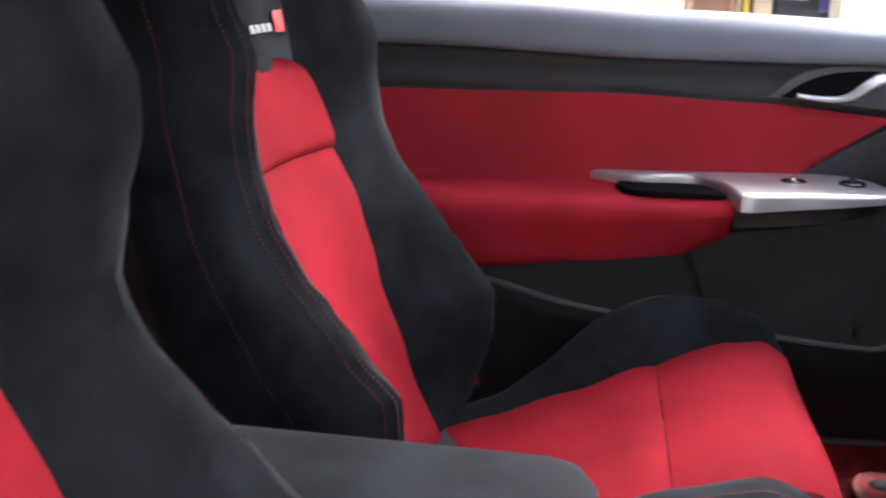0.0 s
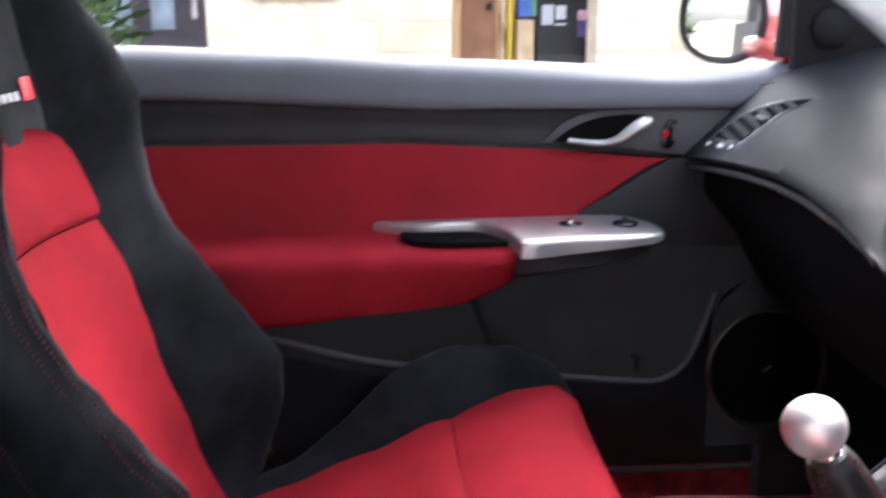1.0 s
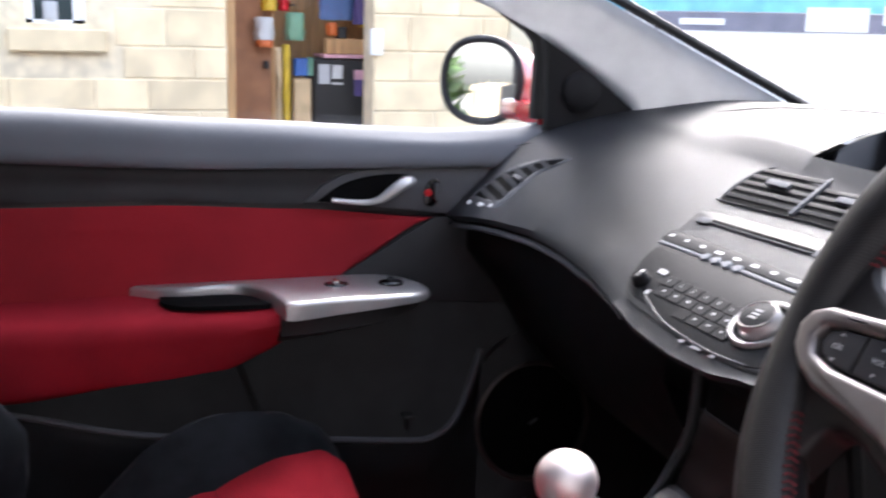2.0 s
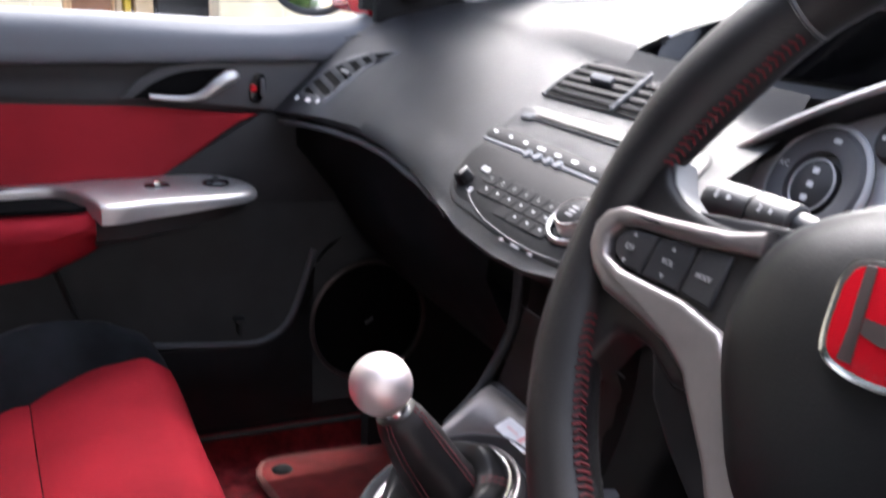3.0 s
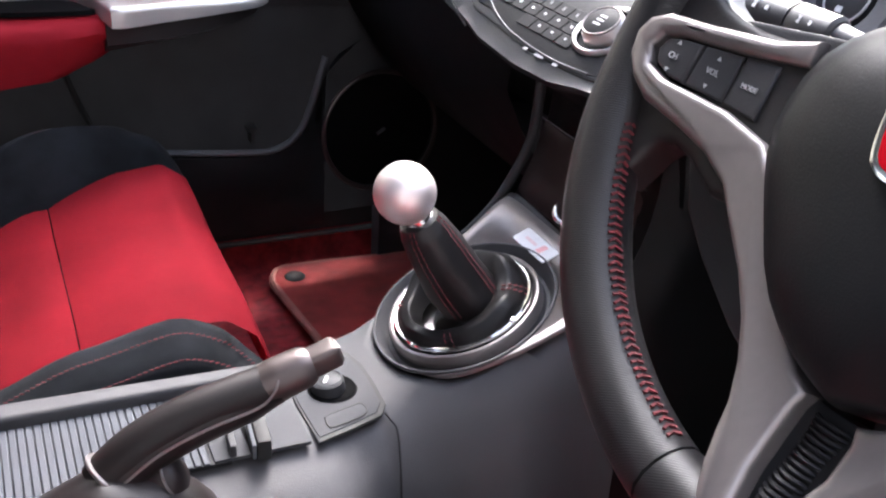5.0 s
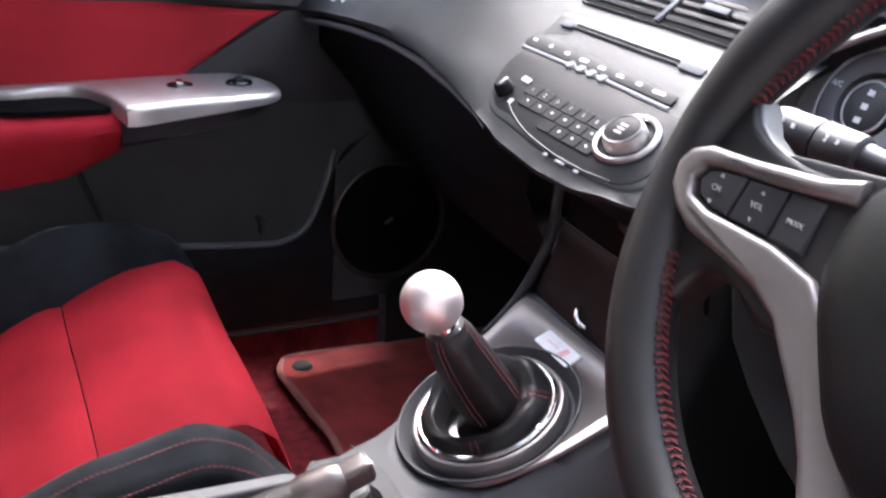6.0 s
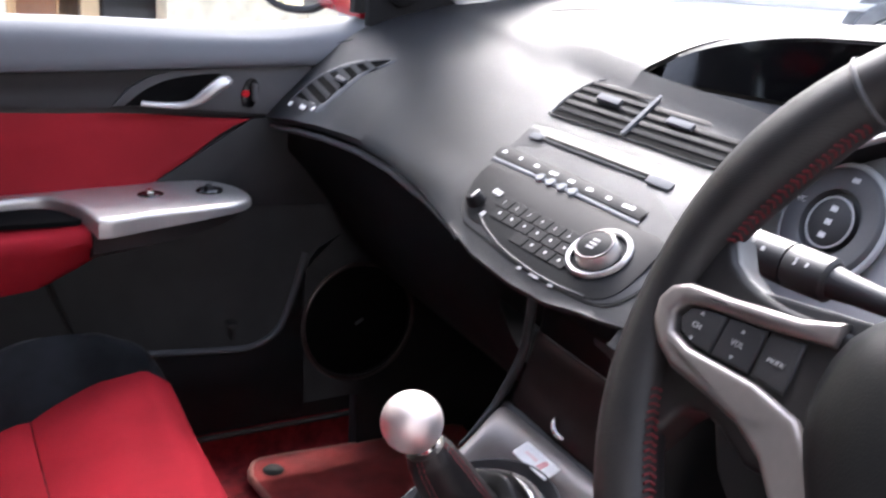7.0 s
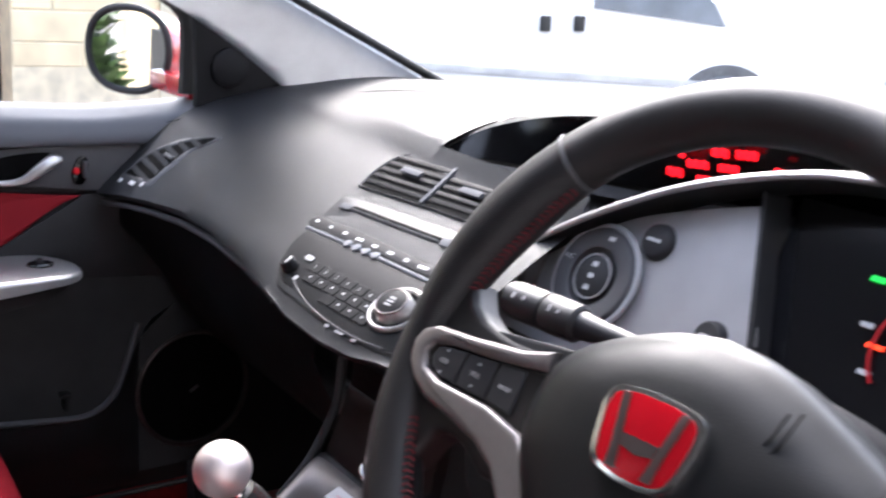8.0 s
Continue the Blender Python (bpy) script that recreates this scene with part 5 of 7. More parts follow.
part("badge_mark", box((0.018, 0.003, 0.0003), SK @ pose(-0.007, 0.0, 0.0013)), material("pale_pink_ink", (0.74, 0.58, 0.59), 0.5), sticker, "faint pink bar")

# ribbed shutter, rail and socket panel
shut = part("tray_frame", prism([(-0.90, 0.026), (-0.90, 0.004), (-0.435, -0.002), (-0.262, -0.003), (-0.252, 0.0), (-0.252, 0.008), (-0.262, 0.011), (-0.435, 0.018)], 0.014, pose(0, 0, 0.281), 0.004, 3), CONSOLE, console, "pale blue-grey tray rail")
part("shutter_base", box((0.46, 0.084, 0.003), pose(-0.535, -0.045, 0.2830)), FACIA, console)
slat_mesh = finish(box((0.0050, 0.084, 0.0024), Matrix(), 0.0007, 1))
for k in range(66):
    ob = part("slat", slat_mesh, SLAT, console)
    ob.matrix_basis = pose(-0.322 - 0.0057 * k, -0.045, 0.2850)
part("tray_plate", prism([(-0.3165, -0.003), (-0.2475, -0.003), (-0.2475, -0.086), (-0.3165, -0.086)], 0.003, pose(0, 0, 0.2832), 0.001), CONSOLE_SHADED, console, "grey plate ahead of the shutter")
# shade of the gap, painted as a thin strip
part("plate_gap", box((0.003, 0.060, 0.001), pose(-0.2895, -0.056, 0.2864)), SHADE_BLACK, console)
part("cup_lip", box((0.011, 0.036, 0.018), pose(-0.281, -0.074, 0.290, 0, 0, -6), 0.004), RUBBER, console, "black tray catch")
part("catch_edge", box((0.003, 0.032, 0.012), pose(-0.2885, -0.076, 0.291, 0, 0, -6), 0.001), SLAT, console)
part("cup_lip", box((0.005, 0.026, 0.012), pose(-0.302, -0.072, 0.289, 0, 0, -6), 0.002), PLASTIC, console)
panel = [(-0.199, 0.026), (-0.188, 0.014), (-0.1835, -0.005), (-0.183, -0.030), (-0.1845, -0.056), (-0.192, -0.068), (-0.214, -0.0755), (-0.241, -0.083), (-0.243, -0.040), (-0.241, 0.012), (-0.232, 0.026)]
centre = Vector((-0.213, -0.030))
outer = [tuple(centre + (Vector(p) - centre) * 1.09 + Vector((0.001, 0))) for p in panel]
part("socket_groove", prism(outer, 0.002, pose(0, 0, 0.2828, 0, 0, 0), 0.0008), RUBBER, console, "dark groove round the socket panel")
sp = part("socket_panel", prism(panel, 0.003, pose(0, 0, 0.2828), 0.0012), CONSOLE_SHADED, console, "charcoal socket panel")
# shade in the socket's well put into its colour
part("socket_well", lathe([(0.0, 0.0008), (0.016, 0.0008), (0.018, 0.0016), (0.0195, 0.0)], 32, pose(-0.2135, -0.0285, 0.2856)), SHADE_BLACK, sp)
sock = part("lighter_socket", lathe([(0.0, 0.010), (0.0105, 0.010), (0.0125, 0.0085), (0.013, 0.002), (0.0135, 0.0)], 28, pose(-0.2165, -0.0285, 0.2862, 0, -6, 0)), PLASTIC, sp, "black cigarette lighter")
part("lighter_ring", tube([pose(-0.2165, -0.0285, 0.2962, 0, -6, 0) @ Vector((0.0098 * math.cos(t), 0.0098 * math.sin(t), 0)) for t in (2 * math.pi * k / 28 for k in range(28))], 0.0007, 6, closed=True), SOFT, sock)
part("lighter_mark", box((0.008, 0.0026, 0.0006), pose(-0.2190, -0.0300, 0.2966, 0, -6, 55)), WHITE_MARK, sock)
part("lighter_mark", box((0.0045, 0.0045, 0.0006), pose(-0.2120, -0.0265, 0.2960, 0, -6, 40)), WHITE_MARK, sock)
blank = [(p.x, p.y) for p in curve([(-0.230, -0.0625, 0), (-0.231, -0.072, 0), (-0.227, -0.0755, 0), (-0.205, -0.0700, 0), (-0.1985, -0.064, 0), (-0.1985, -0.056, 0), (-0.2025, -0.0545, 0), (-0.224, -0.0595, 0), (-0.230, -0.0625, 0)], 40)[:-1]]
part("blank_groove", tube([Vector((x, y, 0.2860)) for x, y in blank], 0.0009, 6, closed=True), RUBBER, sp)
part("blank_switch", prism(blank, 0.0012, pose(0, 0, 0.2853), 0.0005), CONSOLE_SHADED, sp)

# armrest on the rear of the console
rows = []
for i in range(34):
    u = i / 33
    x = -0.90 + 0.442 * u
    r = math.sqrt(max(0.0, 1 - max(0, (u - 0.90) / 0.10) ** 2))
    y0, y1 = 0.008 - 0.030 * u - 0.02 * (1 - r), -0.115 - 0.03 * u + 0.02 * (1 - r)
    zt = 0.362 - 0.012 * (1 - r)
    rows.append(curve([(x, y0, 0.315), (x, y0, zt - 0.012), (x, y0 - 0.012, zt), (x, (y0 + y1) / 2, zt + 0.004), (x, y1 + 0.012, zt), (x, y1, zt - 0.012), (x, y1, 0.315)], 22))
lid = part("armrest", loft(rows), SUEDE_SHADED, console, "charcoal suede covered armrest lid")
part("armrest_box", box((0.36, 0.10, 0.20), pose(-0.70, -0.055, 0.22), 0.015), PLASTIC, console, "black armrest base")

# ---- gear lever ----
gear = thing("gear_lever", (-0.09, 0.0, 0.318), "gear lever with satin ball knob and red-stitched leather gaiter", "gear lever")
K, B = Vector((-0.149, -0.002, 0.430)), Vector((-0.090, -0.004, 0.318))
axis = (K - B).normalized()
LM = plane(K, axis, (0, -1, 0))
part("knob", lathe([(0.0001, 0.0240)] + [(0.0240 * math.sin(radians(a)), 0.0240 * math.cos(radians(a))) for a in range(8, 160, 8)] + [(0.0095, -0.0222), (0.0095, -0.030), (0.0, -0.030)], 36, LM), KNOB, gear, "brushed silver ball knob")
part("collar", lathe([(0.0, -0.022), (0.0105, -0.0225), (0.0112, -0.025), (0.0112, -0.030), (0.0, -0.031)], 24, LM), CHROME, gear)
rows = []
for i in range(26):
    u = i / 25
    c = K + axis * (-0.0265 - 0.088 * u)
    c += Vector((0.008 * u * u, 0, 0))
    r = table(u, (0, 0.0158), (0.12, 0.0195), (0.4, 0.0225), (0.75, 0.0245), (1.0, 0.0245))
    ring = []
    for k in range(32):
        t = 2 * math.pi * k / 32
        lump = 1 + 0.09 * abs(math.cos(2 * t)) ** 3 * u + 0.05 * math.sin(3 * t + 9 * u) * u
        ring.append(LM.to_3x3() @ Vector((r * lump * math.cos(t), r * lump * math.sin(t), 0)) + c)
    rows.append(ring)
boot = part("gaiter", loft(rows), LEATHER, gear, "black leather gaiter sleeve")
for k in range(4):
    t = math.pi / 4 + k * math.pi / 2
    for off in (-0.10, 0.10):
        line = []
        for i in range(26):
            c = sum((q for q in rows[i]), Vector()) / 32
            r = table(i / 25, (0, 0.0158), (0.12, 0.0195), (0.4, 0.0225), (0.75, 0.0245), (1.0, 0.0245)) * 1.03 + 0.0006
            line.append(LM.to_3x3() @ Vector((r * math.cos(t + off), r * math.sin(t + off), 0)) + c)
        part("seam", stitches(line, 0.0035, 0.0018, 0.0010, (-0.5, -0.6, 0.6)), STITCH, boot, "red stitched seam")


def skirt_point(u, t):
    """The gaiter's collar: up from the ring, over a soft roll, down towards the sleeve."""
    r = table(u, (0.0, 0.0565), (0.25, 0.0545), (0.5, 0.047), (0.7, 0.038), (1.0, 0.027))
    z = table(u, (0.0, 0.003), (0.22, 0.013), (0.5, 0.021), (0.7, 0.020), (1.0, 0.006))
    bend = math.sin(min(1, u * 1.3) * math.pi)
    z += (0.0035 * math.sin(4 * t + 0.6) + 0.0022 * math.sin(7 * t + 2) + 0.006 * math.cos(t - 0.5)) * bend
    return CN @ Vector((r * math.cos(t) - 0.010 * u, r * math.sin(t) - 0.002 * u, z))


rows = [[skirt_point(i / 19, 2 * math.pi * k / 56) for k in range(56)] for i in range(20)]
skirt = part("gaiter_skirt", sheet(rows, 0.002, close=True), LEATHER, gear, "crumpled black leather gaiter skirt")
for k in range(4):
    t = math.pi / 4 + k * math.pi / 2 + 0.2
    for off in (-0.06, 0.06):
        line = [skirt_point(i / 19, t + off) + Vector((-0.0003, 0, 0.0012)) for i in range(13)]
        part("seam", stitches(line, 0.0035, 0.0015, 0.0010, (-0.3, -0.3, 0.9)), STITCH, skirt)

# ---- handbrake ----
brake = thing("handbrake", (-0.42, -0.10, 0.2), "handbrake with a dark bronze-grey grip and button end", "handbrake")
lever = curve([(-0.393, -0.1015, 0.301), (-0.378, -0.101, 0.3145), (-0.360, -0.1005, 0.3265), (-0.335, -0.100, 0.3375), (-0.310, -0.100, 0.3445), (-0.276, -0.0995, 0.3515)], 26)
thick = [table(p.x, (-0.40, 0.0150), (-0.375, 0.0158), (-0.345, 0.0153), (-0.31, 0.0146), (-0.276, 0.0146)) for p in lever]
part("grip", tube(lever, thick, 18, flat=0.95), GRIP, brake, "smooth brown-black leather grip")
part("grip_trim", tube([p + Vector((0.001, -0.0012, -0.0065)) for p in lever], [r * table(i, (17, 0.985), (21, 0.93), (25, 0.60)) for i, r in enumerate(thick)], 18), LEVER, brake, "dark brown underside of the grip")
part("grip_line", tube(curve([(-0.2770, -0.104, 0.3650), (-0.2775, -0.1095, 0.3618), (-0.2800, -0.1137, 0.3560), (-0.291, -0.1149, 0.3450), (-0.326, -0.1160, 0.3365), (-0.355, -0.1169, 0.3258), (-0.3736, -0.1172, 0.3135), (-0.386, -0.1170, 0.3035)], 30), 0.0011, 6), TITAN, brake, "thin bright line along the grip")
part("grip_end", tube(curve([(-0.296, -0.0997, 0.3462), (-0.287, -0.0995, 0.3490), (-0.270, -0.099, 0.3548), (-0.252, -0.0985, 0.3600)], 12), [0.0110, 0.0125, 0.0135, 0.0142, 0.0146, 0.0153, 0.0151, 0.0149, 0.0147, 0.0145, 0.0142, 0.0120], 20), BRONZE, brake, "bronze-grey grip end")
tip = plane((-0.2440, -0.0980, 0.3630), (0.945, 0.03, 0.31), (0, 1, 0))
part("button", box((0.0185, 0.0165, 0.024), tip, 0.0040, 3), BRONZE, brake, "squared bronze release button")
part("button_edge", box((0.0130, 0.0120, 0.002), tip @ pose(0, 0, 0.0118), 0.0008), TITAN, brake)
collar = plane((-0.3870, -0.1020, 0.3065), (0.72, 0.03, 0.69), (0, 1, 0))
part("sleeve_ring", tube([collar @ Vector((0.0172 * math.cos(t), 0.0172 * math.sin(t), 0)) for t in (2 * math.pi * k / 28 for k in range(28))], 0.0018, 8, closed=True), TITAN, brake, "bright ring round the lever")
boss = plane((-0.352, -0.108, 0.2985), (0.80, -0.35, 0.49), (0, 1, 0))
part("pivot_boss", lathe([(0.0, 0.012), (0.010, 0.011), (0.0145, 0.007), (0.016, 0.0), (0.0165, -0.02)], 28, boss), LEVER, brake, "rounded boss under the grip")
part("boss_ring", tube([boss @ Vector((0.0152 * math.cos(t), 0.0152 * math.sin(t), 0.0055)) for t in (2 * math.pi * k / 28 for k in range(28))], 0.0009, 6, closed=True), TITAN, brake)
rows = []
for i in range(34):
    x = -0.60 + 0.295 * i / 33
    zt = table(x, (-0.60, 0.215), (-0.50, 0.262), (-0.44, 0.296), (-0.397, 0.3135), (-0.362, 0.307), (-0.337, 0.294), (-0.320, 0.276), (-0.310, 0.255), (-0.305, 0.225))
    w = table(x, (-0.60, 0.030), (-0.45, 0.026), (-0.36, 0.027), (-0.32, 0.024), (-0.305, 0.015))
    cy = -0.112
    rows.append(curve([(x, cy + w, 0.10), (x, cy + w, zt - 0.03), (x, cy + w * 0.8, zt - 0.008), (x, cy, zt), (x, cy - w * 0.8, zt - 0.008), (x, cy - w, zt - 0.03), (x, cy - w, 0.10)], 30))
part("shroud", loft(rows), LEVER, brake, "dark brown handbrake shroud", angle=85)

# ---- steering wheel ----
WT, WY = radians(28.3), -0.10
WC = Vector((-0.087, -0.405, 0.613))
wu = -Vector((math.sin(WY), math.cos(WY), 0))
wv = math.sin(WT) * Vector((math.cos(WY), -math.sin(WY), 0)) + math.cos(WT) * Vector((0, 0, 1))
WM = Matrix((wu, wv, wu.cross(wv))).transposed().to_4x4()
WM.translation = WC
wheel = thing("steering_wheel", tuple(WC), "black leather steering wheel with red stitching and silver spokes", "steering wheel")
RW, MID = 0.184, 0.015


def thumb_grip(t):
    """How far the rim swells at angle t."""
    d = math.degrees(t) % 360
    grip = 0.0025 * math.exp(-((d - 150) / 14) ** 2) + 0.0025 * math.exp(-((d - 30) / 14) ** 2)
    grip += 0.0030 * (1 - math.exp(-((d - 181) / 13) ** 2) - math.exp(-((min(d, 360 - d)) / 13) ** 2))
    return grip


def rim_ring(t, r):
    """A ring of the rim at angle t, with the thumb grips."""
    grip = thumb_grip(t)
    base = RW - 0.6 * grip
    ring = []
    for k in range(16):
        a = 2 * math.pi * k / 16
        ring.append(WM @ Vector(((base + (r + grip) * math.cos(a)) * math.cos(t), (base + (r + grip) * math.cos(a)) * math.sin(t), (r + grip) * 0.95 * math.sin(a))))
    return ring


def rim_piece(name, a, b, mat, label, r=0.0157):
    n = max(8, int(abs(b - a) / 3))
    return part(name, loft([rim_ring(radians(a + (b - a) * i / n), r) for i in range(n + 1)]), mat, wheel, label)


rim_piece("rim_top", 46, 134, LEATHER, "smooth black leather upper rim")
left = rim_piece("rim_side", 135, 258, PERFORATED, "perforated black leather rim side")
right = rim_piece("rim_side", -78, 45, PERFORATED, "perforated black leather rim side")
rim_piece("rim_bottom", 258.5, 281.5, PERFORATED, "black leather lower rim")
for a in (134.5, 45.5):
    part("rim_joint", tube([WM @ Vector(((RW - 0.0018 + 0.0191 * math.cos(b)) * math.cos(radians(a)), (RW - 0.0018 + 0.0191 * math.cos(b)) * math.sin(radians(a)), 0.0182 * math.sin(b))) for b in (2 * math.pi * k / 20 for k in range(20))], 0.0013, 6, closed=True), SOFT, wheel)


def rim_stitch(a, b, around=160):
    """Crossed red threads, two to a stitch, round the inner edge of the rim."""
    bm = bmesh.new()
    n = int(abs(b - a) / 1.38)
    r0, phi, r = random.Random(7), radians(around), 0.0160
    for i in range(n):
        t = radians(a + (b - a) * (i + 0.5) / n)
        out, way = Vector((math.cos(t), math.sin(t), 0)), Vector((-math.sin(t), math.cos(t), 0))
        normal = out * math.cos(phi) + Vector((0, 0, math.sin(phi)))
        side = normal.cross(way)
        for s in (-1, 1):
            along = (side * s + way * r0.uniform(0.25, 0.75)).normalized()
            p = out * (RW - 0.6 * thumb_grip(t)) + normal * (r + thumb_grip(t)) + side * (0.0019 * s)
            m = WM @ plane(p, normal, along)
            bmesh.ops.create_cube(bm, size=1, matrix=m @ Matrix.Diagonal((0.0042 * r0.uniform(0.7, 1.2), 0.0013, 0.0010, 1)))
    return bm


for a, b, c in ((197, 256, 160), (136, 168, 170)):
    part("seam", rim_stitch(a, b, c), STITCH, left, "red crossed stitching")
for a, b, c in ((-76, -17, 160), (12, 44, 170)):
    part("seam", rim_stitch(a, b, c), STITCH, right, "red crossed stitching")


def wheel_plate(outline, low, high, bevel=0.004):
    return prism(outline, high - low, WM @ pose(0, 0, low), bevel, 4)


def lifted(bm):
    """Raise the outer end of a spoke piece on to the rim."""
    back = WM.inverted()
    for v in bm.verts:
        p = back @ v.co
        u = min(1.0, max(0.0, (abs(p.x - MID) - 0.125) / 0.045))
        u = u * u * (3 - 2 * u)
        low = min(1.0, max(0.0, (-0.122 - p.y) / 0.046))
        low = low * low * (3 - 2 * low)
        v.co = WM @ Vector((p.x - math.copysign(0.0065, p.x - MID) * u, p.y - 0.0006 * u, p.z + 0.0075 * u + 0.0135 * low))
    return bm


def flip(outline):
    return [(2 * MID - x, y) for x, y in outline]


pad_half = [(MID, 0.060), (-0.014, 0.0545), (-0.048, 0.040), (-0.068, 0.026), (-0.0765, 0.008), (-0.0755, -0.018), (-0.069, -0.038), (-0.052, -0.064), (-0.034, -0.0865), (-0.010, -0.102), (MID, -0.110)]
outline = curve([(*p, 0) for p in pad_half], 22)
shoulder = curve([(MID, 0.060, 0), (0.045, 0.0560, 0), (0.075, 0.0450, 0), (0.105, 0.0315, 0), (0.130, 0.0195, 0), (0.148, 0.008, 0), (0.153, -0.008, 0), (0.140, -0.026, 0), (0.108, -0.044, 0), (0.082, -0.066, 0), (0.050, -0.094, 0), (MID, -0.110, 0)], 30)
full = [(p.x, p.y) for p in outline] + [(p.x, p.y) for p in reversed(shoulder[1:-1])]
rows = []
for s, z, fall in ((1.0, -0.03, 0.0), (1.0, 0.002, 0.007), (0.985, 0.012, 0.009), (0.95, 0.0175, 0.0085), (0.86, 0.0220, 0.0055), (0.72, 0.0255, 0.0025), (0.55, 0.0282, 0.0008), (0.3, 0.0300, 0.0), (0.02, 0.0305, 0.0)):
    rows.append([WM @ Vector((MID + (x - MID) * s, -0.01 + (y + 0.01) * s, z - fall * min(1.0, max(0.0, (y + 0.02) / 0.05)))) for x, y in full])
hub = part("hub_pad", loft(rows), HUB, wheel, "soft charcoal horn pad")
# spokes behind the trims
for mirror_side in (False, True):
    web = [(-0.070, 0.017), (-0.0974, 0.0167), (-0.1143, 0.0167), (-0.1284, 0.0184), (-0.1404, 0.0215), (-0.1520, 0.0275), (-0.163, 0.042), (-0.173, 0.042), (-0.181, 0.02), (-0.183, -0.01), (-0.180, -0.03), (-0.166, -0.075), (-0.152, -0.078), (-0.1470, -0.0670),
           (-0.1430, -0.0569), (-0.1390, -0.0515), (-0.1307, -0.0490), (-0.117, -0.0515), (-0.095, -0.062), (-0.070, -0.06)]
    part("rim_web", wheel_plate(flip(web) if mirror_side else web, -0.018, 0.004, 0.006), LEATHER, wheel, "black leather web between rim and spoke")
    arm_o = [(-0.176, 0.014), (-0.06, 0.026), (-0.05, -0.06), (-0.10, -0.052), (-0.150, -0.042), (-0.178, -0.030)]
    back_o = [(-0.150, 0.010), (-0.05, 0.022), (-0.02, -0.125), (-0.045, -0.122), (-0.070, -0.111), (-0.103, -0.091), (-0.1255, -0.074), (-0.143, -0.0485), (-0.152, -0.02)]
    part("back_cover", wheel_plate(flip(back_o) if mirror_side else back_o, -0.045, -0.024, 0.004), PLASTIC, wheel, "black cover behind the spoke")
    part("spoke", wheel_plate(flip(arm_o) if mirror_side else arm_o, -0.02, 0.0015, 0.003), PLASTIC, wheel, "black wheel spoke")
    trim = [(-0.078, 0.020), (-0.10, 0.0135), (-0.141, 0.0095), (-0.1690, 0.0080), (-0.1800, 0.003), (-0.1845, -0.006), (-0.1815, -0.018), (-0.172, -0.028), (-0.158, -0.0355), (-0.130, -0.0405), (-0.107, -0.046), (-0.088, -0.055), (-0.0755, -0.067), (-0.056, -0.085), (-0.0425, -0.101),
            (-0.0330, -0.117), (-0.0260, -0.132), (-0.0205, -0.145), (-0.0145, -0.157), (-0.0095, -0.167), (-0.0045, -0.176), (0.004, -0.1805), (MID - 0.0006, -0.182), (MID - 0.0006, -0.168), (0.0105, -0.1655), (0.0065, -0.160), (0.0030, -0.147), (0.0008, -0.134), (0.0010, -0.118), (0.003, -0.111), (-0.006, -0.107), (-0.030, -0.084),
            (-0.058, -0.048), (-0.078, -0.030), (-0.107, -0.0240), (-0.152, -0.0225), (-0.1660, -0.0185), (-0.1705, -0.010), (-0.1665, -0.003), (-0.155, -0.0005), (-0.125, 0.0015), (-0.078, 0.007)]
    tr = part("spoke_trim", lifted(wheel_plate(flip(trim) if mirror_side else trim, -0.006, 0.0085, 0.0048)), TITAN, wheel, "satin titanium spoke trim")
    if mirror_side:
        continue
    pod_o = [(-0.169, -0.010), (-0.165, -0.003), (-0.155, -0.0005), (-0.125, 0.0015), (-0.076, 0.006), (-0.074, -0.028), (-0.107, -0.0235), (-0.152, -0.022), (-0.165, -0.018)]
    sw = part("switch_pod", lifted(wheel_plate(pod_o, -0.003, 0.0026, 0.001)), GLOSS, wheel, "black steering wheel switch pod")
    for k, (o, word) in enumerate((([(-0.1665, -0.010), (-0.163, -0.0035), (-0.154, -0.0015), (-0.1405, -0.0007), (-0.1415, -0.0213), (-0.153, -0.0205), (-0.163, -0.0165)], "CH"),
                                   ([(-0.1385, -0.0005), (-0.1150, 0.0015), (-0.1145, -0.0218), (-0.1395, -0.0213)], "VOL"),
                                   ([(-0.1130, 0.0017), (-0.0925, 0.0032), (-0.0915, -0.0235), (-0.1125, -0.0218)], "MODE"))):
        bt = part("wheel_button", lifted(wheel_plate(o, 0.002, 0.0058, 0.0018)), PLASTIC, sw, "black button")
        cx = sum(p[0] for p in o) / len(o)
        part("button_word", lifted(letters(word, 0.0043 if k < 2 else 0.0036, WM @ pose(cx, -0.0122, 0.0062), 0.0003)), GREY_MARK, bt)
        if word != "MODE":
            part("button_mark", lifted(prism([(-0.0014, -0.0009), (0.0014, -0.0009), (0.0, 0.0013)], 0.0004, WM @ pose(cx, -0.0040, 0.0058))), GREY_MARK, bt)
            part("button_mark", lifted(prism([(-0.0014, 0.0009), (0.0014, 0.0009), (0.0, -0.0013)], 0.0004, WM @ pose(cx, -0.0180, 0.0058))), GREY_MARK, bt)
# the V of the bottom spoke: dark ribbed inset
ins = [(0.0065, -0.163), (0.002, -0.150), (-0.001, -0.134), (0.000, -0.112), (2 * MID - 0.000, -0.112), (2 * MID + 0.001, -0.134), (2 * MID - 0.002, -0.150), (2 * MID - 0.0065, -0.163), (MID, -0.170)]
inset = part("spoke_inset", lifted(wheel_plate(ins, -0.016, -0.003, 0.001)), HUB, wheel, "black lower spoke inset")
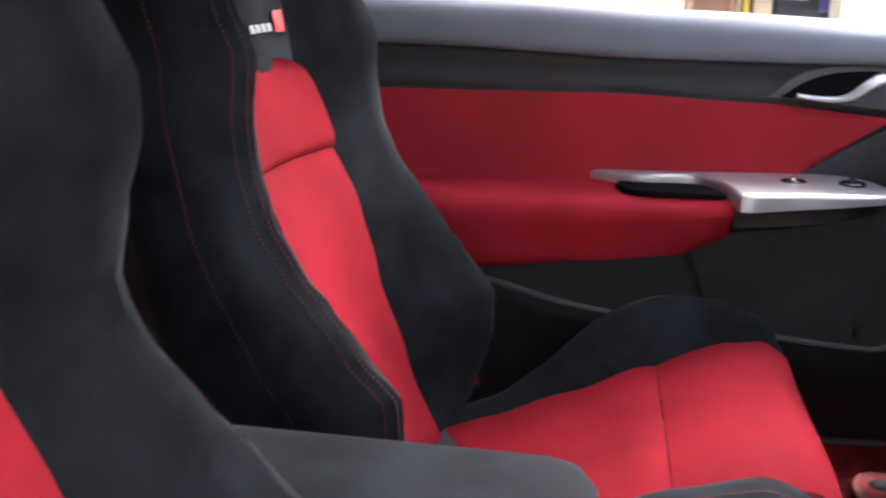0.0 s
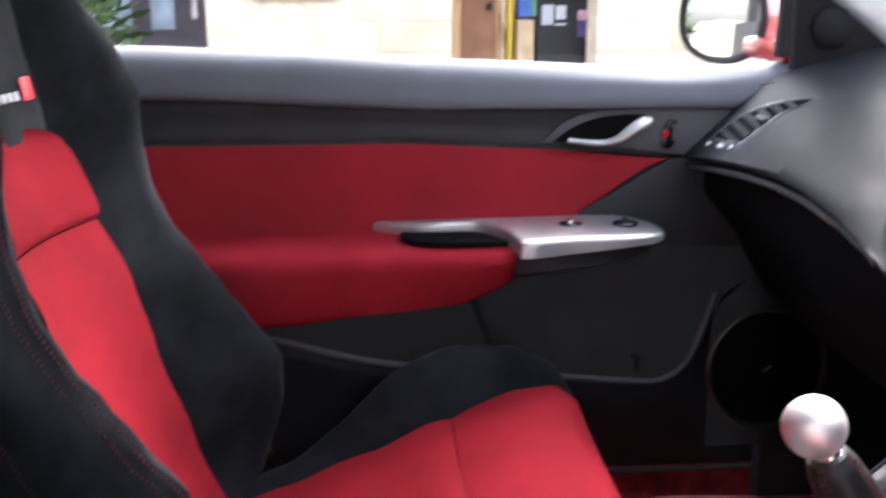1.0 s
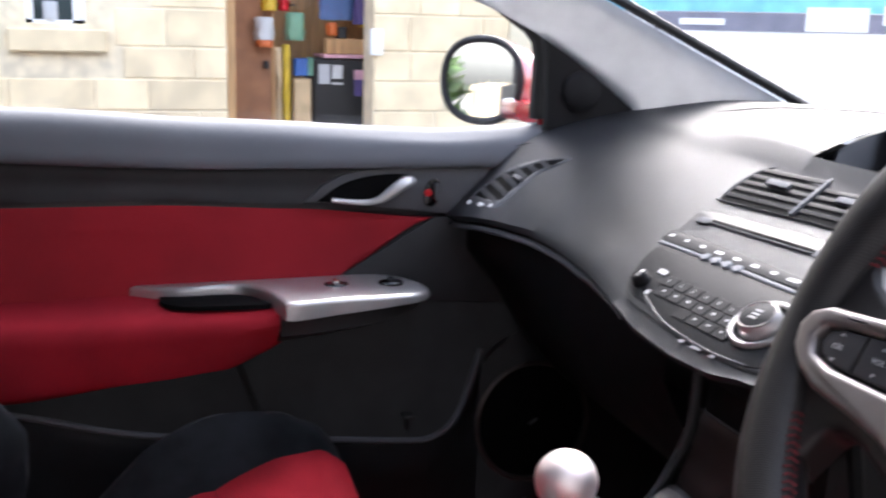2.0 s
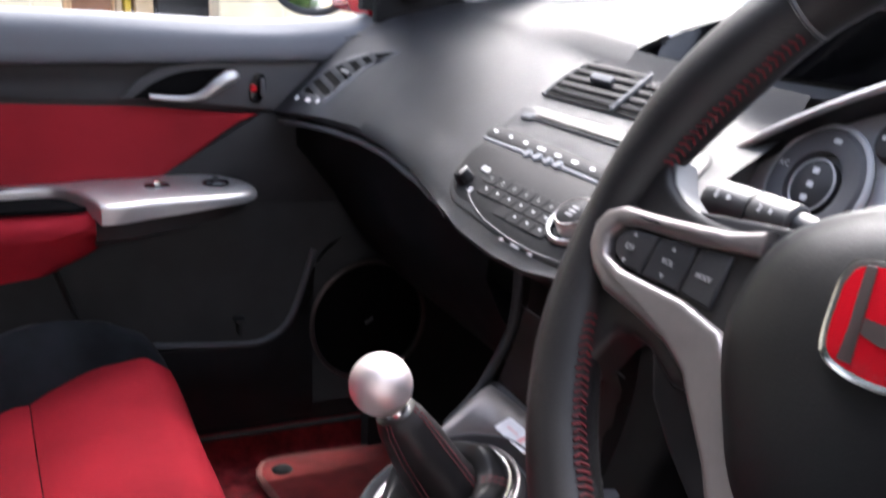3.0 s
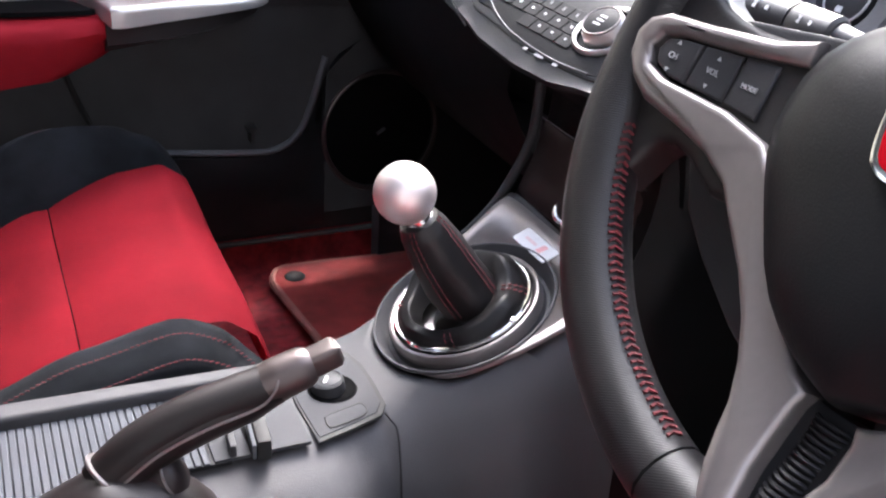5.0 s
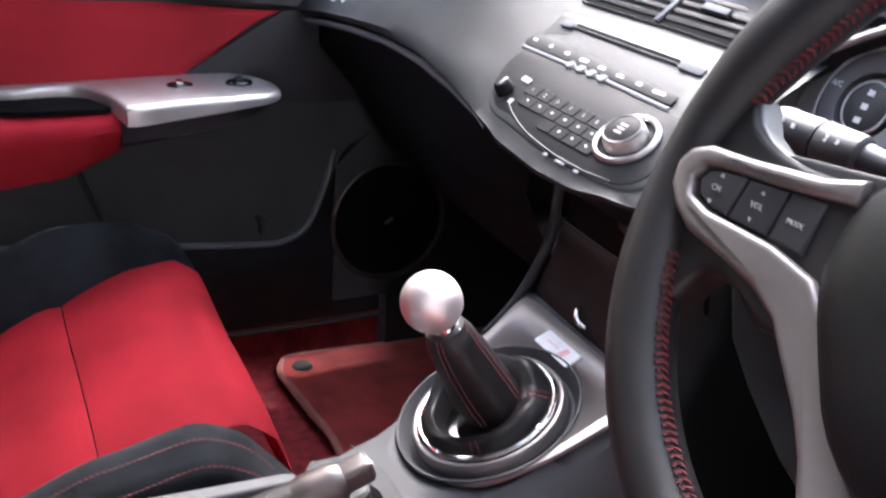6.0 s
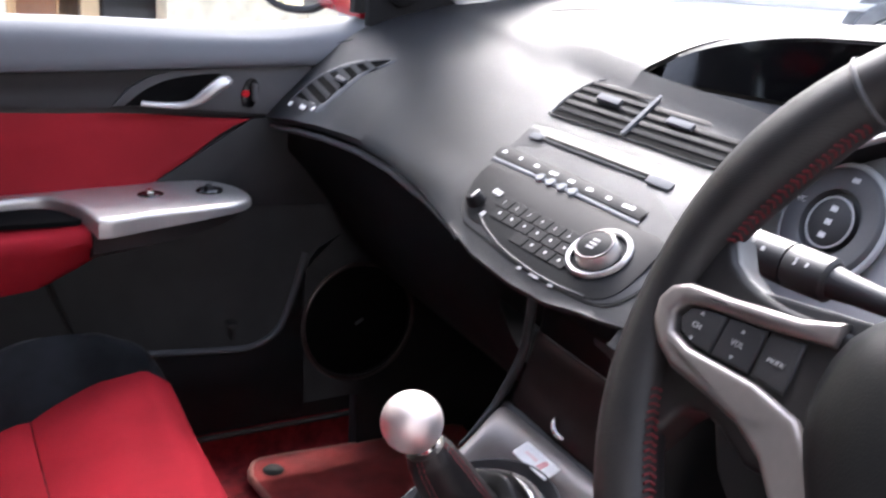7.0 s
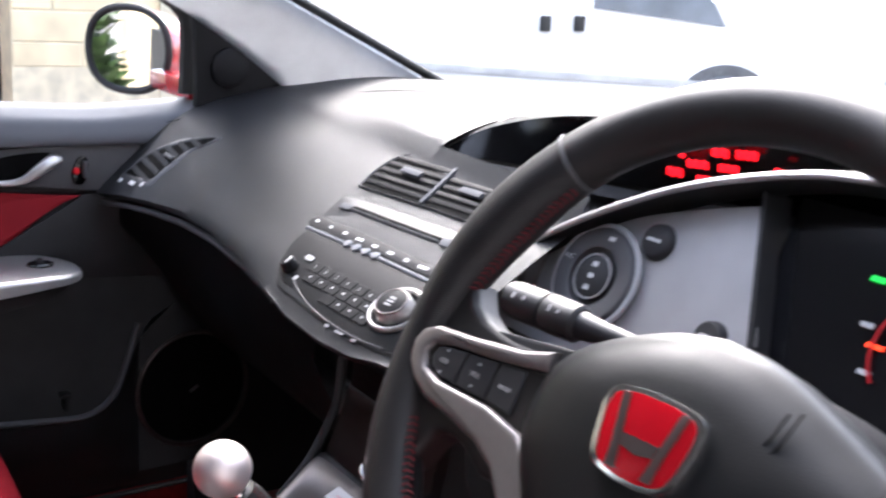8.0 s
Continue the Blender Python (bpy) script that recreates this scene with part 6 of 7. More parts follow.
for k in range(16):
    y = -0.117 - 0.0028 * k
    wide = table(y, (-0.162, 0.0050), (-0.150, 0.0080), (-0.117, 0.0100))
    part("rib", lifted(tube([WM @ Vector((MID + wide * d, y, -0.004 + 0.0065 * (1 - d * d))) for d in (-1, -0.75, -0.45, 0, 0.45, 0.75, 1)], 0.0010, 6)), FACIA, inset)
part("column_shroud", tube([WC - wu.cross(wv) * d for d in (0.03, 0.10, 0.20, 0.30)], [0.055, 0.062, 0.065, 0.065], 24), PLASTIC, wheel, "black column shroud")
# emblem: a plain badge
EM = WM @ pose(0.0138, -0.0030, 0.0287) @ Matrix.Diagonal((1.08, 1.08, 1, 1))
eo = curve([(-0.0265, 0.008, 0), (-0.0235, 0.0165, 0), (-0.012, 0.0195, 0), (0.0, 0.0200, 0), (0.012, 0.0195, 0), (0.0235, 0.0165, 0), (0.0265, 0.008, 0), (0.0235, -0.010, 0), (0.019, -0.0185, 0), (0.009, -0.0215, 0), (0.0, -0.022, 0), (-0.009, -0.0215, 0), (-0.019, -0.0185, 0), (-0.0235, -0.010, 0), (-0.0265, 0.008, 0)], 60)[:-1]
em = part("emblem", prism([(p.x * 1.04, p.y * 1.04) for p in eo], 0.0060, EM, 0.0022), CHROME, wheel, "chrome rimmed red badge")
part("emblem_field", prism([(p.x * 0.90, p.y * 0.90) for p in eo], 0.0012, EM @ pose(0, 0, 0.0052), 0.0004), ENAMEL, em, "red enamel field")
bars = join(*[prism([(s * x, y) for x, y in ((0.0185, 0.0165), (0.0142, 0.0165), (0.0070, -0.0172), (0.0128, -0.0172), (0.0140, -0.006), (0.0170, 0.008))], 0.001, EM @ pose(0, 0, 0.0061), 0.0003) for s in (1, -1)],
            prism([(-0.0100, -0.001), (0.0100, -0.001), (0.0088, -0.0066), (0.0, -0.0082), (-0.0088, -0.0066)], 0.0009, EM @ pose(0, 0, 0.0061)))
part("emblem_bar", bars, BRONZE, em, "plain chrome bars")

for k, line in enumerate(([(0.072, 0.034), (0.066, 0.015), (0.052, -0.008), (0.046, -0.030), (0.044, -0.05)], [(0.078, 0.036), (0.072, 0.016), (0.058, -0.008), (0.052, -0.030), (0.050, -0.05)])):
    part("pad_crease", tube([WM @ Vector((p.x, p.y, 0.0256)) for p in curve([(*q, 0) for q in line], 16)], 0.0007, 6), HUB, hub)

# stalk behind the wheel
stalk = thing("column_stalk", (0.05, -0.2, 0.59), "black light switch stalk with grey end", "stalk")
a, b = Vector((0.038, -0.120, 0.590)), Vector((0.062, -0.235, 0.584))
part("stalk_end", tube([a, a.lerp(b, 0.03), a.lerp(b, 0.09), a.lerp(b, 0.34)], [0.007, 0.0130, 0.0148, 0.0150], 22), STALK, stalk, "rotating dark grey stalk end")
part("stalk_ring", tube([a.lerp(b, 0.345), a.lerp(b, 0.36), a.lerp(b, 0.60), a.lerp(b, 0.62)], [0.0140, 0.0153, 0.0150, 0.0125], 22), STALK, stalk)
part("stalk_arm", tube([a.lerp(b, 0.60), a.lerp(b, 0.75), b, b + Vector((0.02, -0.06, -0.01))], [0.0115, 0.0095, 0.008, 0.008], 16), STALK, stalk)
for u, w in ((0.16, 0.005), (0.24, 0.003), (0.45, 0.005), (0.52, 0.003)):
    part("stalk_mark", box((0.0010, 0.003, w), Matrix.Translation(a.lerp(b, u)) @ pose(-0.0122, 0, 0.0086, 0, 35, 0)), GREY_MARK, stalk)

# pedals
for y in (-0.27, -0.40):
    ped = thing("pedal", (0.24, y, 0.05), "drilled aluminium pedal in the driver's footwell", "pedal", "pedals")
    PM = plane((0.24, y, 0.13), (-0.75, 0, 0.65), (0, -1, 0))
    part("pedal_plate", prism(rounded(0.06, 0.085, 0.012), 0.005, PM, 0.002), SILVER, ped, "aluminium pedal plate")
    for i in range(3):
        for j in range(4):
            part("hole", lathe([(0, 0.0008), (0.0045, 0.0006), (0.005, 0)], 12, PM @ pose(-0.018 + 0.018 * i, -0.027 + 0.018 * j, 0.0048)), RUBBER, ped)
    part("pedal_arm", tube([(0.245, y, 0.14), (0.33, y, 0.30), (0.36, y, 0.42)], 0.008, 8), PLASTIC, ped)


# ---- outside: the drive, the house, the van ----
ground = part("ground", sheet([[Vector((x, y, -0.32 if max(abs(x), abs(y)) < 500 else -0.4)) for y in (-900, -40, -8, 0, 8, 40, 900)] for x in (-900, -40, -8, 0, 8, 40, 900)]), ASPHALT, smooth=False)
tagged(ground, "pale grey gravelly drive and ground", "ground", kind="structure")
WALL_Y = 6.0
house = thing("house", (0, WALL_Y, -0.32), "buff sandstone house with a garage doorway and side door", "house")


def slab(x0, x1, z0, z1, y0, y1, bevel=0.0):
    return box((x1 - x0, y1 - y0, z1 - z0), pose((x0 + x1) / 2, (y0 + y1) / 2, (z0 + z1) / 2), bevel, 1)


GAR = (0.126, 1.042)
DOOR = (-2.30, -1.383)
WIN = (-1.02, -0.69, 0.775, 1.75)
for x0, x1, z0, z1 in ((-9.0, DOOR[0], -0.32, 4.7), (DOOR[0], DOOR[1], 1.85, 4.7), (DOOR[1], WIN[0], -0.32, 4.7), (WIN[0], WIN[1], -0.32, WIN[2]), (WIN[0], WIN[1], WIN[3], 4.7), (WIN[1], GAR[0], -0.32, 4.7), (GAR[0], GAR[1], 2.0, 4.7), (GAR[1], 1.95, -0.32, 4.7)):
    part("wall", slab(x0, x1, z0, z1, WALL_Y, WALL_Y + 0.3), MORTAR, house, "pale mortared wall", smooth=False)
part("wall", slab(1.95, 4.6, -0.32, 4.7, WALL_Y - 0.02, WALL_Y + 0.3), RENDERED, house, "cream rendered wall", smooth=False)
part("roof", prism([(WALL_Y - 0.4, 4.6), (WALL_Y + 3.4, 7.0), (WALL_Y + 7.2, 4.6), (WALL_Y + 7.2, 4.75), (WALL_Y + 3.4, 7.2), (WALL_Y - 0.4, 4.75)], 14.2, plane((-9.3, 0, 0), (1, 0, 0), (0, 1, 0))), DOOR_DARK, house, "dark pitched roof", smooth=False)
# sandstone blocks
rng = random.Random(4)
mesh_cache = {}
z = 0.12
while z < 2.6:
    h = rng.choice((0.15, 0.19, 0.23))
    for x0, x1 in ((-3.3, DOOR[0]), (DOOR[1], GAR[0]), (GAR[1], 1.95)):
        x = x0
        while x < x1 - 0.02:
            w = min(rng.uniform(0.22, 0.52), x1 - x)
            if x1 - x - w < 0.12:
                w = x1 - x
            if not (x + w > WIN[0] - 0.06 and x < WIN[1] + 0.06 and z + h > WIN[2] - 0.17 and z < WIN[3] + 0.05):
                bm = slab(x + 0.006, x + w - 0.006, z + 0.006, z + h - 0.006, WALL_Y - rng.uniform(0.004, 0.011), WALL_Y + 0.03, 0.004)
                part("stone", bm, STONE, house, smooth=False)
            x += w
    z += h
part("stone", slab(WIN[0] - 0.10, WIN[1] + 0.12, WIN[2] - 0.165, WIN[2] - 0.03, WALL_Y - 0.06, WALL_Y + 0.05, 0.01), STONE, house, "projecting stone sill", smooth=False)
win = part("window", join(slab(WIN[0], WIN[0] + 0.04, WIN[2] - 0.03, WIN[3], WALL_Y + 0.03, WALL_Y + 0.09), slab(WIN[1] - 0.07, WIN[1], WIN[2] - 0.03, WIN[3], WALL_Y + 0.03, WALL_Y + 0.09), slab(WIN[0], WIN[1], WIN[2] - 0.03, WIN[2] + 0.02, WALL_Y + 0.03, WALL_Y + 0.09)), VAN_WHITE, house, "small white framed window", smooth=False)
part("pane", slab(WIN[0] + 0.04, WIN[1] - 0.07, WIN[2], WIN[3], WALL_Y + 0.07, WALL_Y + 0.08), DARK_PANE, win, smooth=False)
part("candle_jar", lathe([(0, 0.0), (0.04, 0.0), (0.042, 0.01), (0.042, 0.10), (0.036, 0.105), (0, 0.105)], 16, pose(-0.885, WALL_Y + 0.05, WIN[2] + 0.02)), WHITE_MARK, win, "white jar on the inner ledge")
# side door
dr = part("door", join(slab(DOOR[0], DOOR[0] + 0.09, -0.32, 1.85, WALL_Y + 0.02, WALL_Y + 0.10), slab(DOOR[1] - 0.19, DOOR[1], -0.32, 1.85, WALL_Y + 0.02, WALL_Y + 0.10), slab(DOOR[0], DOOR[1], -0.32, 0.42, WALL_Y + 0.025, WALL_Y + 0.095), slab(DOOR[0], DOOR[1], 1.6, 1.85, WALL_Y + 0.025, WALL_Y + 0.095),
                        slab(-1.83, -1.72, -0.32, 1.85, WALL_Y + 0.022, WALL_Y + 0.098)), DOOR_DARK, house, "dark brown glazed door", smooth=False)
for x0, x1 in ((DOOR[0] + 0.09, -1.83), (-1.72, DOOR[1] - 0.19)):
    part("pane", slab(x0, x1, 0.42, 1.6, WALL_Y + 0.05, WALL_Y + 0.06), FROSTED, dr, "frosted pane", smooth=False)
hd = part("door_handle", join(slab(-1.475, -1.435, 0.48, 0.72, WALL_Y + 0.005, WALL_Y + 0.02, 0.005), slab(-1.60, -1.44, 0.618, 0.642, WALL_Y - 0.04, WALL_Y - 0.02, 0.006), slab(-1.465, -1.445, 0.618, 0.642, WALL_Y - 0.04, WALL_Y + 0.01)), CHROME, dr, "silver lever handle", smooth=False)
part("door_knocker", lathe([(0, 0.01), (0.022, 0.008), (0.03, 0)], 14, plane((-1.455, WALL_Y + 0.02, 0.93), (0, -1, 0), (1, 0, 0))), CHROME, dr)
# garage doorway
part("door_jamb", slab(GAR[0], GAR[0] + 0.05, -0.32, 2.0, WALL_Y - 0.01, WALL_Y + 0.30, 0.006), WOOD, house, "orange pine jamb", smooth=False)
part("garage_wall", slab(GAR[0] + 0.05, GAR[0] + 0.07, -0.32, 2.0, WALL_Y + 0.30, WALL_Y + 0.9), WOOD, house, "pine boarded store side", smooth=False)
part("garage_wall", slab(GAR[0] - 0.3, GAR[1] + 1.2, -0.32, 2.2, WALL_Y + 0.9, WALL_Y + 1.0), WOOD, house, "boarded store back wall", smooth=False)
part("garage_wall", slab(GAR[1] + 0.14, GAR[1] + 0.24, -0.32, 2.2, WALL_Y + 0.3, WALL_Y + 0.9), MORTAR, house, smooth=False)
part("garage_floor", slab(GAR[0] - 0.3, GAR[1] + 1.2, -0.34, -0.31, WALL_Y, WALL_Y + 2.7), MORTAR, house, smooth=False)
part("garage_ceiling", slab(GAR[0] - 0.3, GAR[1] + 1.2, 2.0, 2.1, WALL_Y + 0.3, WALL_Y + 2.7), MORTAR, house, smooth=False)

def colour_mat(name, c, rough=0.5):
    return material(name, c, rough, vary=0.15, scale=8, bump=0.05)


YEL, BLU, GRN, ORA, BLK, GRY = (colour_mat(n, c) for n, c in (("yellow_plastic", (0.62, 0.42, 0.03)), ("blue_plastic", (0.05, 0.14, 0.42)), ("green_plastic", (0.16, 0.34, 0.22)), ("orange_plastic", (0.55, 0.12, 0.02)), ("black_plastic", (0.012, 0.012, 0.012)), ("grey_card", (0.55, 0.55, 0.54))))
PNK, PUR, TAN, BRN, JEA = (colour_mat(n, c, 0.8) for n, c in (("pink_paper", (0.66, 0.36, 0.42)), ("purple_cloth", (0.10, 0.07, 0.20)), ("tan_board", (0.62, 0.46, 0.27)), ("brown_stained_wood", (0.30, 0.14, 0.07)), ("blue_denim", (0.10, 0.16, 0.32))))
YB = WALL_Y + 0.45
leaf_door = thing("store_door_leaf", (0.33, YB, -0.32), "brown stained wooden door leaf standing open in the store", "door")
part("panel", slab(0.205, 0.455, -0.32, 1.95, YB, YB + 0.04, 0.006), BRN, leaf_door, smooth=False)
part("stile", slab(0.455, 0.475, -0.32, 1.95, YB - 0.01, YB + 0.05, 0.004), WOOD, leaf_door, smooth=False)
part("latch", slab(0.40, 0.432, 0.516, 0.566, YB - 0.03, YB, 0.005), RUBBER, leaf_door, "dark latch", smooth=False)
cabinet = thing("tool_cabinet", (0.93, YB, -0.32), "black tool cabinet in the store with stuck-on labels", "cabinet")
part("body", slab(0.735, 1.125, -0.32, 0.588, YB, YB + 0.40, 0.012), BLK, cabinet, "black cabinet body", smooth=False)
part("top_board", slab(0.80, 1.14, 0.592, 0.614, YB - 0.02, YB + 0.40, 0.004), PNK, cabinet, "pinkish wooden top board", smooth=False)
for x0, x1, z0, z1, m in ((0.768, 0.845, 0.42, 0.55, WHITE_MARK), (0.862, 0.93, 0.455, 0.545, GRY), (0.862, 0.934, 0.416, 0.43, GRY), (1.01, 1.105, 0.45, 0.515, PNK), (1.01, 1.07, 0.34, 0.45, PUR), (1.072, 1.12, 0.355, 0.40, YEL)):
    part("label", slab(x0, x1, z0, z1, YB - 0.008, YB - 0.001), m, cabinet, "stuck-on paper label", smooth=False)


def bag(x0, x1, z0, z1, y):
    """A soft upright bag or hanging cloth, fuller below than above."""
    cx, w, h = (x0 + x1) / 2, (x1 - x0) / 2, z1 - z0
    return loft([[Vector((cx + w * k * math.copysign(abs(math.cos(t)) ** 0.6, math.cos(t)) + 0.012 * math.sin(5 * t + 9 * u), y + 0.06 * k * math.sin(t), z0 + h * u)) for t in (2 * math.pi * q / 24 for q in range(24))]
                 for u, k in ((0, 0.86), (0.04, 0.96), (0.3, 1.0), (0.6, 0.97), (0.85, 0.9), (0.97, 0.8), (1.0, 0.6))])


for name, lab, m, x0, x1, z0, z1, kind in (
        ("hose", "pale hose hanging beside the door leaf", TAN, 0.482, 0.522, 0.10, 0.655, "bag"),
        ("spirit_level", "yellow spirit level leaning in the store", YEL, 0.536, 0.58, 0.0, 0.675, "slab"),
        ("board", "tan board leaning in the store", TAN, 0.606, 0.722, -0.32, 0.452, "slab"),
        ("parts_box", "blue and green printed box on the board", BLU, 0.613, 0.70, 0.468, 0.585, "slab"),
        ("tin", "green tin beside the blue box", GRN, 0.702, 0.738, 0.47, 0.592, "slab"),
        ("watering_can", "pale green can hanging in the store", GRN, 0.556, 0.68, 0.702, 0.886, "bag"),
        ("feed_bag", "pale bag with a yellow and orange foot", GRY, 0.342, 0.462, 0.70, 0.85, "bag"),
        ("cloth", "orange and yellow cloth under the bag", ORA, 0.35, 0.458, 0.655, 0.705, "bag"),
        ("yellow_tub", "bright yellow tub on a hook", YEL, 0.391, 0.478, 0.89, 0.98, "bag"),
        ("red_tub", "red tub on a hook", RED_MARK, 0.512, 0.573, 0.893, 0.98, "bag"),
        ("jeans", "blue jeans hanging in the store", JEA, 0.783, 1.01, 0.842, 1.35, "bag"),
        ("coat", "dark purple coat hanging in the store", PUR, 1.012, 1.13, 0.816, 1.4, "bag"),
        ("gloves", "yellow work gloves hanging by the coat", YEL, 1.056, 1.118, 0.800, 0.84, "bag"),
        ("oil_can", "orange oil can on the cabinet", ORA, 0.835, 0.898, 0.74, 0.827, "bag"),
        ("drill_case", "dark drill case on the cabinet", BLK, 0.90, 0.965, 0.72, 0.80, "slab"),
        ("crate", "brown wooden crate on the cabinet", WOOD, 0.82, 1.09, 0.616, 0.72, "slab")):
    dy = YB + (0.06 if kind == "bag" else 0.02) - (0.10 if name in ("feed_bag", "cloth", "yellow_tub") else 0)
    o = thing(name, ((x0 + x1) / 2, dy, z0), lab, name.replace("_", " "))
    part("body", bag(x0, x1, z0, z1, dy) if kind == "bag" else slab(x0, x1, z0, z1, dy, dy + 0.12, 0.008), m, o, smooth=kind == "bag")
    if z0 > 0.6 and name not in ("oil_can", "drill_case", "crate"):
        part("hook", tube([((x0 + x1) / 2, dy, z1 - 0.005), ((x0 + x1) / 2, dy, z1 + 0.05), ((x0 + x1) / 2, dy + 0.3, z1 + 0.05), ((x0 + x1) / 2, WALL_Y + 0.92, z1 + 0.05)], 0.004, 6), RUBBER, o)
meter = thing("meter_box", (1.047, WALL_Y, 0.625), "white meter box on the store's door jamb", "meter box")
part("body", slab(1.012, 1.09, 0.625, 0.79, WALL_Y - 0.06, WALL_Y - 0.008, 0.006), VAN_WHITE, meter, smooth=False)
part("lid_seam", slab(1.02, 1.082, 0.70, 0.703, WALL_Y - 0.0615, WALL_Y - 0.059), GRY, meter, smooth=False)


# an added wall out of view on the driver's side, holding back light
shade_wall = thing("unseen_shade_wall", (0, -2.6, -0.32), "added unseen dark grey wall limiting light from the driver's side", "wall")
part("wall", slab(-9, 7, -0.32, 3.4, -2.9, -2.6), UNSEEN_WALL_GREY, shade_wall, smooth=False)


# plants
def leafy(name, label, at, spread, height, count, long, seed, category="shrub"):
    r = random.Random(seed)
    ob = thing(name, at, label, category)
    stems, leaves = bmesh.new(), bmesh.new()
    for i in range(9):
        a = r.uniform(0, 6.28)
        tip = Vector(at) + Vector((math.cos(a) * spread * 0.5, math.sin(a) * spread * 0.5, height * r.uniform(0.6, 0.95)))
        t = tube(curve([at, Vector(at).lerp(tip, 0.5) + Vector((0, 0, 0.08)), tip], 6), [0.02, 0.016, 0.012, 0.01, 0.007, 0.004], 6)
        stems = join(stems, t)
    verts, faces = [], []
    for i in range(count):
        a, d, hgt = r.uniform(0, 6.28), spread * r.random() ** 0.6, height * r.uniform(0.25, 1.05)
        d *= 1.1 - 0.5 * hgt / height
        c = Vector(at) + Vector((math.cos(a) * d, math.sin(a) * d, hgt))
        way = Vector((math.cos(a) + r.uniform(-0.6, 0.6), math.sin(a) + r.uniform(-0.6, 0.6), r.uniform(-0.3, 0.9))).normalized()
        s = way.cross(Vector((r.uniform(-1, 1), r.uniform(-1, 1), 1))).normalized() * long * 0.22
        n = len(verts)
        verts += [c, c + way * long * 0.5 + s, c + way * long, c + way * long * 0.5 - s]
        faces += [(n, n + 1, n + 2), (n, n + 2, n + 3)]
    me = bpy.data.meshes.new("leaves")
    me.from_pydata([tuple(v) for v in verts], [], faces)
    part("stems", stems, BARK, ob)
    tagged(part("leaves", me, LEAF, ob), "fresh green leaves", kind="stuff")


leafy("shrub", "pale green leafy shrub beside the side door", (-2.05, 5.0, -0.32), 0.55, 1.15, 900, 0.14, 3)
leafy("palm_shrub", "spiky green palm reflected in the door mirror", (-7.2, 1.45, -0.32), 0.8, 1.25, 1100, 0.30, 5, "palm")
leafy("hedge_tree", "rounded green garden tree", (-11.5, 2.9, -0.32), 2.4, 3.6, 9000, 0.15, 8, "tree")
fence = thing("garden_wall", (-6.5, 0.2, -0.32), "low sandstone garden wall", "garden wall")
part("wall", slab(-14.5, -8.2, -0.32, 0.75, 0.1, 0.45, 0.03), STONE, fence, smooth=False)


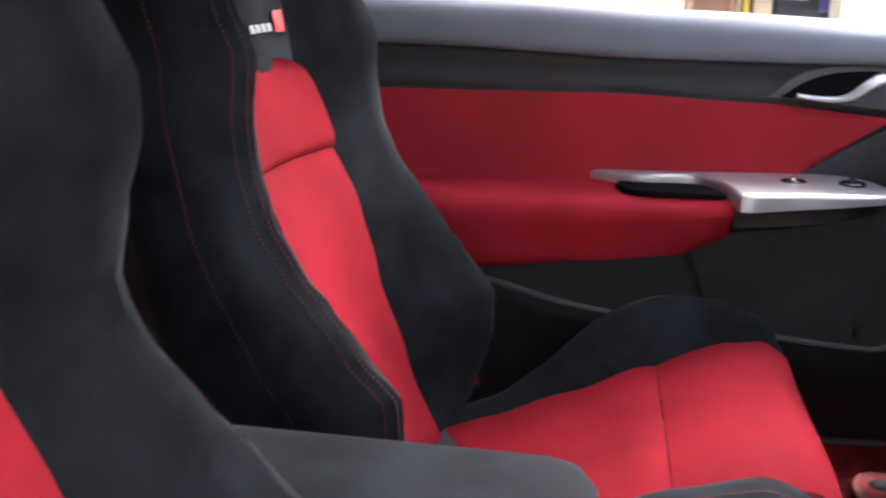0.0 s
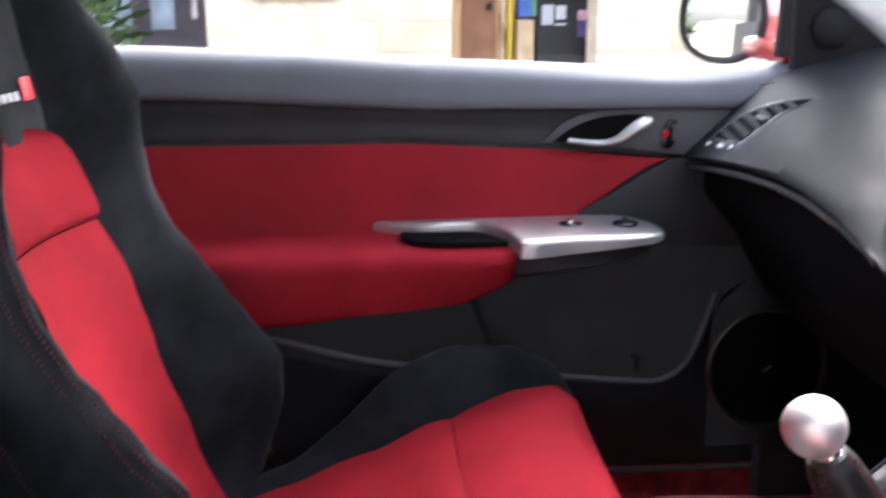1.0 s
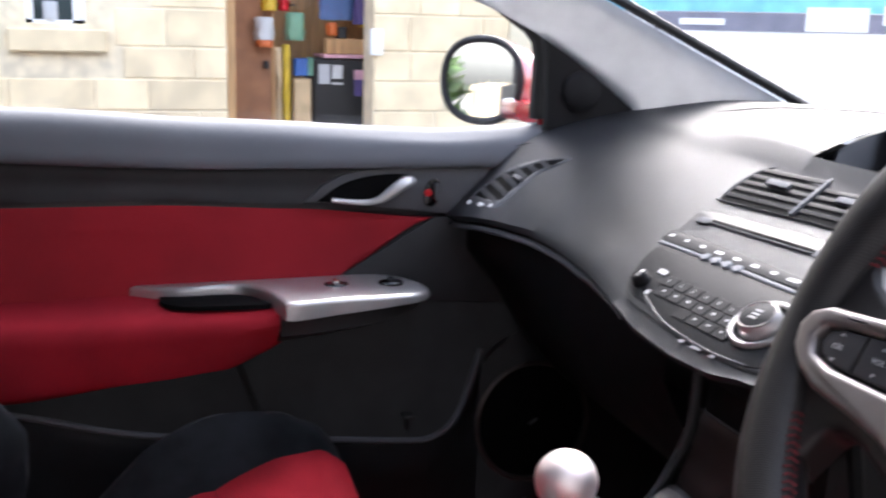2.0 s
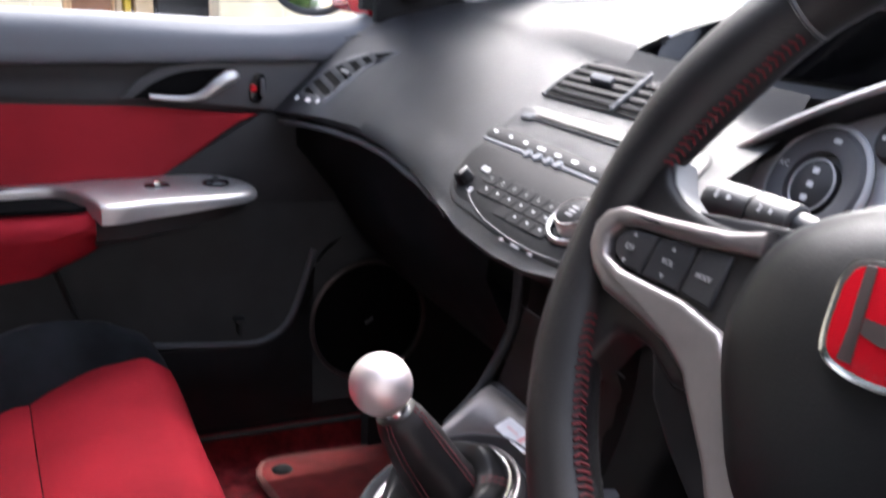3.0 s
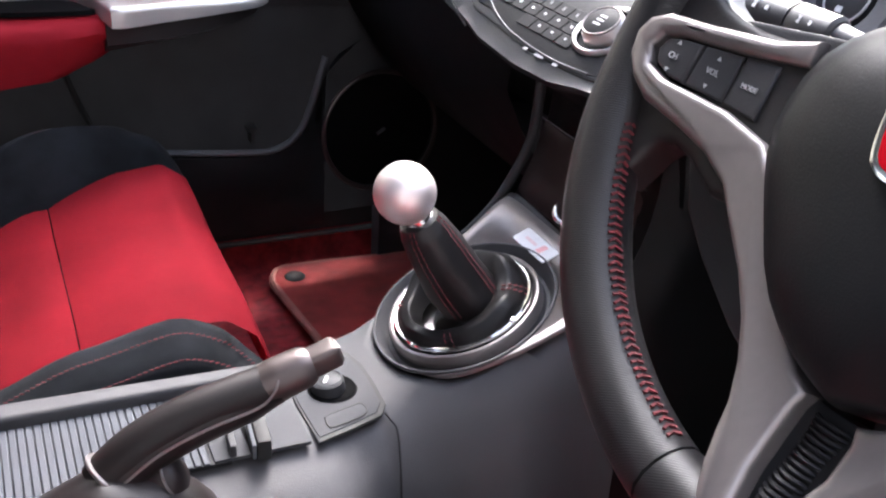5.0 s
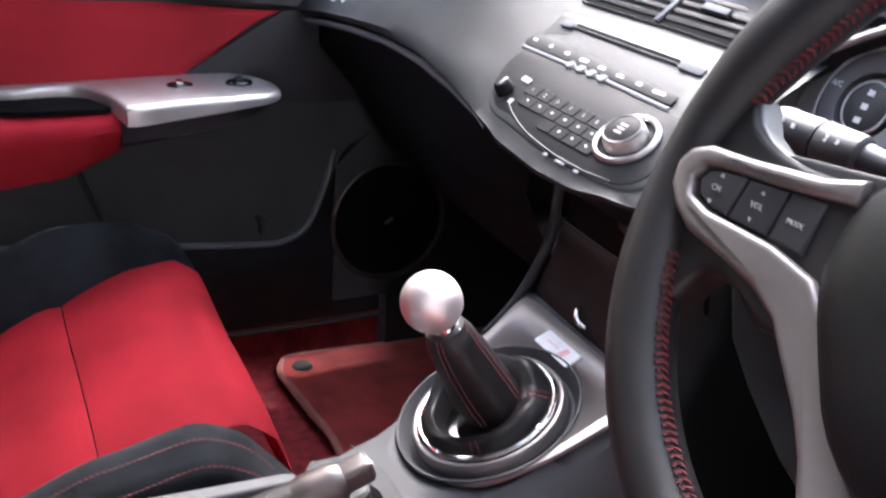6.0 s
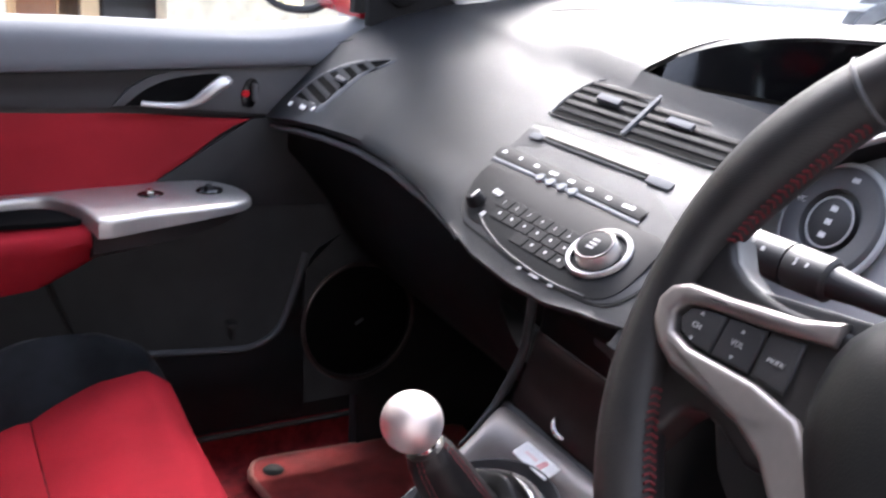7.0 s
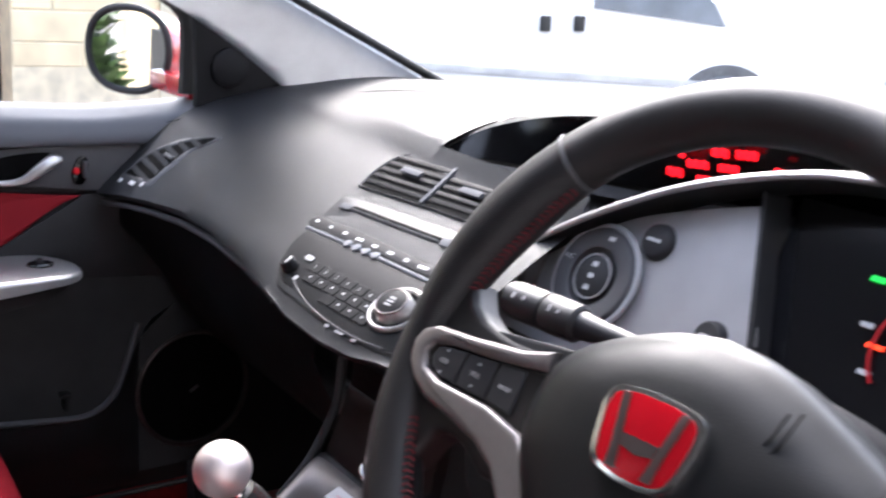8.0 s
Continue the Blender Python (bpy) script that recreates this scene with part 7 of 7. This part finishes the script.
# ---- white van and a car beyond it ----
def vehicle(name, label, at, turn, length, profile, windows, paint, width, wheels, radius, pane):
    """A parked vehicle seen from its side: profile in length and height, windows as outlines on its side."""
    m = pose(*at, 0, 0, turn)
    ob = thing(name, at, label, name)
    rows = []
    for y, s in ((-width / 2, 0.97), (-width / 2 + 0.06, 1.0), (width / 2 - 0.06, 1.0), (width / 2, 0.97)):
        rows.append([m @ Vector((x * (1 if s == 1 else 0.995), y, 0.25 + (z - 0.25) * s)) for x, z in profile])
    part("body", loft(rows), paint, ob, "", angle=30)
    for k, o in enumerate(windows):
        part("window", prism(o, 0.012, m @ plane((0, -width / 2, 0), (0, -1, 0), (1, 0, 0)), 0.004), pane, ob, "dark side window")
    for x in wheels:
        # tyre and arch take the grey with glass haze painted in
        wh = part("wheel", lathe([(0.0, 0.02), (radius * 0.62, 0.02), (radius * 0.64, 0.0), (radius * 0.7, 0.03), (radius * 0.97, 0.03), (radius, 0.0), (radius, -0.2), (0, -0.2)], 36, m @ plane((x, -width / 2 - 0.005, radius), (0, -1, 0), (1, 0, 0))), TYRE, ob, "dusty tyre, greyed further by painted-in windscreen haze")
        part("rim", lathe([(0.0, 0.03), (radius * 0.2, 0.028), (radius * 0.58, 0.018), (radius * 0.62, 0.022), (radius * 0.62, 0.0)], 28, m @ plane((x, -width / 2 - 0.005, radius), (0, -1, 0), (1, 0, 0))), SILVER, wh, "grey wheel trim")
        part("wheel_arch", lathe([(radius * 1.0, 0.004), (radius * 1.16, 0.004), (radius * 1.18, -0.01)], 36, m @ plane((x, -width / 2, radius + 0.02), (0, -1, 0), (1, 0, 0))), TYRE, ob)
    for x, z in ((3.094, 0.876), (3.313, 0.89)) if name == "van" else ():
        part("door_handle", box((0.07, 0.03, 0.10), m @ pose(x, -width / 2 - 0.012, z), 0.01), RUBBER, ob, "dark door handle")
    part("side_moulding", box((length * 0.8, 0.02, 0.05), m @ pose(length * 0.45, -width / 2 - 0.008, 0.55), 0.008), GRY, ob)
    return ob


van = vehicle("van", "white panel van with cyan and grey stripes parked across the drive", (2.04, 7.2, -0.32), -35.2, 5.0,
        [(0.0, 0.35), (5.3, 0.35), (5.36, 0.60), (5.2, 0.82), (4.45, 1.02), (4.15, 1.12), (3.75, 1.75), (3.4, 1.95), (0.05, 2.0), (0.0, 1.9)],
        [[(3.40, 0.995), (4.26, 0.93), (4.18, 1.06), (3.72, 1.62), (3.40, 1.66)]], VAN_WHITE, 1.8, (0.9, 4.32), 0.31, PALE_PANE)
CYAN, SLATE = colour_mat("cyan_vinyl", (0.22, 0.60, 0.80), 0.4), colour_mat("slate_vinyl", (0.20, 0.20, 0.25), 0.4)
VAN_SIDE = pose(2.04, 7.2, -0.32, 0, 0, -35.2) @ plane((0, -0.9, 0), (0, -1, 0), (1, 0, 0))
for x0, x1, z0, z1, m, lab in ((1.0, 3.05, 1.268, 1.52, CYAN, "cyan stripe"), (1.55, 3.05, 1.150, 1.262, SLATE, "slate grey stripe")):
    part("stripe", prism([(x0, z0), (x1, z0), (x1, z1), (x0, z1)], 0.006, VAN_SIDE), m, van, lab, smooth=False)
for x0, x1, z0, z1 in ((2.46, 2.82, 1.155, 1.300), (2.90, 3.04, 1.20, 1.31), (1.70, 1.98, 1.185, 1.225)):
    part("sign_bar", prism([(x0, z0), (x1, z0), (x1, z1), (x0, z1)], 0.003, VAN_SIDE @ pose(0, 0, 0.007)), VAN_WHITE, van, "white patch of writing", smooth=False)
vehicle("parked_car", "silver-white car parked beyond the van", (7.4, 5.0, -0.32), -35.2, 4.2,
        [(0.0, 0.3), (4.2, 0.3), (4.25, 0.6), (4.1, 0.85), (3.1, 0.98), (2.3, 1.42), (1.0, 1.46), (0.2, 1.0), (0.0, 0.8)],
        [[(0.6, 0.98), (2.75, 0.98), (2.2, 1.34), (1.05, 1.38)]], VAN_WHITE, 1.75, (0.8, 3.4), 0.31, DARK_PANE)
